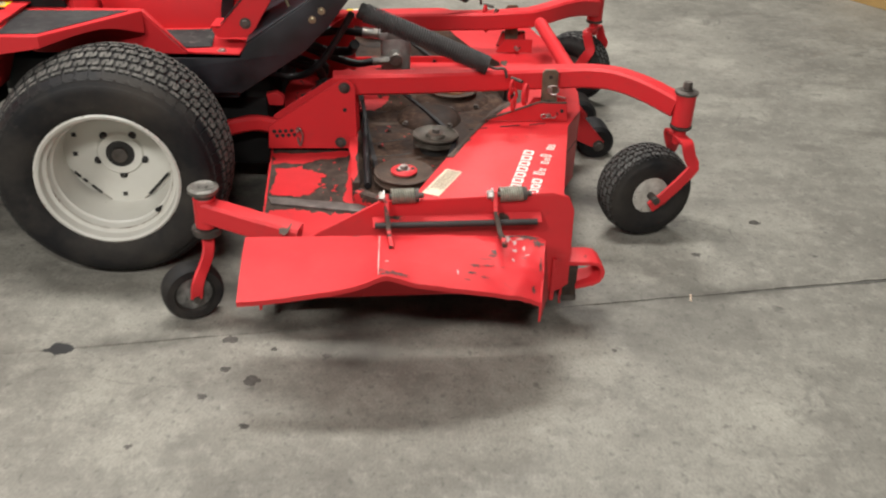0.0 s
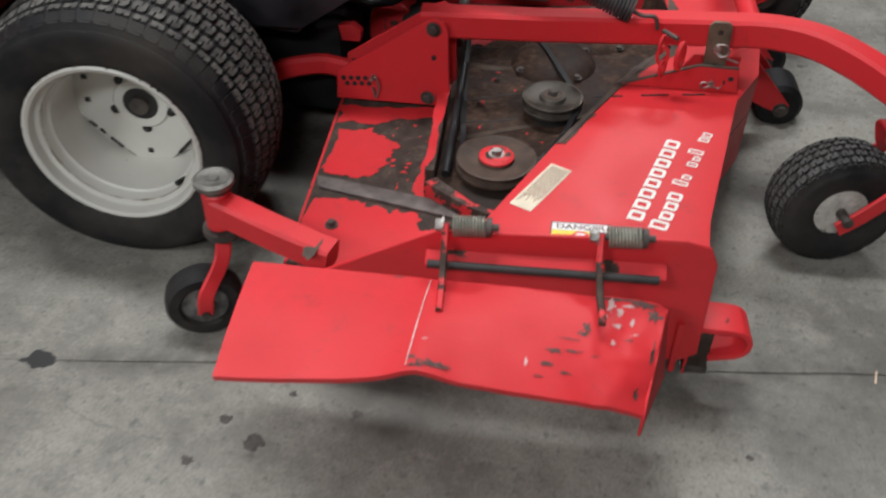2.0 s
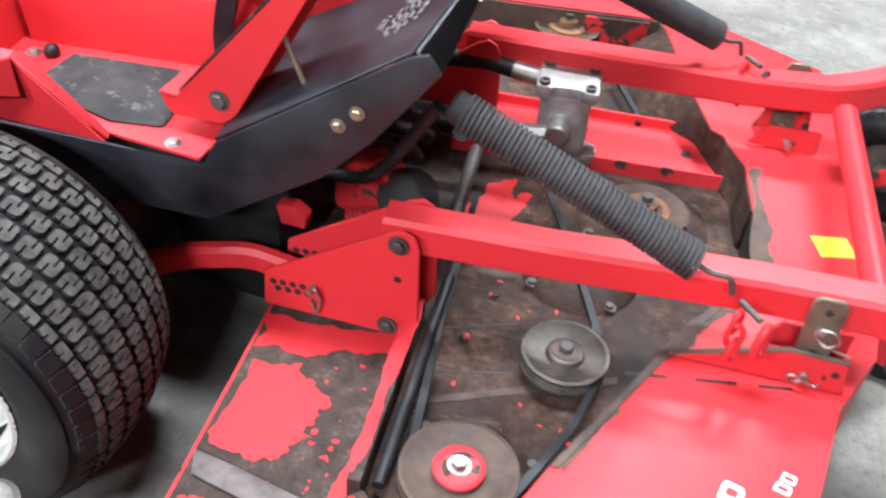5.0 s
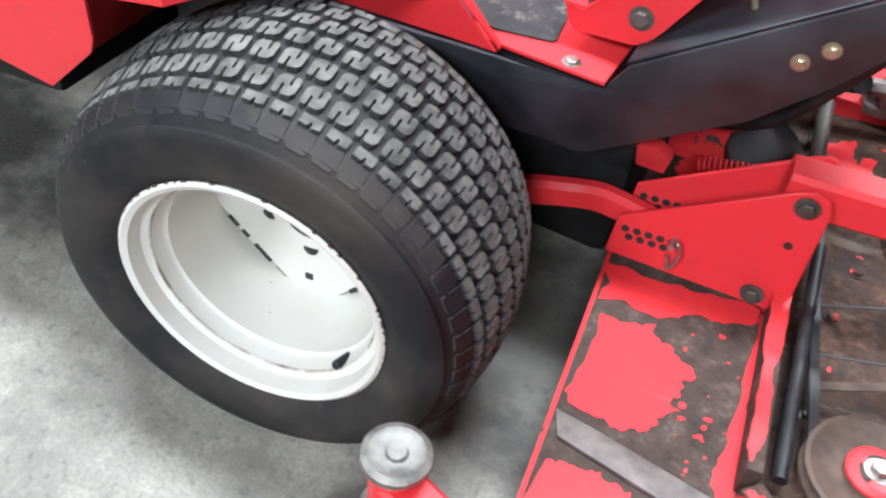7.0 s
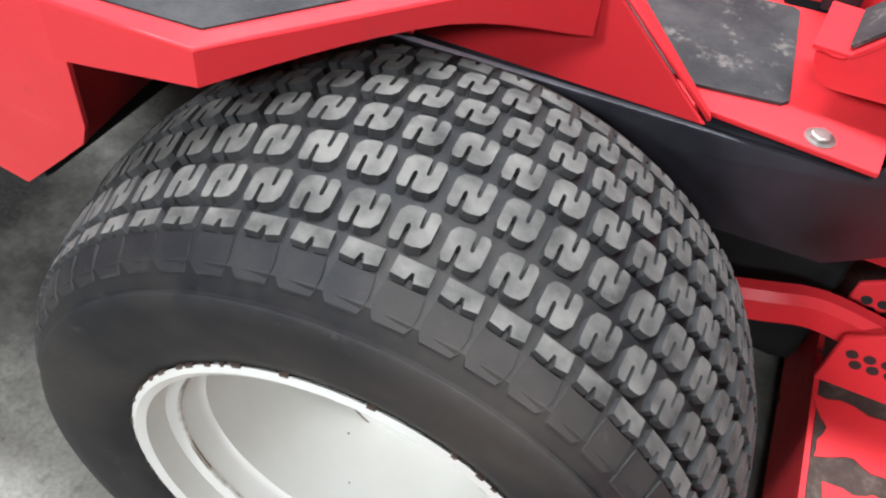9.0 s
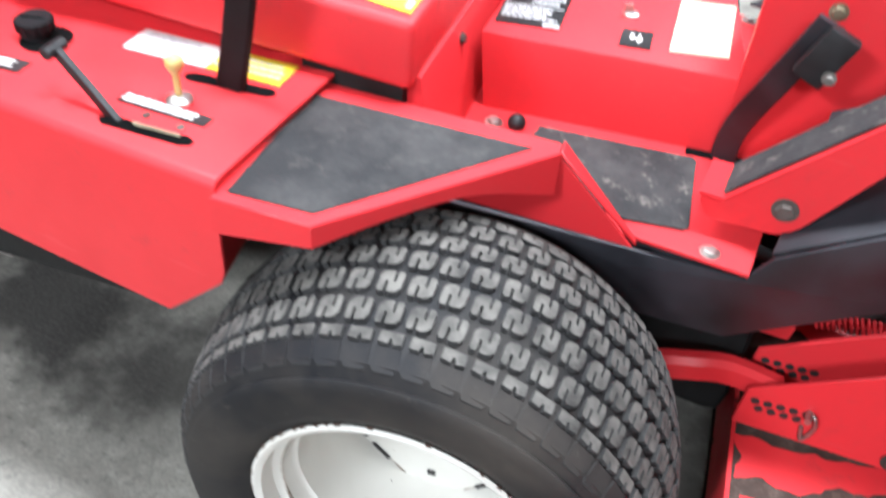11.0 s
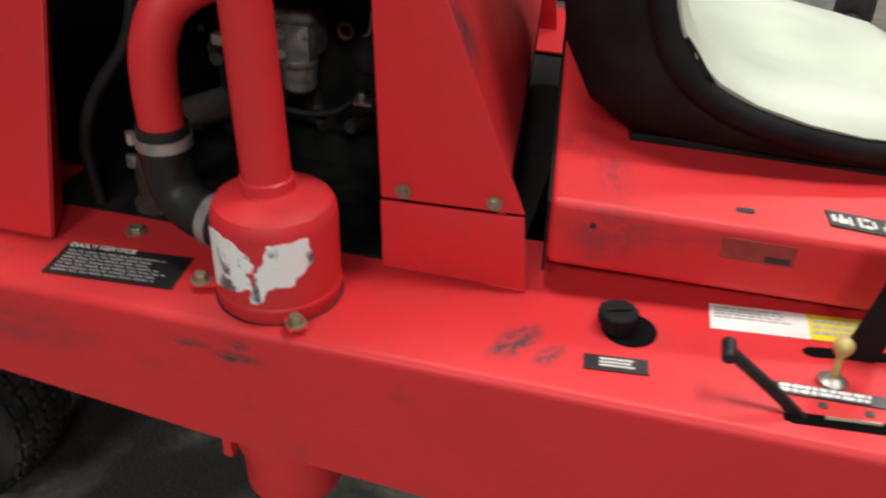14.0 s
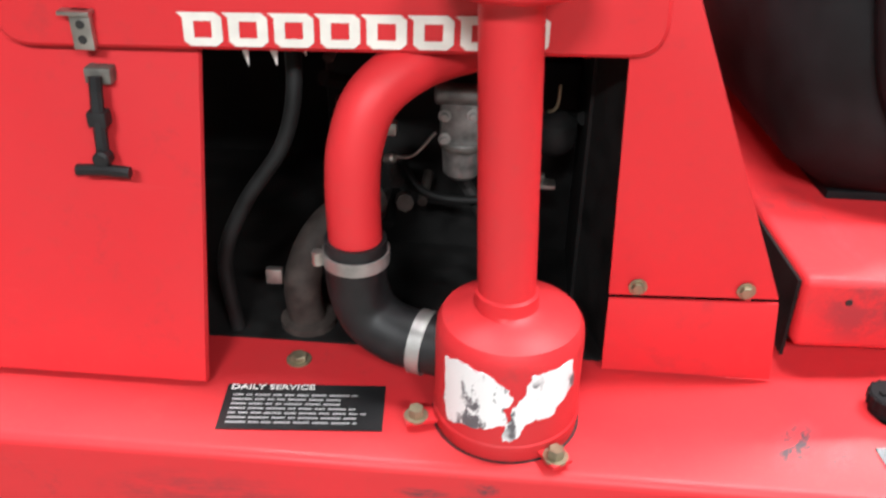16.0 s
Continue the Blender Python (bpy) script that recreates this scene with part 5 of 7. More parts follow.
cover_pts = COVER + FAR + [(-0.1, 1.425), (-0.3, 1.393)] + INFAR + IN
cover = part("tunnel_cover", lprism(cover_pts, 0.284, 0.29, None, 0.002), M_RED_B, deck, "raised red deck cover with white lettering")
inner = [(-0.02, -0.27)] + IN[::-1]

rows = [[tuple(L(u, v, z)) for u, v in inner] for z in (0.194, 0.286)]
# Wall coloured black to paint in the shade beneath the cover edge.
part("cover_wall", shell(rows, 0.004), M_BLACKDIRT, deck, "inner wall under the cover edge, its shade put into a dark colour")
# sloping sheet from the far part of the cover down to the pan
slope = [(0.395, 0.66), (0.385, 0.8), (0.342, 0.893), (0.319, 0.91), (0.27, 1.077), (0.21, 1.321)]
foot = [(0.39, 0.66), (0.378, 0.79), (0.335, 0.885), (0.29, 0.985), (0.17, 1.06), (0.1, 1.3)]
rows = [[tuple(L(u, v, 0.287)) for u, v in slope], [tuple(L(a + (c - a) * 0.5, b + (d - b) * 0.5, 0.25)) for (a, b), (c, d) in zip(slope, foot)], [tuple(L(u, v, 0.199)) for u, v in foot]]
part("pan_slope", shell(rows, 0.004), M_PAN, deck, "rusty sloping sheet of the deck", 60)
rows = [[tuple(L(u, v, z)) for u, v in ((0.21, 1.321), (0.195, 1.362), (-0.12, 1.338), (-0.3, 1.328))] for z in (0.286, 0.196)]
part("cover_wall", shell(rows, 0.004), M_RUST, deck, "rusty end wall")
part("cover_edge", lprism([(0.118, 0.012), (0.128, 0.012), (0.27, 0.27), (0.338, 0.383), (0.326, 0.388), (0.258, 0.275)], 0.2905, 0.293), M_RUST, deck)
for k, (a, b) in enumerate((((0.20, 0.20), (0.26, 0.21)), ((0.30, 0.217), (0.36, 0.226)), ((0.39, 0.23), (0.44, 0.238)))):
    part("slot", lprism([(a[0], a[1]), (b[0], b[1]), (b[0], b[1] + 0.006), (a[0], a[1] + 0.006)], 0.2902, 0.2912), M_BLACKDIRT, cover)

# paint torn back from the cover's inner edge
for i, poly in enumerate(([(0.245, 0.262), (0.262, 0.25), (0.3, 0.3), (0.325, 0.345), (0.352, 0.388), (0.392, 0.415), (0.4, 0.44), (0.383, 0.44), (0.33, 0.388)], [(0.384, 0.45), (0.41, 0.455), (0.425, 0.5), (0.412, 0.56), (0.43, 0.61), (0.42, 0.66), (0.396, 0.66)], [(0.12, 0.015), (0.133, 0.008), (0.2, 0.128), (0.19, 0.135)])):
    part("torn_edge", lprism(jag(poly, 0.008, 200 + i), 0.2902, 0.2912), M_RUST, deck, "bare rusty edge of the cover")

# raised ribs and dirt on the worn pan
part("pan_rib", prism(deck_plan([(0.408, -0.522), (0.47, -0.526), (0.66, -0.545), (0.79, -0.552), (0.78, -0.6), (0.66, -0.587), (0.426, -0.56)]), "z", 0.196, 0.203, None, 0.002), M_RIB, deck, "bare steel rib across the pan")
part("pan_rib", lprism([(-0.1, 0.13), (0.2, 0.26), (0.2, 0.275), (-0.1, 0.145)], 0.196, 0.202), M_RUST, deck)
part("inner_pan", lprism([(-0.12, -0.02), (0.11, -0.02), (0.26, 0.27), (0.38, 0.43), (0.38, 0.8), (0.3, 1.0), (0.2, 1.35), (-0.12, 1.33)], 0.1965, 0.2), M_PAN, deck, "brown rusty spindle well")

# bearing housings and seams on the worn pan
for u, v, r, hgt in ((0.115, 0.5, 0.105, 0.03), (0.0, 0.0, 0.125, 0.018), (0.212, 0.681, 0.125, 0.016), (-0.019, 1.342, 0.125, 0.018)):
    m = DM @ Matrix.Translation((u, v, 0.1995))
    hs = part("bearing_housing", lathe([(r, 0.0), (r * 0.96, hgt * 0.3), (r * 0.8, hgt * 0.75), (r * 0.5, hgt), (0.0, hgt)], 36, m), M_PAN, deck, "rusty domed bearing housing", 50)
    for i in range(4):
        a = math.pi * (0.2 + i / 2)
        part("bolt", hexbolt(m @ Vector((0.93 * r * math.cos(a), 0.93 * r * math.sin(a), hgt * 0.3)), (0, 0, 1), 0.008, 0.008), M_DARKSTEEL, hs)
for pts in ([(-0.115, 0.29), (0.03, 0.345), (0.028, 0.349), (-0.115, 0.294)], [(-0.11, 0.2), (0.04, 0.235), (0.04, 0.239), (-0.11, 0.204)], [(-0.115, 0.55), (-0.02, 0.56), (-0.02, 0.564), (-0.115, 0.554)]):
    part("pan_seam", lprism(pts, 0.1995, 0.2008), M_BLACKDIRT, deck, "dark seam in the pan")
part("pan_bolt", hexbolt(L(-0.05, 0.29, 0.2), (0, 0, 1), 0.009, 0.008), M_STRAP, deck)
part("pan_bolt", hexbolt(L(-0.02, 0.4, 0.2), (0, 0, 1), 0.008, 0.008), M_STRAP, deck)

# belt guard strip beside the right spindle
part("belt_guard", lprism([(-0.142, -0.05), (-0.122, -0.05), (-0.122, 0.31), (-0.142, 0.31)], 0.196, 0.25, None, 0.003), M_DECK, deck, "belt guard angle worn to rusty steel")
part("belt_guard", lprism([(-0.142, -0.07), (-0.118, -0.05), (-0.04, -0.125), (0.03, -0.16), (0.025, -0.175), (-0.05, -0.14)], 0.196, 0.235, None, 0.003), M_STRAP, deck)
part("guard_rod", rod(L(-0.1, -0.04, 0.235), L(-0.095, 0.36, 0.26), 0.0095, 12), M_HOSE, deck, "black belt run beside the guard")


M_PULLEY = plain("rusty_pulley_steel", (0.075, 0.045, 0.03), 0.65, 0.2, 0.55, 30, 0.5)
M_WORNCAP = red_paint("red_cap_worn_bright", 0.4, 0.5, 0.4, 21.0)
M_IDLER = plain("worn_pulley_steel", (0.11, 0.092, 0.075), 0.5, 0.5, 0.5, 30, 0.4)




def pulley(u, v, z, r, name, hub, label):
    m = DM @ Matrix.Translation((u, v, z))
    prof = [(0.0, -0.012), (r, -0.012), (r, -0.008), (r - 0.012, -0.001), (r - 0.012, 0.001), (r, 0.008), (r, 0.0125), (r - 0.006, 0.0135), (r - 0.014, 0.010), (r * 0.45, 0.006), (r * 0.4, 0.014), (0.022, 0.016), (0.0, 0.016)]
    ob = part(name, lathe(prof, 48, m), M_PULLEY if hub != "idler" else M_IDLER, deck, label, 30)
    if hub == "cap":
        part("hub_cap", lathe([(0.036, 0.012), (0.036, 0.016), (0.03, 0.02), (0.0, 0.02)], 28, m), M_RED_CHIP, ob, "red paint-worn hub cap")
        part("spindle_nut", hexbolt(L(u, v, z + 0.018), (0, 0, 1), 0.0115, 0.012), M_STEEL, ob)
        part("worn_face", lathe([(0.013, 0.0195), (0.026, 0.0195), (0.026, 0.0206), (0.013, 0.0206)], 24, m @ Matrix.Translation((0.003, -0.003, 0)), None, True), M_WORNCAP, ob, "bare steel worn through the red cap")
    elif hub == "idler":
        part("hub_ring", lathe([(0.022, 0.014), (0.022, 0.018), (0.014, 0.018), (0.014, 0.016)], 24, m, None, True), M_RUST, ob)
        part("spindle_nut", hexbolt(L(u, v, z + 0.014), (0, 0, 1), 0.012, 0.014), M_DARKSTEEL, ob)
    else:
        part("hub_cap", lathe([(0.048, 0.008), (0.046, 0.013), (0.024, 0.014), (0.022, 0.03), (0.0, 0.03)], 28, m), M_HUBRUST, ob, "rusty orange spindle hub")
        part("spindle_nut", hexbolt(L(u, v, z + 0.03), (0, 0, 1), 0.012, 0.014), M_DARKSTEEL, ob)
    part("spindle", lathe([(0.045, -0.06), (0.045, -0.012)], 24, m), M_BLACKDIRT, ob)
    return ob


pulley(0.0, 0.0, 0.245, 0.082, "spindle_pulley", "cap", "rusty spindle pulley with red hub cap")
pulley(0.112, 0.254, 0.243, 0.068, "idler_pulley", "idler", "grey steel idler pulley")
pulley(0.212, 0.681, 0.222, 0.082, "spindle_pulley", "yellow", "rusty centre spindle pulley with yellowed hub")
pulley(-0.019, 1.342, 0.235, 0.082, "spindle_pulley", "yellow", "rusty spindle pulley with pale hub")


def belt(pts):
    path = [L(u, v, z) for u, v, z in pts]
    return part("drive_belt", sweep(path, [(-0.006, -0.004), (0.006, -0.004), (0.006, 0.004), (-0.006, 0.004)], None), M_HOSE, deck, "black rubber drive belt")


belt([(-0.07, 0.005, 0.245), (-0.09, 0.3, 0.245), (-0.10, 0.62, 0.24)])
belt([(0.075, -0.02, 0.245), (0.14, 0.12, 0.243), (0.175, 0.26, 0.237), (0.15, 0.34, 0.235)])
belt([(0.16, 0.318, 0.235), (0.1, 0.5, 0.232), (0.03, 0.68, 0.23)])
belt([(0.04, 1.3, 0.236), (0.098, 1.205, 0.23), (0.172, 1.03, 0.226), (0.18, 0.985, 0.224)])
part("end_plate", lprism([(0.02, 1.33), (0.17, 1.345), (0.17, 1.352), (0.02, 1.337)], 0.2, 0.284, None, 0.002), M_STRAP, deck, "chipped red end plate")

# motor beam
beam = part("motor_beam", lprism([(-0.19, 0.81), (0.385, 0.84), (0.385, 0.997), (-0.19, 0.987)], 0.213, 0.219), M_RED_B, deck, "red channel beam carrying the drive motor")
part("flange", lprism([(-0.19, 0.806), (0.385, 0.836), (0.385, 0.841), (-0.19, 0.811)], 0.2, 0.232), M_RED_CHIP, beam)
part("flange", lprism([(-0.19, 0.985), (0.385, 0.995), (0.385, 1.001), (-0.19, 0.991)], 0.2, 0.24), M_RED_B, beam)
part("beam_hole", lathe([(0.011, 0.2192), (0.011, 0.2202), (0.0, 0.2202)], 16, DM @ Matrix.Translation((0.285, 0.91, 0))), M_BLACKDIRT, beam)
part("beam_stud", hexbolt(L(0.365, 0.965, 0.219), (0, 0, 1), 0.014, 0.012), M_DARKSTEEL, beam)


def hydraulic_motor():
    u, v = 0.026, 0.835
    mot = part("hydraulic_motor", lprism([(u - 0.06, v - 0.05), (u - 0.03, v - 0.05), (u - 0.024, v - 0.042), (u + 0.024, v - 0.042), (u + 0.03, v - 0.05), (u + 0.06, v - 0.05), (u + 0.06, v + 0.05), (u + 0.03, v + 0.05), (u + 0.024, v + 0.04), (u - 0.024, v + 0.04), (u - 0.03, v + 0.05), (u - 0.06, v + 0.05)], 0.37, 0.394, None, 0.005), M_ALU, deck, "cast grey hydraulic deck motor with bolted head")
    part("motor_body", lbox((u - 0.05, v - 0.04, 0.235), (u + 0.05, v + 0.04, 0.371), None, 0.014), M_ALU, mot)
    part("mount_flange", lprism(rounded([(u - 0.075, v - 0.03), (u + 0.075, v - 0.03), (u + 0.075, v + 0.03), (u - 0.075, v + 0.03)], 0.025), 0.219, 0.237, None, 0.003), M_ALU, mot)
    for a in (-1, 1):
        for b in (-1, 1):
            part("head_bolt", lathe([(0.011, 0), (0.011, 0.009), (0.006, 0.009), (0.006, 0.004), (0, 0.004)], 14, DM @ Matrix.Translation((u + a * 0.044, v + b * 0.036, 0.392))), M_DARKSTEEL, mot)
    for a in (-1, 1):
        part("flange_bolt", hexbolt(L(u + a * 0.06, v, 0.236), (0, 0, 1), 0.011, 0.012), M_STEEL, mot)
    part("port_fitting", rod(L(u - 0.005, v - 0.036, 0.31), L(u - 0.005, v - 0.085, 0.308), 0.024, 12, None, None, 0.003), M_STEEL, mot)
    part("port_fitting", rod(L(u - 0.01, v - 0.068, 0.308), L(u - 0.085, v - 0.078, 0.304), 0.015, 6), M_STEEL, mot)
    part("port_fitting", rod(L(u - 0.035, v + 0.02, 0.368), L(u - 0.115, v + 0.03, 0.372), 0.019, 12, None, None, 0.003), M_STEEL, mot)
    part("hydraulic_hose", tube([L(u - 0.08, v - 0.078, 0.304), L(u - 0.14, v - 0.085, 0.3), L(-0.2, 0.74, 0.33), L(-0.3, 0.6, 0.42), L(-0.35, 0.55, 0.48)], 0.013), M_HOSE, mot, "black hydraulic hose")
    part("hydraulic_hose", tube([L(u - 0.11, v + 0.03, 0.372), L(-0.16, 0.87, 0.378), L(-0.28, 0.84, 0.38), L(-0.4, 0.78, 0.4)], 0.018), M_HOSE, mot, "black hydraulic hose")
    part("hydraulic_hose", tube([L(-0.12, 0.5, 0.45), L(-0.14, 0.58, 0.40), L(-0.22, 0.6, 0.40), L(-0.3, 0.55, 0.45)], 0.015), M_HOSE, mot)


hydraulic_motor()

# hanger plates and push arms
PL = [(0.357, 0.262), (0.352, 0.19), (0.60, 0.197), (0.617, 0.225), (0.612, 0.385), (0.604, 0.405), (0.586, 0.414), (0.565, 0.405)]
for s in (0, 1):
    def at(x, y, z):
        # the same plate on the far side of the deck
        knots = (0.35, 0.58, 1.19, 1.55)
        x, y, z = x + np.interp(x, knots, (0.007, 0.006, -0.003, 0.006)), y + np.interp(x, knots, (-0.021, -0.015, 0.027, 0.025)), z + np.interp(x, knots, (0.018, 0.015, 0.004, 0.0))
        p = DM.inverted() @ Vector((x, y, z))
        return L(p.x, 2 * 0.60 - p.y, p.z) if s else Vector((x, y, z))
    hp = part("hanger_plate", plate([at(x, -0.247 + 0.02 * (x - 0.5), z) for x, z in PL], 0.007), M_RED, deck, "red hanger plate with pin holes")
    inner_hp = part("hanger_plate", plate([at(x, -0.165 + 0.02 * (x - 0.5), z) for x, z in PL], 0.007), M_RED, deck)
    for x, z in ((0.581, 0.388), (0.567, 0.217)):
        part("bolt", hexbolt(at(x, -0.2505, z), (0, -1, 0) if not s else (0, 1, 0), 0.0115, 0.009), M_DARKSTEEL, hp)
    if not s:
        for x, z in [(0.581, 0.319)] + [(0.372 + 0.017 * i, 0.245 + 0.0015 * i) for i in range(5)] + [(0.38 + 0.017 * i, 0.232 + 0.0015 * i) for i in range(4)]:
            part("pin_hole", lathe([(0.0062, 0), (0.0062, 0.0008), (0, 0.0008)], 12, frame_of(at(x, -0.247 + 0.02 * (x - 0.5) - 0.0034, z), (0, -1, 0))), M_INKBLACK, hp)
        for x, z in [(0.372 + 0.017 * i, 0.245 + 0.0015 * i) for i in range(5)] + [(0.38 + 0.017 * i, 0.232 + 0.0015 * i) for i in range(4)]:
            part("pin_hole", lathe([(0.0062, 0), (0.0062, 0.0008), (0, 0.0008)], 12, frame_of(at(x, -0.165 + 0.02 * (x - 0.5) - 0.0034, z), (0, -1, 0))), M_INKBLACK, inner_hp)
        part("stop_block", prism([(p.x, p.z) for p in (at(x, 0, z) for x, z in ((0.345, 0.292), (0.388, 0.294), (0.392, 0.318), (0.37, 0.334), (0.338, 0.328)))], "y", -0.19, -0.165, None, 0.003), M_RED_CHIP, deck, "red stop block on the hanger")
        part("hitch_pin", tube([at(0.444, -0.252, 0.258), at(0.45, -0.262, 0.26), at(0.456, -0.258, 0.235), at(0.447, -0.256, 0.205), at(0.44, -0.256, 0.23)], 0.003), M_STEEL, hp)
        part("hitch_pin", rod(at(0.442, -0.25, 0.257), at(0.442, -0.27, 0.257), 0.005), M_STEEL, hp)
    # arm of square tube with a dropped front end
    pth = [at(0.545, -0.207, 0.385), at(0.8, -0.19, 0.391), at(1.1, -0.168, 0.403), at(1.24, -0.165, 0.412), at(1.3, -0.178, 0.421), at(1.38, -0.215, 0.428), at(1.46, -0.268, 0.418), at(1.535, -0.322, 0.396)]
    part("push_arm", sweep([pth[0], pth[1], pth[2]] + smooth_path(pth[3:], 4), rect_of(0.056, 0.061, 0.007)), M_RED, deck, "red square-tube push arm")
    tab = part("arm_tab", plate([at(1.168, -0.209, 0.30), at(1.214, -0.207, 0.30), at(1.212, -0.207, 0.435), at(1.203, -0.207, 0.446), at(1.172, -0.209, 0.446), at(1.164, -0.209, 0.435)], 0.007), M_TAB, deck, "drilled olive steel height tab")
    part("tab_bolt", hexbolt(at(1.188, -0.211, 0.385), (0, -1, 0) if not s else (0, 1, 0), 0.007, 0.008), M_STEEL, tab)
    for z in (0.423, 0.345):
        part("tab_hole", lathe([(0.006, 0), (0.006, 0.001), (0, 0.001)], 12, frame_of(at(1.19, -0.2118, z), (0, -1, 0) if not s else (0, 1, 0))), M_INKBLACK, tab)
    part("ring_pin", tube([at(1.186, -0.22, 0.382), at(1.2, -0.226, 0.374), at(1.214, -0.226, 0.386), at(1.206, -0.224, 0.4), at(1.188, -0.222, 0.398), at(1.184, -0.221, 0.384), at(1.21, -0.224, 0.372), at(1.236, -0.222, 0.364)], 0.0022), M_STEEL, tab)
    x0 = 1.14 if s else 1.0
    part("tab_bracket", plate([at(x0, -0.225, 0.288), at(1.25, -0.214, 0.288), at(1.242, -0.214, 0.345), at(1.16, -0.218, 0.345)], 0.007), M_STRAP if s else M_RED_CHIP, deck, "red chipped bracket welded to the cover")
    part("tab_bracket", plate([at(1.12, -0.155, 0.29), at(1.25, -0.145, 0.29), at(1.25, -0.145, 0.338), at(1.15, -0.152, 0.338)], 0.007), M_RED_CHIP, deck)
    part("worn_edge", sweep([at(x0 + 0.004, -0.2252, 0.2905), at(1.16, -0.2182, 0.3465), at(1.242, -0.2142, 0.3465)], rect_of(0.0085, 0.004, 0.001)), M_RUST, tab, "rusty bare edge of the bracket")
    part("spring_clip", tube([at(1.192, -0.233, 0.309), at(1.176, -0.236, 0.302), at(1.168, -0.236, 0.31), at(1.178, -0.236, 0.316), at(1.205, -0.236, 0.305), at(1.212, -0.236, 0.312)], 0.002), M_STEEL, tab)
    for x, z in ((1.165, 0.318), (1.215, 0.312), (1.23, 0.322)):
        part("bracket_hole", lathe([(0.006, 0), (0.006, 0.001), (0, 0.001)], 12, frame_of(at(x, -0.2292 + 0.044 * (x - 1.0), z), (0, -1, 0) if not s else (0, 1, 0))), M_INKBLACK, tab)
    part("clevis_pin", rod(at(1.192, -0.232, 0.308), at(1.192, -0.13, 0.308), 0.007), M_STEEL, tab)
    # caster head
    c = at(1.55, -0.338, 0.0)
    head = part("caster_head", rod(c + Vector((0, 0, 0.345)), c + Vector((0, 0, 0.440)), 0.029, 24, None, None, 0.003), M_RED, deck, "red caster pivot housing")
    part("cap", lathe([(0.033, 0.440), (0.033, 0.446), (0.027, 0.450), (0.0, 0.450)], 24, Matrix.Translation(c)), M_DARKSTEEL, head)
    part("cap", lathe([(0.028, 0.335), (0.031, 0.339), (0.031, 0.345), (0.0, 0.345)], 24, Matrix.Translation(c)), M_DARKSTEEL, head)
    part("nut", hexbolt(c + Vector((0, 0, 0.448)), (0, 0, 1), 0.013, 0.026), M_DARKSTEEL, head)
    wc = at(1.469, -0.362, 0.0) if not s else c + Vector((-0.05, 0.03, 0))
    f = (c - wc)
    f.z = 0
    f = f.normalized()
    ax = Vector((f.y, -f.x, 0))
    m = frame_of(wc + Vector((0, 0, 0.148)), ax)
    base, tread = tyre_mesh(0.13, 0.112, 0.062, 0.013, 5, 28, 0.0185, 0.024, 0.007, Z_SHAPE, 44, 0.5)
    cw = part("caster_wheel", squash(base, m, 0.002), M_RUBBER, deck, "pneumatic front caster wheel with studded tyre")
    part("tread", squash(tread, m, 0.0), [M_RUBBER_T, M_RUBBER, M_RUBBER], cw, "", 30)
    part("rim", lathe([(0.066, 0.044), (0.063, 0.047), (0.053, 0.03), (0.03, 0.02), (0.022, 0.03), (0.0, 0.03)], 32, m), M_RIMOLD if not s else M_DARKSTEEL, cw, "dirty white caster rim")
    part("axle", rod(m @ Vector((0, 0, -0.07)), m @ Vector((0, 0, 0.085)), 0.011, 12), M_DARKSTEEL, cw)
    for sg in (-1, 1):
        pp = [c + Vector((0, 0, 0.312)), c + ax * sg * 0.046 + Vector((0, 0, 0.312)), c + ax * sg * 0.056 + Vector((0, 0, 0.304)), c + ax * sg * 0.058 + f * 0.012 + Vector((0, 0, 0.268)), c + ax * sg * 0.064 + f * 0.024 + Vector((0, 0, 0.245)), c + ax * sg * 0.07 + f * 0.014 + Vector((0, 0, 0.226)), wc + ax * sg * 0.07 + f * 0.03 + Vector((0, 0, 0.154)), wc + ax * sg * 0.07 - f * 0.012 + Vector((0, 0, 0.124))]
        bm = sweep(pp[:1] + smooth_path(pp[1:], 2), rect_of(0.009, 0.036, 0.002), None, f)
        part("fork_leg", bm, M_RED, cw, "red bent caster fork")
    part("fork_stem", rod(c + Vector((0, 0, 0.29)), c + Vector((0, 0, 0.34)), 0.018, 14), M_RED, cw)
part("cross_tube", rod((1.26, -0.15, 0.415), (1.205, 0.4, 0.41), 0.022, 20), M_RED, deck, "red cross tube between the arms")

# rear right gauge wheel
part("chipped_end", prism(jag(deck_plan([(0.505, -0.802), (0.522, -0.8), (0.526, -0.84), (0.52, -0.868), (0.506, -0.85), (0.512, -0.825)]), 0.006, 231), "z", 0.2842, 0.2852), M_RUST, deck, "dark chips at the arm's end")
part("pan_bolt", hexbolt(HUNG.inverted() @ Vector((0.49, -0.668, 0.187)), (0, 0, 1), 0.009, 0.012), M_DARKSTEEL, deck)
part("gauge_arm", sweep([Vector((0.304, -0.815, 0.292)), Vector((0.43, -0.845, 0.272)), Vector((0.538, -0.864, 0.254))], rect_of(0.05, 0.055, 0.006)), M_RED, deck, "red gauge wheel arm")
gh = part("gauge_head", rod((0.305, -0.811, 0.245), (0.305, -0.811, 0.325), 0.027, 20, None, None, 0.003), M_RED, deck)
part("cap", lathe([(0.034, 0.338), (0.037, 0.342), (0.037, 0.35), (0.03, 0.354), (0.024, 0.351), (0.012, 0.351), (0.01, 0.355), (0.0, 0.355)], 28, Matrix.Translation((0.305, -0.811, 0))), M_CAPSTEEL, gh, "worn steel gauge spindle cap")
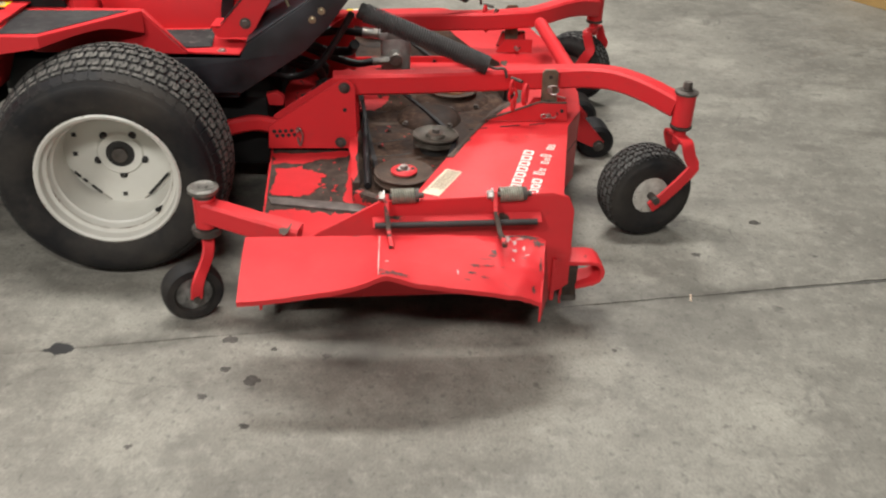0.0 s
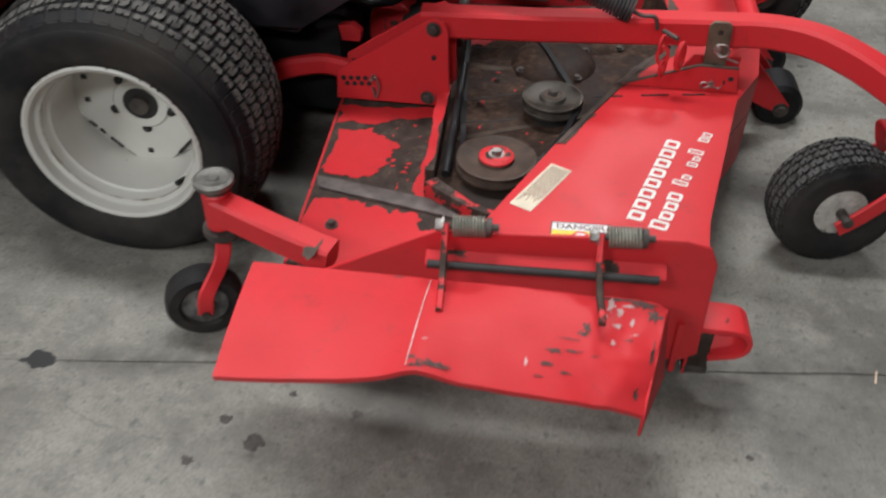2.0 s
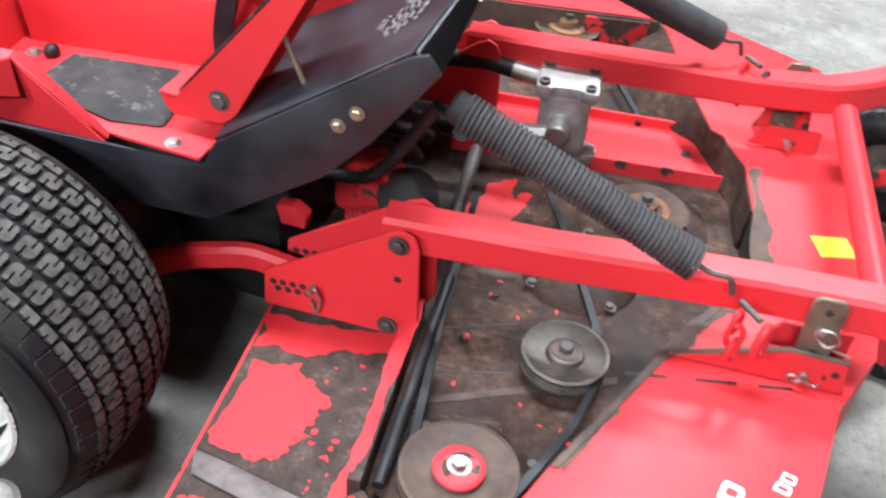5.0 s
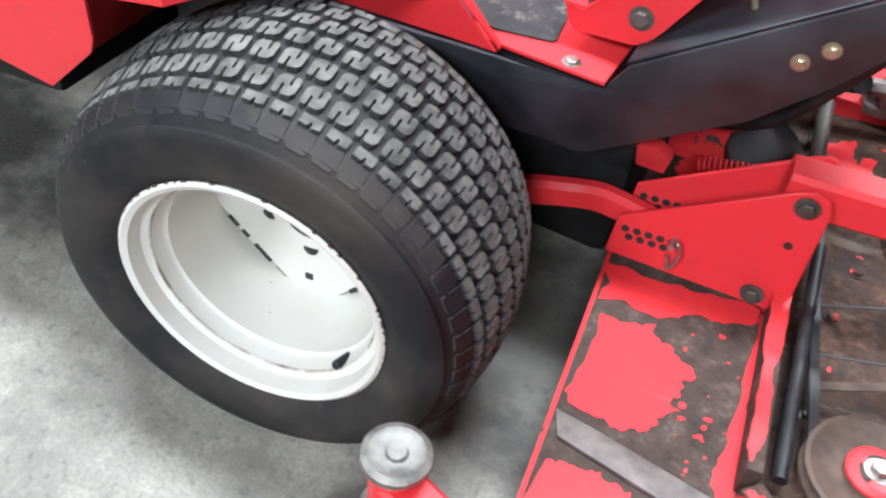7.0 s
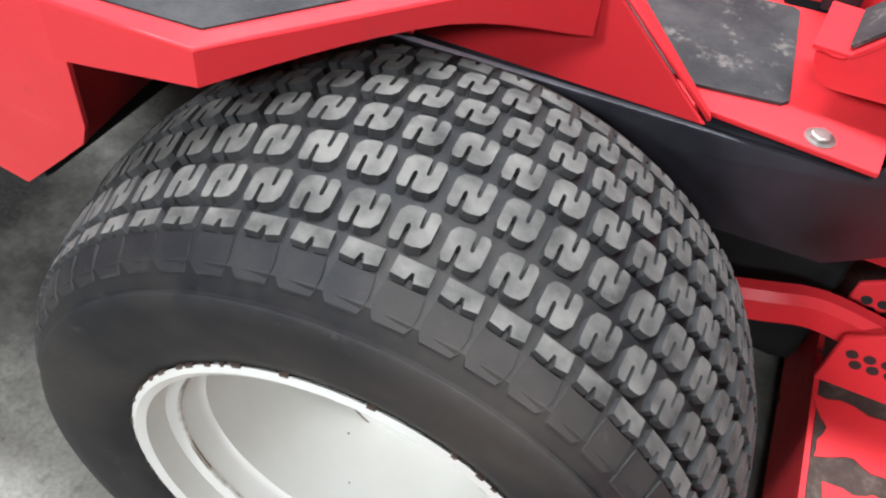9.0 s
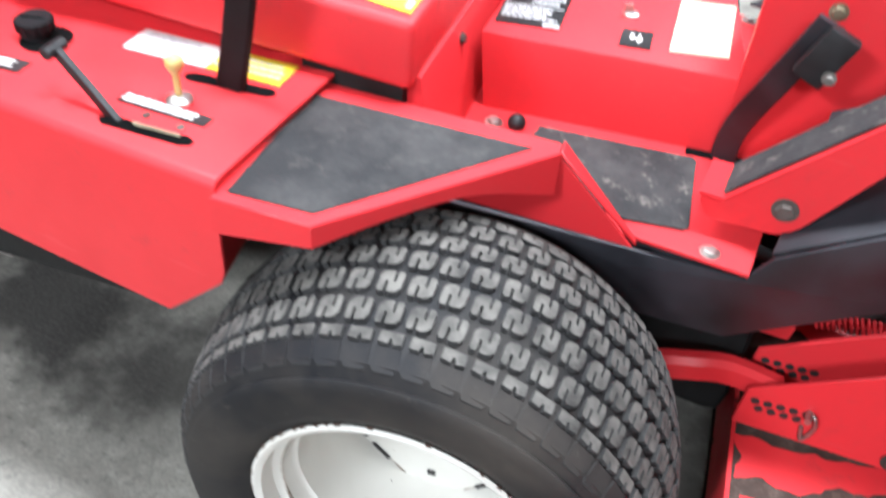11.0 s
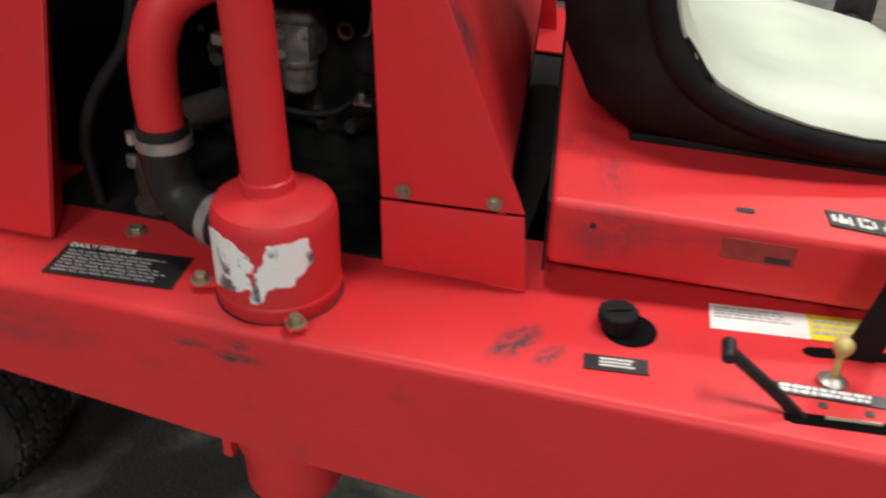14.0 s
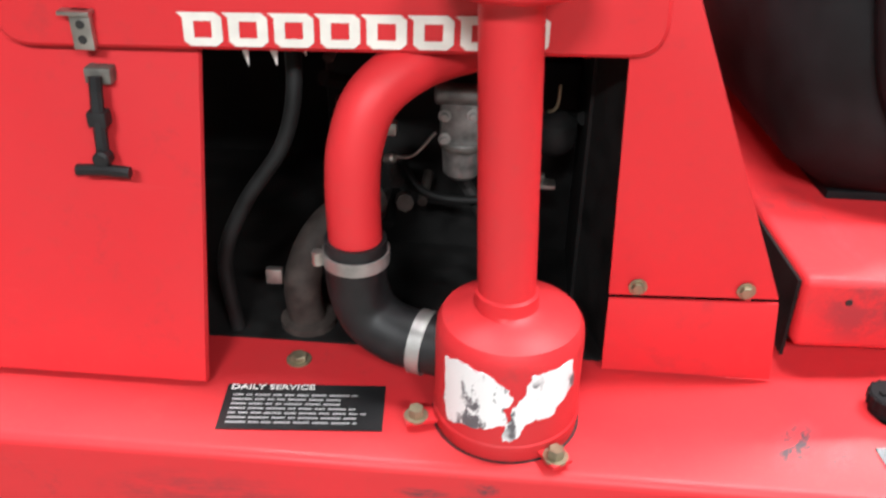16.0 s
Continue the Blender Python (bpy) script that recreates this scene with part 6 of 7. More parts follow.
part("stem", rod((0.305, -0.811, 0.32), (0.305, -0.811, 0.34), 0.024, 18), M_DARKSTEEL, gh)
part("cap", lathe([(0.034, 0.225), (0.036, 0.23), (0.036, 0.242), (0.0, 0.244)], 24, Matrix.Translation((0.305, -0.811, 0))), M_DARKSTEEL, gh)
M_GAUGERIM = plain("dirty_grey_rim", (0.15, 0.145, 0.135), 0.6, 0.0, 0.85, 38, 0.3)
gm = frame_of((0.264, -0.857, 0.087), (0.45, -0.89, 0))
gw = part("gauge_wheel", lathe([(0.045, -0.025), (0.068, -0.027), (0.0745, -0.018), (0.0757, 0.0), (0.0745, 0.018), (0.068, 0.027), (0.05, 0.027), (0.046, 0.018), (0.02, 0.014), (0.018, 0.026), (0.0, 0.026)], 40, gm), M_RUBBER, deck, "small solid black gauge wheel")
part("rim_face", lathe([(0.044, 0.0185), (0.02, 0.016), (0.018, 0.028), (0.0, 0.028)], 32, gm), M_GAUGERIM, gw, "dirty grey rim with worn white paint")
part("fork_leg", sweep(smooth_path([Vector((0.305, -0.811, 0.225)), Vector((0.307, -0.84, 0.18)), gm @ Vector((0.0, 0, 0.042)) + Vector((0.01, 0, 0.05)), gm @ Vector((0, 0, 0.042))], 4), rect_of(0.03, 0.01, 0.003), None, (0.45, -0.89, 0)), M_RED_CHIP, gw)
part("axle_bolt", rod(gm @ Vector((0, 0, 0.02)), gm @ Vector((0, 0, 0.055)), 0.009, 8), M_DARKSTEEL, gw)

# side plate with the discharge chute
SP = [(-0.372, 0.10), (-0.372, 0.205), (-0.085, 0.362), (0.325, 0.378), (0.366, 0.366), (0.382, 0.33), (0.388, 0.12), (0.36, 0.10)]
part("side_plate", plate([L(u, -0.372, z) for u, z in SP], 0.007), M_RED_B, deck, "red side plate of the deck")
U = [-0.39, -0.3, -0.2, -0.12, -0.085, -0.05, 0.05, 0.13, 0.19, 0.235, 0.262, 0.275]
VI = [-0.415, -0.42, -0.424, -0.428, -0.43, -0.43, -0.432, -0.434, -0.436, -0.438, -0.44, -0.442]
ZI = [0.3, 0.301, 0.303, 0.304, 0.304, 0.304, 0.304, 0.302, 0.299, 0.296, 0.292, 0.289]
VO_FAR = 0.011
VO = [-0.672, -0.674, -0.676, -0.678, -0.679, -0.677, -0.668, -0.66, -0.652, -0.645, -0.64, -0.637]
ZO = [0.286, 0.295, 0.309, 0.326, 0.335, 0.33, 0.305, 0.287, 0.272, 0.26, 0.246, 0.238]
rows = []
UU = [U[0] + (U[-1] - U[0]) * i / 56 for i in range(57)]
VI, ZI, VO, ZO = [list(np.interp(UU, U, q)) for q in (VI, ZI, VO, ZO)]
for k in range(23):
    t = k / 22
    row = []
    for u, vi, zi, vo, zo in zip(UU, VI, ZI, VO, ZO):
        crease = 0.012 * math.exp(-((u + 0.085) / 0.04) ** 2) * t * t
        beaten = max(0.0, min(1.0, (u - 0.12) / 0.12))
        dent = beaten * 0.010 * noise.noise((u * 16, t * 3.5, 1.7)) + 0.0011 * noise.noise((u * 22, t * 5, 4.2)) + 0.0055 * beaten * noise.noise((u * 45, t * 11, 2.2))
        row.append(tuple(L(u + beaten * (0.026 - 0.042 * t), vi + (vo + VO_FAR - vi) * t, zi + (zo - zi) * t + 0.008 * math.sin(math.pi * t) + crease + dent)))
    rows.append(row)
low = [tuple(Vector(p) + Vector((0, 0.004, -0.014))) for p in rows[-1]]
part("chute_flap", shell(rows + [low], 0.004), M_FLAP, deck, "dented red discharge chute flap", 60)
FLAP = [[Vector(p) for p in r] for r in rows]


def on_flap(u, t):
    """A point of the flap: u along it from 0 to 1, t down it from 0 to 1."""
    a, b = min(u * 56, 55.999), min(t * 22, 21.999)
    i, k = int(a), int(b)
    p = FLAP[k][i].lerp(FLAP[k][i + 1], a - i).lerp(FLAP[k + 1][i].lerp(FLAP[k + 1][i + 1], a - i), b - k)
    return p + Vector((0, 0, 0.0012))


rnd = random.Random(31)
M_SCRAPE = plain("scraped_bare_steel", (0.11, 0.062, 0.055), 0.6, 0.2, 0.6, 90)
M_PALE = plain("pale_scratch_and_glint", (0.6, 0.42, 0.4), 0.6, 0, 0.4, 90)
# Pale marks at the beaten end paint in the dents' glints; others are scrapes.
for u, t, w, h, pale in ((0.95, 0.06, 0.05, 0.07, 0), (0.89, 0.03, 0.07, 0.025, 0), (0.975, 0.15, 0.022, 0.08, 0), (0.835, 0.36, 0.016, 0.05, 0), (0.81, 0.6, 0.03, 0.018, 0), (0.5, 0.92, 0.05, 0.05, 0), (0.46, 0.95, 0.03, 0.03, 0), (0.45, 0.88, 0.012, 0.03, 0), (0.76, 0.62, 0.028, 0.03, 0), (0.75, 0.74, 0.025, 0.024, 0), (0.79, 0.79, 0.022, 0.02, 0), (0.73, 0.85, 0.016, 0.012, 0), (0.88, 0.1, 0.012, 0.09, 1), (0.9, 0.16, 0.01, 0.06, 1), (0.83, 0.42, 0.02, 0.03, 0), (0.8, 0.49, 0.03, 0.012, 0), (0.93, 0.42, 0.014, 0.012, 0), (0.99, 0.5, 0.006, 0.16, 0), (0.97, 0.86, 0.012, 0.06, 0),
                         (0.38, 0.02, 0.03, 0.008, 0), (0.47, 0.7, 0.01, 0.012, 1), (0.86, 0.62, 0.012, 0.008, 0), (0.7, 0.75, 0.006, 0.05, 1), (0.9, 0.3, 0.014, 0.03, 1), (0.93, 0.24, 0.008, 0.05, 1), (0.87, 0.22, 0.012, 0.02, 1), (0.895, 0.46, 0.008, 0.04, 1), (0.94, 0.36, 0.012, 0.012, 1), (0.915, 0.1, 0.016, 0.018, 1)):
    k = 26
    ring = []
    for i in range(k):
        a, r = 2 * math.pi * i / k, rnd.uniform(0.25, 1.0)
        ring.append(on_flap(max(0.0, min(1.0, u + w * r * math.cos(a))), max(0.0, min(1.0, t + h * r * math.sin(a)))))
    bm = bmesh.new()
    mid = bm.verts.new(on_flap(u, t))
    vs = [bm.verts.new(p) for p in ring]
    for i in range(k):
        bm.faces.new((mid, vs[i], vs[(i + 1) % k]))
    part("scrape_and_glint", bm, M_PALE if pale else M_SCRAPE, deck)
# pale scratched line along the crease
bm = bmesh.new()
line = [[bm.verts.new(on_flap(0.458 - 0.02 * t + e * (0.0012 + 0.0012 * abs(noise.noise((t * 9, 0.4, 0)))), t)) for e in (-1, 1)] for t in [0.02 + 0.03 * i for i in range(32)]]
for (a, b), (c, d) in zip(line, line[1:]):
    bm.faces.new((a, b, d, c))
part("crease_scratch", bm, M_PALE, deck, "pale scratched line along the flap's crease")
fr = [r[-1] for r in rows]
part("chute_end", plate([fr[0], fr[11], fr[22], tuple(Vector(fr[22]) + Vector((0.0, 0.004, -0.055))), tuple(Vector(fr[11]) + Vector((0.01, 0, -0.1))), tuple(Vector(fr[0]) + Vector((0.02, 0, -0.16)))], 0.005), M_RED_CHIP, deck)
part("hinge_rod", rod(L(-0.095, -0.408, 0.318), L(0.285, -0.412, 0.322), 0.0075, 12), M_BLACKDIRT, deck, "black hinge rod of the chute")
part("hinge_leaf", plate([L(-0.1, -0.378, 0.325), L(0.3, -0.378, 0.33), L(0.3, -0.402, 0.312), L(-0.1, -0.402, 0.308)], 0.005), M_RED_CHIP, deck)
for u in (-0.075, 0.178):
    sp = part("chute_spring", coil(L(u + 0.02, -0.375, 0.376), L(u + 0.074, -0.375, 0.378), 0.0155, 0.0032, 10), M_COIL, deck, "wound steel chute spring")
    part("spring_core", rod(L(u, -0.375, 0.376), L(u + 0.095, -0.375, 0.378), 0.0065), M_DARKSTEEL, sp)
    part("spring_end", rod(L(u + 0.074, -0.375, 0.378), L(u + 0.083, -0.375, 0.378), 0.0165, 16), M_DARKSTEEL, sp)
    part("bolt", hexbolt(L(u + 0.004, -0.375, 0.376), Vector(L(-1, 0, 0) - L(0, 0, 0)), 0.011, 0.014), M_STEEL, sp)
    part("chute_strap", sweep([L(u + 0.008, -0.377, 0.384), L(u + 0.008, -0.405, 0.345), L(u + 0.01, -0.46, 0.325), L(u + 0.012, -0.525, 0.326)], rect_of(0.011, 0.011, 0.002), None, (1, 0, 0)), M_STRAP, deck, "worn steel strap holding the flap")

# skid bracket at the front corner
skid = part("skid_block", lbox((0.375, -0.37, 0.075), (0.412, -0.315, 0.172), None, 0.006), M_DECK, deck, "chipped red skid bracket")
bow = [0.15 * k * math.pi for k in range(7)]
nose = [(0.378, 0.187), (0.43, 0.185)] + [(0.444 + 0.036 * math.sin(a), 0.148 + 0.036 * math.cos(a)) for a in bow] + [(0.408, 0.104), (0.408, 0.117)]
nose += [(0.444 + 0.025 * math.sin(a), 0.148 + 0.025 * math.cos(a)) for a in bow[::-1]] + [(0.378, 0.175)]
part("skid_loop", join(None, prism(nose, "y", -0.377, -0.305, None, 0.003), DM), M_RED_CHIP, skid, "bent red skid strap")
part("skid_pad", lbox((0.373, -0.372, 0.066), (0.414, -0.313, 0.084), None, 0.003), M_DARKSTEEL, skid)
part("side_post", lbox((0.34, -0.388, 0.08), (0.352, -0.375, 0.2), None, 0.004), M_RED_CHIP, deck)

# anti-scalp roller ahead of the deck
for v in (0.58, 2 * DV - 0.58):
    part("roller_bracket", plate([L(0.59, v, 0.24), L(0.595, v, 0.1), L(0.72, v, 0.045), L(0.735, v, 0.075)], 0.008), M_RED, deck, "red bracket of the anti-scalp roller")
    part("roller_bracket", plate([L(0.59, v + 0.13, 0.24), L(0.595, v + 0.13, 0.1), L(0.72, v + 0.13, 0.045), L(0.735, v + 0.13, 0.075)], 0.008), M_RED, deck)
    part("roller", rod(L(0.715, v + 0.006, 0.062), L(0.715, v + 0.124, 0.062), 0.06, 28, None, None, 0.012), M_RUBBER, deck, "black anti-scalp roller")
    part("roller_bolt", hexbolt(L(0.715, v - 0.004, 0.062), Vector(L(0, -1, 0) - L(0, 0, 0)), 0.014, 0.012), M_DARKSTEEL, deck)

# lift springs with chains
for s in (0, 1):
    a = Vector((0.642, -0.175, 0.596)) if not s else Vector((0.63, 0.29, 0.66))
    b = Vector((1.0, -0.196, 0.46)) if not s else Vector((0.948, 0.433, 0.492))
    d = (b - a).normalized()
    sp = part("lift_spring", coil(a, b, 0.0257, 0.0033, 50, None, 5, 12), M_SPRING, deck, "black wound lift spring with red core")
    part("spring_core", rod(a + d * 0.01, b - d * 0.01, 0.02, 14), M_SPRINGCORE if not s else M_RED_B, sp)
    part("spring_plug", rod(a - d * 0.02, a + d * 0.012, 0.024, 16, None, None, 0.004), M_BLACKDIRT, sp)
    part("spring_hook", tube([b - d * 0.02, b + d * 0.02, b + d * 0.05 + Vector((0, 0, 0.01)), b + d * 0.06 + Vector((0, 0, -0.012))], 0.0045), M_DARKSTEEL, sp)
    lk = b + d * 0.075 + Vector((0, -0.035, -0.02))
    for i in range(3):
        p = lk + Vector((0.004 * i, -0.003, -0.026 * i))
        ring_pts = [p + Vector((0.011 * math.cos(t) * (1 if i % 2 else 0.5), 0.011 * math.cos(t) * (0.3 if i % 2 else 0.9), 0.02 * math.sin(t))) for t in [2 * math.pi * k / 12 for k in range(13)]]
        part("chain_link", sweep(ring_pts, ring_of(0.0042, 6), None, (0.3, 1, 0.1)), M_RED_CHIP, sp)
    rc = lk + Vector((0.04, -0.004, -0.022))
    oval = [rc + Vector((0.006 * math.cos(t), 0.011 * math.cos(t), 0.028 * math.sin(t))) for t in [2 * math.pi * k / 16 for k in range(17)]]
    part("chain_ring", sweep(oval, ring_of(0.0065, 8), None, (0.9, -0.5, 0.1)), M_STRAP if s else M_RED_B, sp, "thick red ring on the chain")
    part("hook_pin", rod(b + d * 0.08 + Vector((-0.006, -0.014, 0.0)), b + d * 0.08 + Vector((0.024, -0.044, 0.0)), 0.005), M_DARKSTEEL, sp)

# lift link behind the hanger plate
part("lift_link", sweep(smooth_path([HUNG.inverted() @ Vector(p) for p in ((0.09, -0.238, 0.17), (0.165, -0.236, 0.222), (0.22, -0.234, 0.251), (0.28, -0.224, 0.268), (0.33, -0.206, 0.268), (0.4, -0.192, 0.25))], 5), rect_of(0.03, 0.045, 0.008)), M_RED, deck, "red curved lift link")

# ---- worn paint left on the deck pan ----


PAINT = [
    [(0.366, -0.284), (0.48, -0.268), (0.6, -0.254), (0.594, -0.285), (0.53, -0.31), (0.46, -0.348), (0.384, -0.36)],
    [(0.397, -0.384), (0.472, -0.362), (0.5, -0.385), (0.548, -0.42), (0.536, -0.455), (0.547, -0.485), (0.522, -0.512), (0.498, -0.542), (0.45, -0.55), (0.404, -0.532)],
    deck_plan([(0.428, -0.594), (0.471, -0.584), (0.514, -0.579), (0.541, -0.597), (0.589, -0.606), (0.604, -0.592), (0.656, -0.608), (0.672, -0.638), (0.716, -0.634), (0.72, -0.66), (0.60, -0.785), (0.549, -0.80), (0.435, -0.77)]),
    [(0.575, 0.09), (0.6, 0.055), (0.65, 0.06), (0.675, 0.12), (0.69, 0.2), (0.66, 0.17), (0.645, 0.24), (0.6, 0.2)],
    [(0.39, -0.02), (0.45, -0.05), (0.56, -0.06), (0.57, -0.04), (0.47, 0.0), (0.4, 0.02)],
    [(0.8, 0.1), (0.84, 0.08), (0.87, 0.12), (0.83, 0.15)],
]
for i, poly in enumerate(PAINT):
    z = 0.1966 if i < 3 else 0.2006
    part("paint_patch", prism(jag(poly, 0.014, i + 3), "z", z - 0.0002, z + 0.0006), M_RED_B, deck, "remaining red paint")
GS = [(-0.158, -0.1), (-0.14, -0.06), (-0.138, 0.05), (-0.137, 0.18), (-0.138, 0.3), (-0.15, 0.3), (-0.152, 0.15), (-0.16, 0.03), (-0.168, -0.05)]
part("paint_patch", join(None, prism(jag(GS, 0.009, 91), "z", 0.1964, 0.1972), DM), M_RED_B, deck, "ragged strip of red paint")
GT = [(-0.145, 0.31), (-0.123, 0.31), (-0.122, 0.16), (-0.13, 0.1), (-0.126, 0.02), (-0.138, -0.04), (-0.144, 0.0), (-0.142, 0.12), (-0.145, 0.2)]
part("paint_patch", join(None, prism(jag(GT, 0.005, 92), "z", 0.25, 0.2507), DM), M_RED_B, deck, "ragged strip of red paint")
rnd = random.Random(11)
bm = None
for i in range(60):
    if i < 26:
        x, y, z = rnd.gauss(0.56, 0.03), rnd.uniform(-0.6, -0.33), 0.1962
    else:
        x, y, z = rnd.uniform(0.66, 0.98), rnd.choice([rnd.gauss(-0.05, 0.06), rnd.gauss(-0.38, 0.04), rnd.gauss(0.2, 0.05)]), 0.2002
    r = 0.0012 + 0.0045 * rnd.random() ** 2.5
    st = rnd.uniform(0.5, 1.6)
    q = jag([(x + r * st * math.cos(t), y + r / st * math.sin(t)) for t in (0, 1, 2, 3, 4, 5.2)], r * 0.5, i, 1)
    bm = prism(q, "z", z, z + 0.0007, bm)
tagged(part("paint_flecks", bm, M_RED_B, deck, "flecks of red paint"), kind="stuff")
# rusty bare fringe along the cover's broken inner edge
FR = [(0.33, 0.385), (0.385, 0.43), (0.395, 0.66), (0.395, 0.8), (0.415, 0.8), (0.413, 0.62), (0.412, 0.5), (0.408, 0.42), (0.35, 0.375)]
part("bare_edge", join(None, prism(jag(FR, 0.012, 21), "z", 0.2902, 0.291), DM), M_RUST, deck, "bare rusty edge of the cover")

# ---- deck labels ----
dx, dy = Vector((0.042, -0.016, 0)), Vector((-0.06, -0.143, 0))
decal((0.886, -0.543, 0.2908), dx, dy, M_LABELPAPER, deck, "warning_label", [(a, b, c, d) for c, d, a, b in [(r[0], r[1], r[2], r[3]) for r in text_rows(13, 0.04, 0.96, 0.12, 0.95, 3)]], M_PRINTBROWN, "white paper warning label")
dl = decal((0.908, -0.7215, 0.2908), (0.106, 0.0122, 0), (0.0042, -0.048, 0), M_BLACKLAB, deck, "danger_label", label="black-edged white and yellow danger label")
part("danger_strip", plate([Vector((0.911, -0.7245, 0.2918)), Vector((1.0115, -0.713, 0.2918)), Vector((1.0125, -0.7325, 0.2918)), Vector((0.912, -0.744, 0.2918))], 0.0006, None, 0), M_WHITELAB, dl)
part("caution_strip", plate([Vector((0.912, -0.745, 0.2918)), Vector((1.0125, -0.7335, 0.2918)), Vector((1.0145, -0.757, 0.2918)), Vector((0.914, -0.7685, 0.2918))], 0.0006, None, 0), M_YELLOW, dl)
words("DANGER", 0.018, Matrix.Translation((0.9618, -0.7295, 0.2923)) @ pose(0, 0, 0, 0, 0, 6.6), M_MAROON, dl, "danger_word", 0.0003, 0, 1.2)
part("warning_disc", lathe([(0.016, 0), (0.016, 0.0008), (0.0, 0.0008)], 20, Matrix.Translation((0.965, -0.757, 0.2914))), M_WHITELAB, dl)
part("warning_ring", lathe([(0.0125, 0), (0.0165, 0), (0.0165, 0.0014), (0.0125, 0.0014)], 20, Matrix.Translation((0.965, -0.757, 0.2914)), None, True), M_RED, dl)


def mark_bars(p0, p1, height, heights, n, mat, parent, name, up, gap=0.2, worn=(), stroke=0.27):
    """A maker's mark as a row of plain open blocks between two points."""
    p0, p1, up = Vector(p0), Vector(p1), Vector(up).normalized()
    for i in range(n):
        if i in worn:
            continue
        a = p0.lerp(p1, (i + gap / 2) / n)
        b = p0.lerp(p1, (i + 1 - gap / 2) / n)
        h = up * height * heights[i % len(heights)]
        d = (b - a) * min(0.4, stroke)
        e = h.normalized() * min(h.length * 0.34, d.length * 0.8)
        cut = d * 0.6
        nose = e * 0.6
        outer = [a + cut, b - cut, b + nose, b + h - nose, b + h - cut, a + h - cut * 0.9, a + h - nose, a + nose]
        inner = [a + d + e, b - d + e, b - d + e * 1.1, b - d + h - e * 1.1, b - d + h - e, a + d + h - e, a + d + h - e * 1.1, a + d + e * 1.1]
        nrm = (b - a).cross(h).normalized() * 0.0008
        bm = bmesh.new()
        vo, vi, to, ti = [[bm.verts.new(p + q) for p in ring] for ring, q in ((outer, nrm * 0), (inner, nrm * 0), (outer, nrm), (inner, nrm))]
        for k in range(8):
            j = (k + 1) % 8
            bm.faces.new((to[k], to[j], ti[j], ti[k]))
            bm.faces.new((vo[k], vo[j], to[j], to[k]))
            bm.faces.new((ti[k], ti[j], vi[j], vi[k]))
        part(name, bm, mat, parent)


mark_bars((1.068, -0.69, 0.2908), (1.134, -0.407, 0.2908), 0.029, (1.0, 1.0, 1.0), 8, M_LETTER, cover, "maker_mark", (-1, 0.2, 0))
mark_bars((1.112, -0.707, 0.2908), (1.142, -0.585, 0.2908), 0.033, (1.0, 0.72, 0.72, 0.8), 4, M_LETTER, cover, "maker_mark", (-1, 0.2, 0))
mark_bars((1.146, -0.565, 0.2908), (1.18, -0.43, 0.2908), 0.03, (1.0, 0.6, 0.3, 0.7, 0.5, 1.0), 6, M_LETTER, cover, "maker_mark", (-1, 0.2, 0), 0.35, (2,))
mark_bars((1.186, -0.402, 0.2908), (1.197, -0.364, 0.2908), 0.021, (1.0, 0.9), 2, M_LETTER, cover, "maker_mark", (-1, 0.2, 0))
decal((1.19, 0.17, 0.2908), (0.02, -0.05, 0), (0.06, 0.02, 0), M_YELLOW, deck, "caution_label", text_rows(3, 0.1, 0.9, 0.1, 0.5, 5), M_INKBLACK, "yellow caution label")
decal((0.475, 0.898, 0.2908), (0.085, 0.028, 0), (0.005, -0.042, 0), M_YELLOW, deck, "caution_label", [(0.3, 0.7, 0.2, 0.8)], M_WHITELAB, "yellow caution label")

# ---- tractor controls and labels ----
ZP = 0.6455


def slot(a, b, w, parent):
    a, b = Vector(a), Vector(b)
    d = (b - a).normalized()
    n = Vector((-d.y, d.x, 0)) * w / 2
    pts = [a + n + d * w / 2, a + n * 0.4, a - n * 0.4, a - n + d * w / 2, b - n - d * w / 2, b - n * 0.4, b + n * 0.4, b + n - d * w / 2]
    part("lever_slot", prism([(p.x, p.y) for p in pts], "z", a.z - 0.001, a.z + 0.0006), M_VOID, parent, "black slot")


part("filler_opening", lathe([(0.031, 0), (0.031, 0.0008), (0.0, 0.0008)], 32, Matrix.Translation((-0.548, -0.456, ZP))), M_VOID, PONTOON)
CAP_M = Matrix.Translation((-0.563, -0.455, ZP)) @ Matrix.Diagonal((0.9, 0.9, 0.74, 1.0))
cap = part("filler_cap", lathe([(0.02, 0.0), (0.02, 0.012), (0.0235, 0.013), (0.0245, 0.015), (0.0245, 0.03), (0.0225, 0.033), (0.0, 0.034)], 32, CAP_M), M_VINYL, mower, "black ribbed fuel filler cap")
for i in range(14):
    a = 2 * math.pi * i / 14
    part("cap_rib", box((0.0235, -0.002, 0.015), (0.0255, 0.002, 0.031), None, 0, CAP_M @ pose(0, 0, 0, 0, 0, math.degrees(a))), M_VINYL, cap)
part("cap_grip", box((-0.016, -0.004, 0.033), (0.016, 0.004, 0.038), None, 0.002, CAP_M @ pose(0, 0, 0, 0, 0, 20)), M_VINYL, cap)
decal((-0.592, -0.513, ZP + 0.0006), (0.068, 0.008, 0), (0.003, -0.025, 0), M_BLACKLAB, PONTOON, "fuel_label", text_rows(3, 0.25, 0.8, 0.2, 0.85, 8), M_WHITELAB, "black fuel label")
slot((-0.385, -0.552, ZP), (-0.272, -0.541, ZP), 0.017, PONTOON)
slot((-0.36, -0.437, ZP), (-0.249, -0.418, ZP), 0.017, PONTOON)
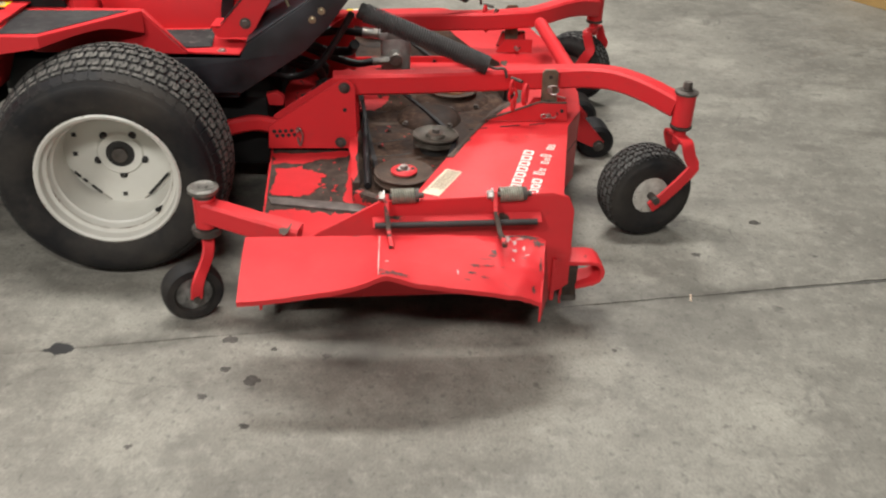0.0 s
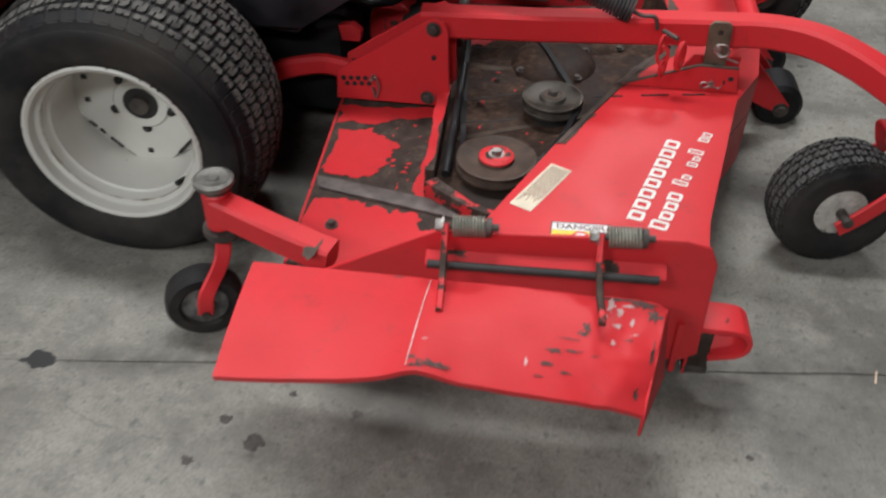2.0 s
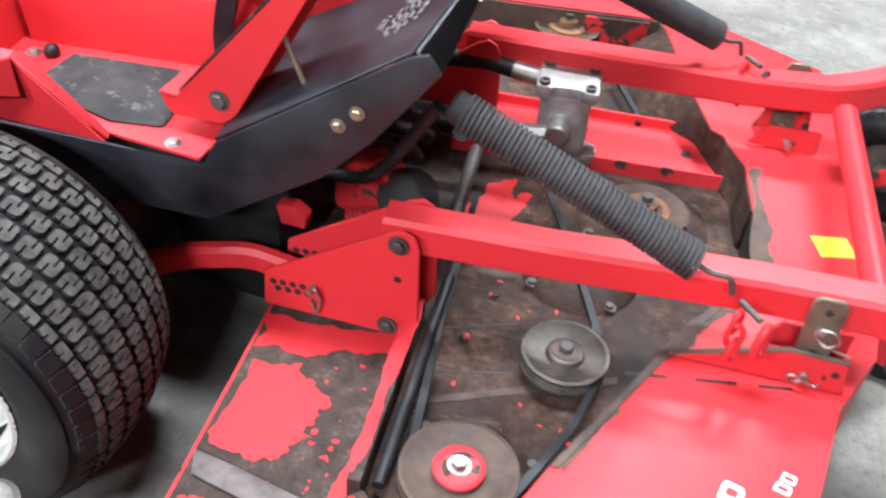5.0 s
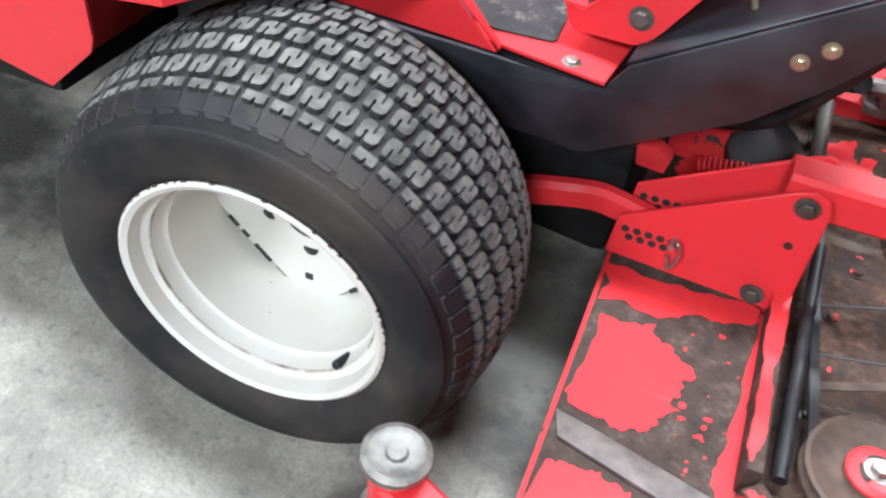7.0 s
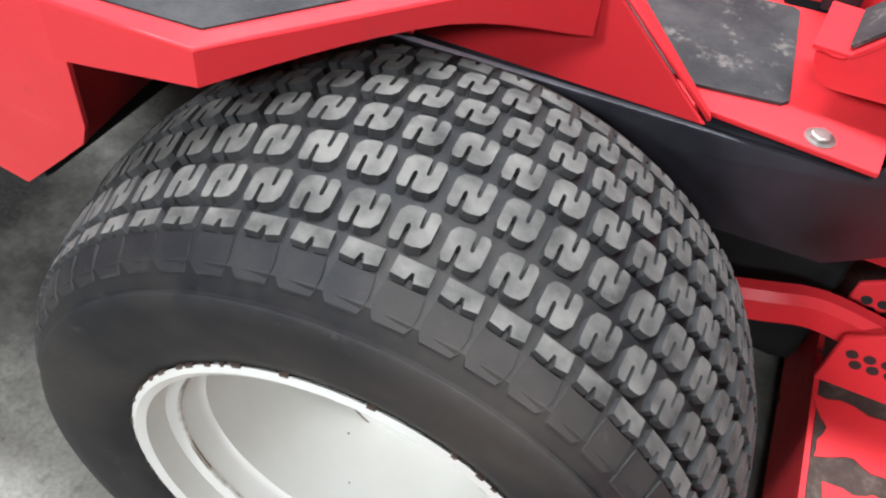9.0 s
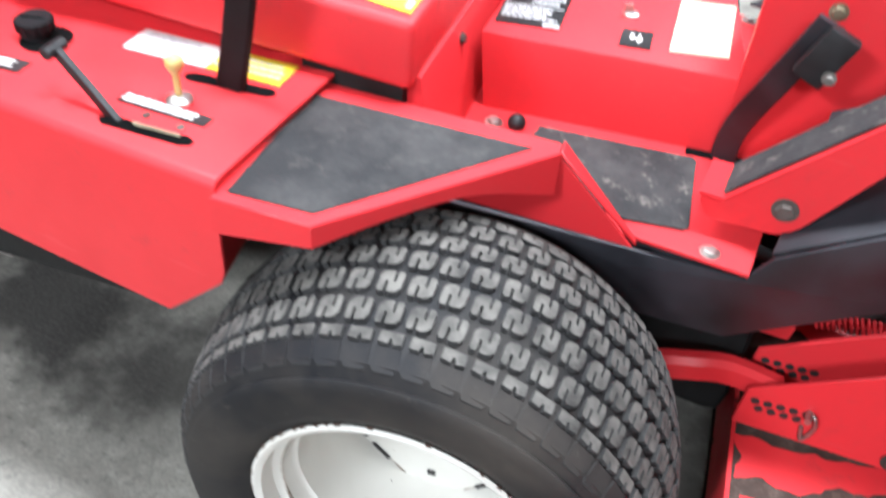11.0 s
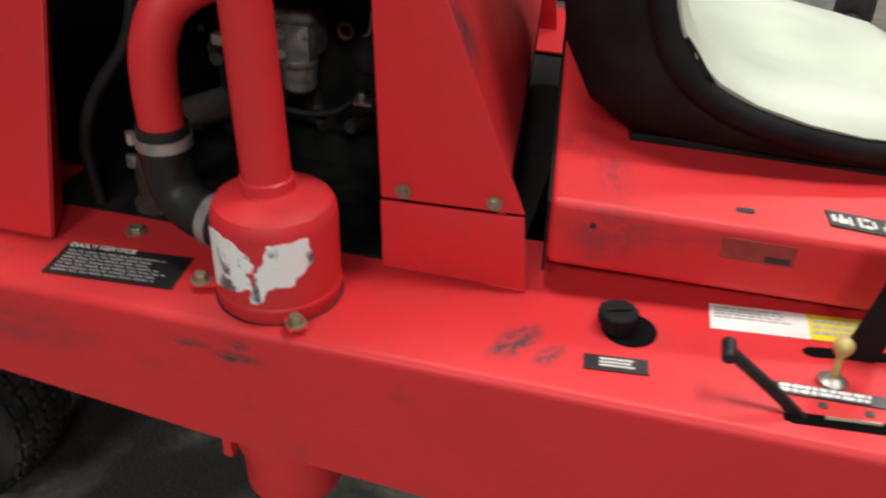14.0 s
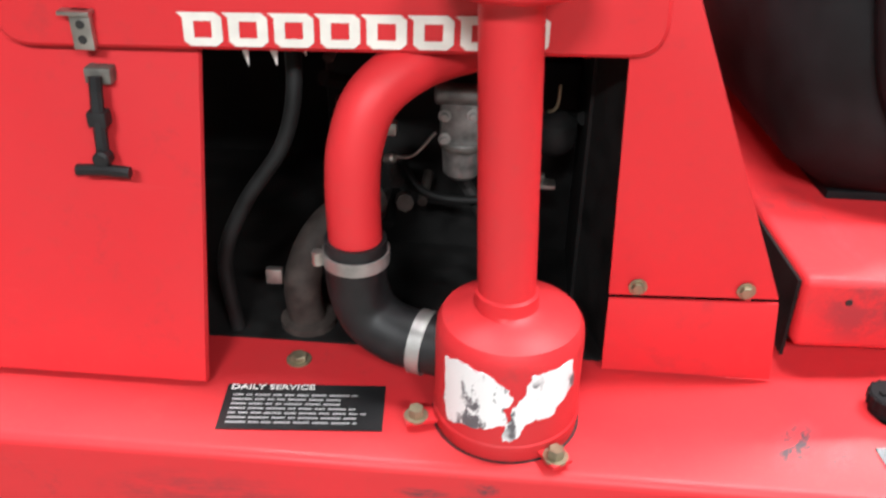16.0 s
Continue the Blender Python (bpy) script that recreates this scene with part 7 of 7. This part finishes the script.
thr = part("throttle_lever", sweep([Vector((-0.352, -0.548, 0.63)), Vector((-0.4, -0.541, 0.668)), Vector((-0.448, -0.533, 0.7))], rect_of(0.012, 0.008, 0.001), None, (0, 1, 0)), M_HOSE, mower, "thin black throttle lever")
part("knob", rod((-0.449, -0.548, 0.7), (-0.449, -0.518, 0.701), 0.0075, 12, None, None, 0.002), M_HOSE, thr)
part("guide_wire", rod((-0.345, -0.545, 0.648), (-0.29, -0.538, 0.647), 0.002, 6), M_ZINC, thr)
lev = part("height_lever", sweep([Vector((-0.305, -0.43, 0.63)), Vector((-0.287, -0.429, 0.71)), Vector((-0.272, -0.428, 0.787))], rect_of(0.036, 0.012, 0.003), None, (0, 1, 0)), M_VINYL, mower, "flat black lift lever")
part("lever_end", box((-0.02, -0.008, -0.006), (0.02, 0.008, 0.012), None, 0.004, Matrix.Translation((-0.271, -0.428, 0.787))), M_VINYL, lev)
decal((-0.392, -0.499, ZP + 0.0006), (0.113, 0.006, 0), (0.0, -0.018, 0), M_BLACKLAB, PONTOON, "control_label", text_rows(2, 0.04, 0.96, 0.12, 0.9, 12, 0.75), M_WHITELAB, "silver and black control label")
for x in (-0.345, -0.3):
    part("rivet", lathe([(0.005, 0), (0.005, 0.0015), (0.0, 0.003)], 10, Matrix.Translation((x, -0.524, ZP))), M_DARKSTEEL, PONTOON)
kn = part("choke_knob", lathe([(0.004, 0.005), (0.004, 0.035), (0.007, 0.038), (0.0105, 0.046), (0.0105, 0.051), (0.008, 0.055), (0.0, 0.059)], 20, Matrix.Translation((-0.333, -0.482, ZP))), M_AMBER, mower, "cream pull knob on a steel collar")
part("collar", lathe([(0.0155, 0), (0.0155, 0.003), (0.011, 0.006), (0.005, 0.008), (0.0, 0.008)], 20, Matrix.Translation((-0.333, -0.482, ZP))), M_STEEL, kn)
decal((-0.462, -0.377, ZP + 0.0006), (0.11, 0.012, 0), (0.002, -0.048, 0), M_WHITELAB, PONTOON, "instruction_label", text_rows(4, 0.05, 0.95, 0.1, 0.6, 15), M_INK, "white instruction label")
decal((-0.352, -0.365, ZP + 0.0006), (0.095, 0.011, 0), (0.002, -0.048, 0), M_YELLOW, PONTOON, "caution_label", text_rows(3, 0.05, 0.95, 0.2, 0.9, 16), M_INK, "yellow caution label")


def on_seat(x, y, z=0.7362):
    return SEAT_M @ Vector((x, y, z))


decal(on_seat(-0.229, 0.065), on_seat(-0.14, 0.057) - on_seat(-0.229, 0.065), on_seat(0, -0.037) - on_seat(0, 0), M_BLACKLAB, platform, "lift_label", [(0.05, 0.1, 0.3, 0.7), (0.12, 0.24, 0.45, 0.75), (0.16, 0.2, 0.2, 0.42), (0.26, 0.3, 0.3, 0.8), (0.38, 0.42, 0.2, 0.8), (0.44, 0.54, 0.2, 0.35), (0.44, 0.54, 0.62, 0.8), (0.56, 0.6, 0.3, 0.7), (0.68, 0.8, 0.5, 0.78), (0.74, 0.9, 0.22, 0.4), (0.84, 0.95, 0.55, 0.7)], M_WHITELAB, "black lift label with white signs")
decal(on_seat(-0.109, 0.115), on_seat(-0.011, 0.107) - on_seat(-0.109, 0.115), on_seat(0, -0.092) - on_seat(0, 0), M_YELLOW, platform, "caution_label", text_rows(7, 0.06, 0.86, 0.1, 0.9, 18, 0.3) + [(0.9, 0.97, 0.08, 0.25), (0.9, 0.97, 0.7, 0.92)], M_INK, "yellow caution label")
decal(on_seat(-0.1, 0.64), on_seat(-0.01, 0.64) - on_seat(-0.1, 0.64), on_seat(0, -0.07) - on_seat(0, 0), M_YELLOW, platform, "caution_label", [(0.75, 0.95, 0.1, 0.35), (0.75, 0.95, 0.65, 0.9)], M_INKBLACK, "yellow caution label")
M_GHOST = plain("faded_brown_decal", (0.26, 0.035, 0.03), 0.5, 0, 0.4, 60)
s0, s1 = on_seat(-0.35, -0.0062, 0.7206), on_seat(-0.268, -0.0062, 0.7206)
decal(s0, s1 - s0, (0, 0, -0.027), M_GHOST, platform, "faded_label", [(0.6, 0.95, 0.62, 0.9)], M_INKBLACK, "faded brown label")
part("drain_hole", prism(rounded([(on_seat(x, y).x, on_seat(x, y).y) for x, y in ((-0.335, 0.03), (-0.313, 0.03), (-0.313, 0.04), (-0.335, 0.04))], 0.006), "z", 0.74, on_seat(-0.324, 0.035).z), M_INKBLACK, platform)
part("edge_hole", lathe([(0.004, 0), (0.004, 0.001), (0, 0.001)], 10, frame_of(on_seat(-0.495, -0.0056, 0.709), SEAT_M.to_3x3() @ Vector((0, -1, 0)))), M_INKBLACK, platform)

# console top
decal((-0.152, 0.122, 0.6192), (0.088, 0.022, 0), (0.033, -0.2, 0), M_BLACKLAB, console, "gauge_plate", text_rows(11, 0.05, 0.42, 0.04, 0.62, 22, 0.62) + text_rows(9, 0.48, 0.95, 0.06, 0.7, 23, 0.62) + text_rows(4, 0.05, 0.95, 0.74, 0.92, 24, 0.7) + [(0.04, 0.96, 0.015, 0.025), (0.44, 0.455, 0.03, 0.7), (0.04, 0.96, 0.71, 0.722), (0.72, 0.98, 0.94, 0.99)], M_INK, "black and silver instruction plate")
ck = part("shift_knob", lathe([(0.005, 0.0), (0.005, 0.06)], 10, Matrix.Translation((-0.08, 0.153, 0.62))), M_HOSE, mower, "black ball-ended shift lever")
bm = bmesh.new()
bmesh.ops.create_uvsphere(bm, u_segments=20, v_segments=12, radius=0.0165)
bm.transform(Matrix.Translation((-0.08, 0.153, 0.692)))
part("ball", bm, M_HOSE, ck)
ks = part("key_switch", lathe([(0.012, 0), (0.012, 0.004), (0.008, 0.006), (0.0, 0.006)], 18, Matrix.Translation((0.041, 0.042, 0.618))), M_STEEL, mower, "steel ignition switch")
part("key", box((-0.012, -0.002, 0.006), (0.002, 0.002, 0.018), None, 0.001, Matrix.Translation((0.041, 0.042, 0.618)) @ pose(0, 0, 0, 0, 0, 40)), M_STEEL, ks)
decal((0.043, -0.001, 0.6192), (0.042, 0.01, 0), (0.008, -0.05, 0), M_BLACKLAB, console, "switch_label", [(0.3, 0.42, 0.3, 0.6), (0.46, 0.7, 0.5, 0.6), (0.55, 0.62, 0.3, 0.75)], M_WHITELAB, "black switch label")
decal((0.094, 0.126, 0.6192), (0.076, 0.024, 0), (0.022, -0.155, 0), M_CREAM, console, "parts_label", text_rows(8, 0.06, 0.94, 0.06, 0.94, 25, 0.25), M_AMBER, "faded cream label")
bm = bmesh.new()
bmesh.ops.create_uvsphere(bm, u_segments=18, v_segments=10, radius=0.013)
bm.transform(Matrix.Translation((-0.047, -0.14, 0.513)))
part("rubber_bumper", bm, M_HOSE, mower)
part("bolt", hexbolt((-0.078, -0.146, 0.505), (0, 0, 1), 0.009, 0.007), M_STEEL, mower)

# hood: latch, plate, marks
part("latch_strike", box((-1.367, -0.437, 0.988), (-1.347, -0.429, 1.025), None, 0.002), M_STEEL, HOOD, "steel latch strike")
part("strike_lip", box((-1.375, -0.442, 1.021), (-1.345, -0.429, 1.025), None, 0.001), M_STEEL, HOOD)
lt = part("hood_latch", box((-1.366, -0.432, 0.953), (-1.34, -0.415, 0.969), None, 0.003), M_CAPSTEEL, mower, "black rubber T-handle hood latch")
part("strap", sweep([Vector((-1.353, -0.436, 0.963)), Vector((-1.352, -0.446, 0.928)), Vector((-1.351, -0.452, 0.895)), Vector((-1.35, -0.456, 0.881))], rect_of(0.012, 0.01, 0.003), None, (0, 1, 0)), M_HOSE, lt)
for z in (0.998, 1.012):
    part("strike_hole", lathe([(0.0042, 0), (0.0042, 0.0008), (0, 0.0008)], 12, frame_of((-1.357, -0.4368, z), (0, -1, 0))), M_INKBLACK, HOOD)
part("knuckle", rod((-1.35, -0.464, 0.889), (-1.35, -0.448, 0.889), 0.0085, 14, None, None, 0.002), M_HOSE, lt)
part("knuckle", box((-1.362, -0.452, 0.917), (-1.343, -0.436, 0.933), None, 0.003), M_HOSE, lt)
part("handle", sweep([Vector((-1.376, -0.46, 0.877)), Vector((-1.35, -0.461, 0.879)), Vector((-1.324, -0.46, 0.877))], rect_of(0.011, 0.011, 0.003)), M_HOSE, lt)
mark_bars((-1.268, -0.4288, 0.994), (-0.934, -0.4288, 1.003), 0.031, (1.0, 1.0, 1.0, 1.0), 8, M_LETTER, HOOD, "maker_mark", (0.02, 0, 1), 0.14)
sv = decal((-1.246, -0.486, ZP + 0.0006), (0.165, 0.014, 0), (0.006, -0.068, 0), M_BLACKLAB, PONTOON, "service_plate", text_rows(7, 0.05, 0.95, 0.24, 0.95, 30, 0.28), M_INK, "black daily service plate with white print")
words("DAILY SERVICE", 0.011, Matrix.Translation((-1.198, -0.487, ZP + 0.0018)) @ pose(0, 0, 0, 0, 0, 5), M_WHITELAB, sv, "plate_title", 0.0003, 0, 1.2)
part("bolt", hexbolt((-1.182, -0.437, ZP), (0, 0, 1), 0.0095, 0.008), M_ZINC, PONTOON)
for x, w, h in ((-1.222, 0.008, 0.024), (-1.196, 0.01, 0.022), (-1.164, 0.005, 0.012)):
    part("torn_foil", plate([(x, -0.405, 0.99), (x + w, -0.405, 0.99), (x + w * 0.7, -0.4, 0.99 - h)], 0.0008, None, 0), M_WHITELAB, HOOD, "torn foil scrap")

# print on the black nose
NA, NB, NC, ND = Vector((0.322, -0.276, 0.528)), Vector((0.60, -0.276, 0.717)), Vector((0.668, -0.06, 0.80)), Vector((0.36, -0.06, 0.615))
NN = (ND - NA).cross(NB - NA).normalized()
NN = NN if NN.z > 0 else -NN


def on_nose(s, t):
    return NOSE @ (NA.lerp(NB, s).lerp(ND.lerp(NC, s), t) + NN * 0.003)


rnd = random.Random(31)
for s0, ds, ta, tb, word in ((0.845, 0.02, 0.36, 0.8, 0.05), (0.808, 0.012, 0.34, 0.74, 0.06), (0.785, 0.009, 0.3, 0.78, 0.07), (0.765, 0.009, 0.36, 0.7, 0.07), (0.742, 0.009, 0.3, 0.66, 0.06), (0.72, 0.009, 0.34, 0.6, 0.07), (0.675, 0.013, 0.4, 0.52, 0.03), (0.652, 0.011, 0.42, 0.5, 0.03)):
    # rows of worn, unreadable print
    t = ta
    while t < tb:
        w = word * rnd.uniform(0.5, 1.2)
        part("print", plate([on_nose(s0, t), on_nose(s0 + ds, t), on_nose(s0 + ds * rnd.uniform(0.6, 1), t + w), on_nose(s0, t + w)], 0.0006, None, 0), M_FADED, mower)
        t += w + word * rnd.uniform(0.2, 0.6)
for i in range(6):
    y0, y1 = -0.162 + 0.018 * i, -0.162 + 0.018 * i + 0.012
    g = lambda y, q: Vector((0.606, -0.276, 0.715)).lerp(Vector((0.67, -0.06, 0.8)), (y + 0.276) / 0.216) + Vector((0.012 * q + 0.006, 0, -0.02 * q))
    part("maker_mark", plate([NOSE @ p for p in (g(y0, 0.1), g(y1, 0.1), g(y1, 0.9), g(y0, 0.9))], 0.0008, None, 0), M_LETTER, mower)

# ---- things behind the machine ----


def floor_machine():
    th = thing("floor_machine", pose(-0.08, 2.82, 0, 0, 0, 6), "grey steel wheeled machine with open engine parts on the floor", "machine")
    W0 = WORLD[th.name]

    def p(name, bm, mat, label=""):
        bm.transform(W0 @ Matrix.Scale(0.52, 4))
        return part(name, bm, mat, th, label)

    M_GREY = plain("grey_machine_paint", (0.3, 0.31, 0.3), 0.5, 0, 0.3)
    p("front_panel", box((-0.27, -0.2, 0.06), (0.27, -0.18, 0.3), None, 0.006), M_GREY)
    p("lower_rail", box((-0.28, -0.215, 0.05), (0.28, -0.18, 0.1), None, 0.006), M_GREY)
    p("side_housing", prism([(-0.5, 0.12), (-0.28, 0.1), (-0.28, 0.32), (-0.5, 0.3)], "y", -0.2, 0.2, None, 0.01), M_GREY)
    p("body", box((-0.3, -0.17, 0.1), (0.6, 0.25, 0.36), None, 0.02), M_BLACKDIRT)
    rnd = random.Random(9)
    for i in range(18):
        x, y, z = rnd.uniform(-0.25, 0.55), rnd.uniform(-0.15, 0.2), rnd.uniform(0.3, 0.55)
        p("engine_fitting", box((x, y, z - 0.1), (x + rnd.uniform(0.03, 0.12), y + 0.06, z + rnd.uniform(0.02, 0.1)), None, 0.006), rnd.choice([M_ALU, M_DARKSTEEL, M_BLACKDIRT, M_STEEL]))
    for x in (-0.42, 0.42):
        p("wheel", lathe([(0.06, -0.03), (0.085, -0.03), (0.09, 0), (0.085, 0.03), (0.06, 0.03), (0.0, 0.025)], 28, frame_of((x, -0.22, 0.09), (0, -1, 0))), M_RUBBER)
    for x in (-0.2, 0.24):
        p("post", box((x, -0.19, 0.28), (x + 0.03, -0.16, 0.7), None, 0.004), M_GREY)


floor_machine()


def orange_machine():
    th = thing("orange_machine", pose(-0.89, 2.92, 0, 0, 0, 0), "orange rounded-body machine with red step", "machine")
    W0 = WORLD[th.name]

    def p(name, bm, mat, label=""):
        bm.transform(W0)
        return part(name, bm, mat, th, label)

    p("body", bevel(box((-0.9, -0.25, 0.065), (0.44, 0.2, 0.42)), 0.11, 5), M_ORANGE)
    p("under_frame", box((-0.8, -0.1, 0.02), (0.18, 0.15, 0.2), None, 0.02), M_BLACKDIRT)
    for x in (-0.6, 0.05):
        p("wheel", lathe([(0.03, -0.03), (0.055, -0.03), (0.06, 0), (0.055, 0.03), (0.03, 0.03), (0.0, 0.02)], 28, frame_of((x, -0.14, 0.06), (0, -1, 0))), M_RUBBER)
    p("step", box((0.22, -0.33, 0.0), (0.3, -0.26, 0.02), None, 0.004), M_RED)
    p("step_strut", rod((0.29, -0.29, 0.015), (0.32, -0.2, 0.12), 0.006), M_BLACKDIRT)


orange_machine()
bx = thing("cardboard_box", pose(3.45, 2.5, 0, 0, 0, 35), "brown cardboard box standing on the floor", "box")
bm = box((-0.3, -0.3, 0), (0.3, 0.3, 0.45), None, 0.004)
bm.transform(WORLD[bx.name])
part("carton", bm, M_TAN, bx)
bm = box((-0.302, -0.03, 0.449), (0.302, 0.03, 0.4515))
bm.transform(WORLD[bx.name])
part("tape", bm, M_CREAM, bx)
spot = prism(jag([(-0.054, -0.987), (-0.014, -1.0), (0.021, -0.982), (0.016, -0.962), (-0.034, -0.957)], 0.008, 70), "z", -0.001, 0.0007)
tagged(part("oil_spot", spot, M_INKBLACK), "dark oil spot on the concrete floor", "stain", kind="structure")
straw = thing("straw_bit", pose(1.555, -0.646, 0.0), "pale bit of straw lying on the floor", "debris")
part("stalk", rod((1.555, -0.662, 0.003), (1.56, -0.632, 0.004), 0.0022, 6), M_CREAM, straw)

# small stains on the concrete
STAINS = [(0.45, -1.103, 0.018), (0.382, -1.064, 0.011), (0.463, -1.256, 0.010), (0.372, -0.949, 0.014), (0.352, -1.162, 0.010), (0.484, -0.982, 0.007), (0.613, -1.002, 0.009), (0.236, -1.326, 0.007), (1.857, -0.274, 0.014), (1.626, -0.48, 0.012), (1.31, -0.95, 0.006)]
M_STAIN = plain("dull_oil_stain", (0.075, 0.067, 0.058), 0.7, 0, 0.5, 60)
for i, (x, y, r) in enumerate(STAINS):
    x, y = -0.0132 + x - 0.0225 * y, 0.0282 + y + 0.0225 * x
    q = jag([(x + r * math.cos(t) * 1.3, y + r * math.sin(t)) for t in (0, 1.05, 2.1, 3.14, 4.2, 5.2)], r * 0.4, 120 + i)
    tagged(part("oil_spot", prism(q, "z", -0.001, 0.0005), M_STAIN), "small dull oil stain on the concrete floor", "stain", kind="structure")
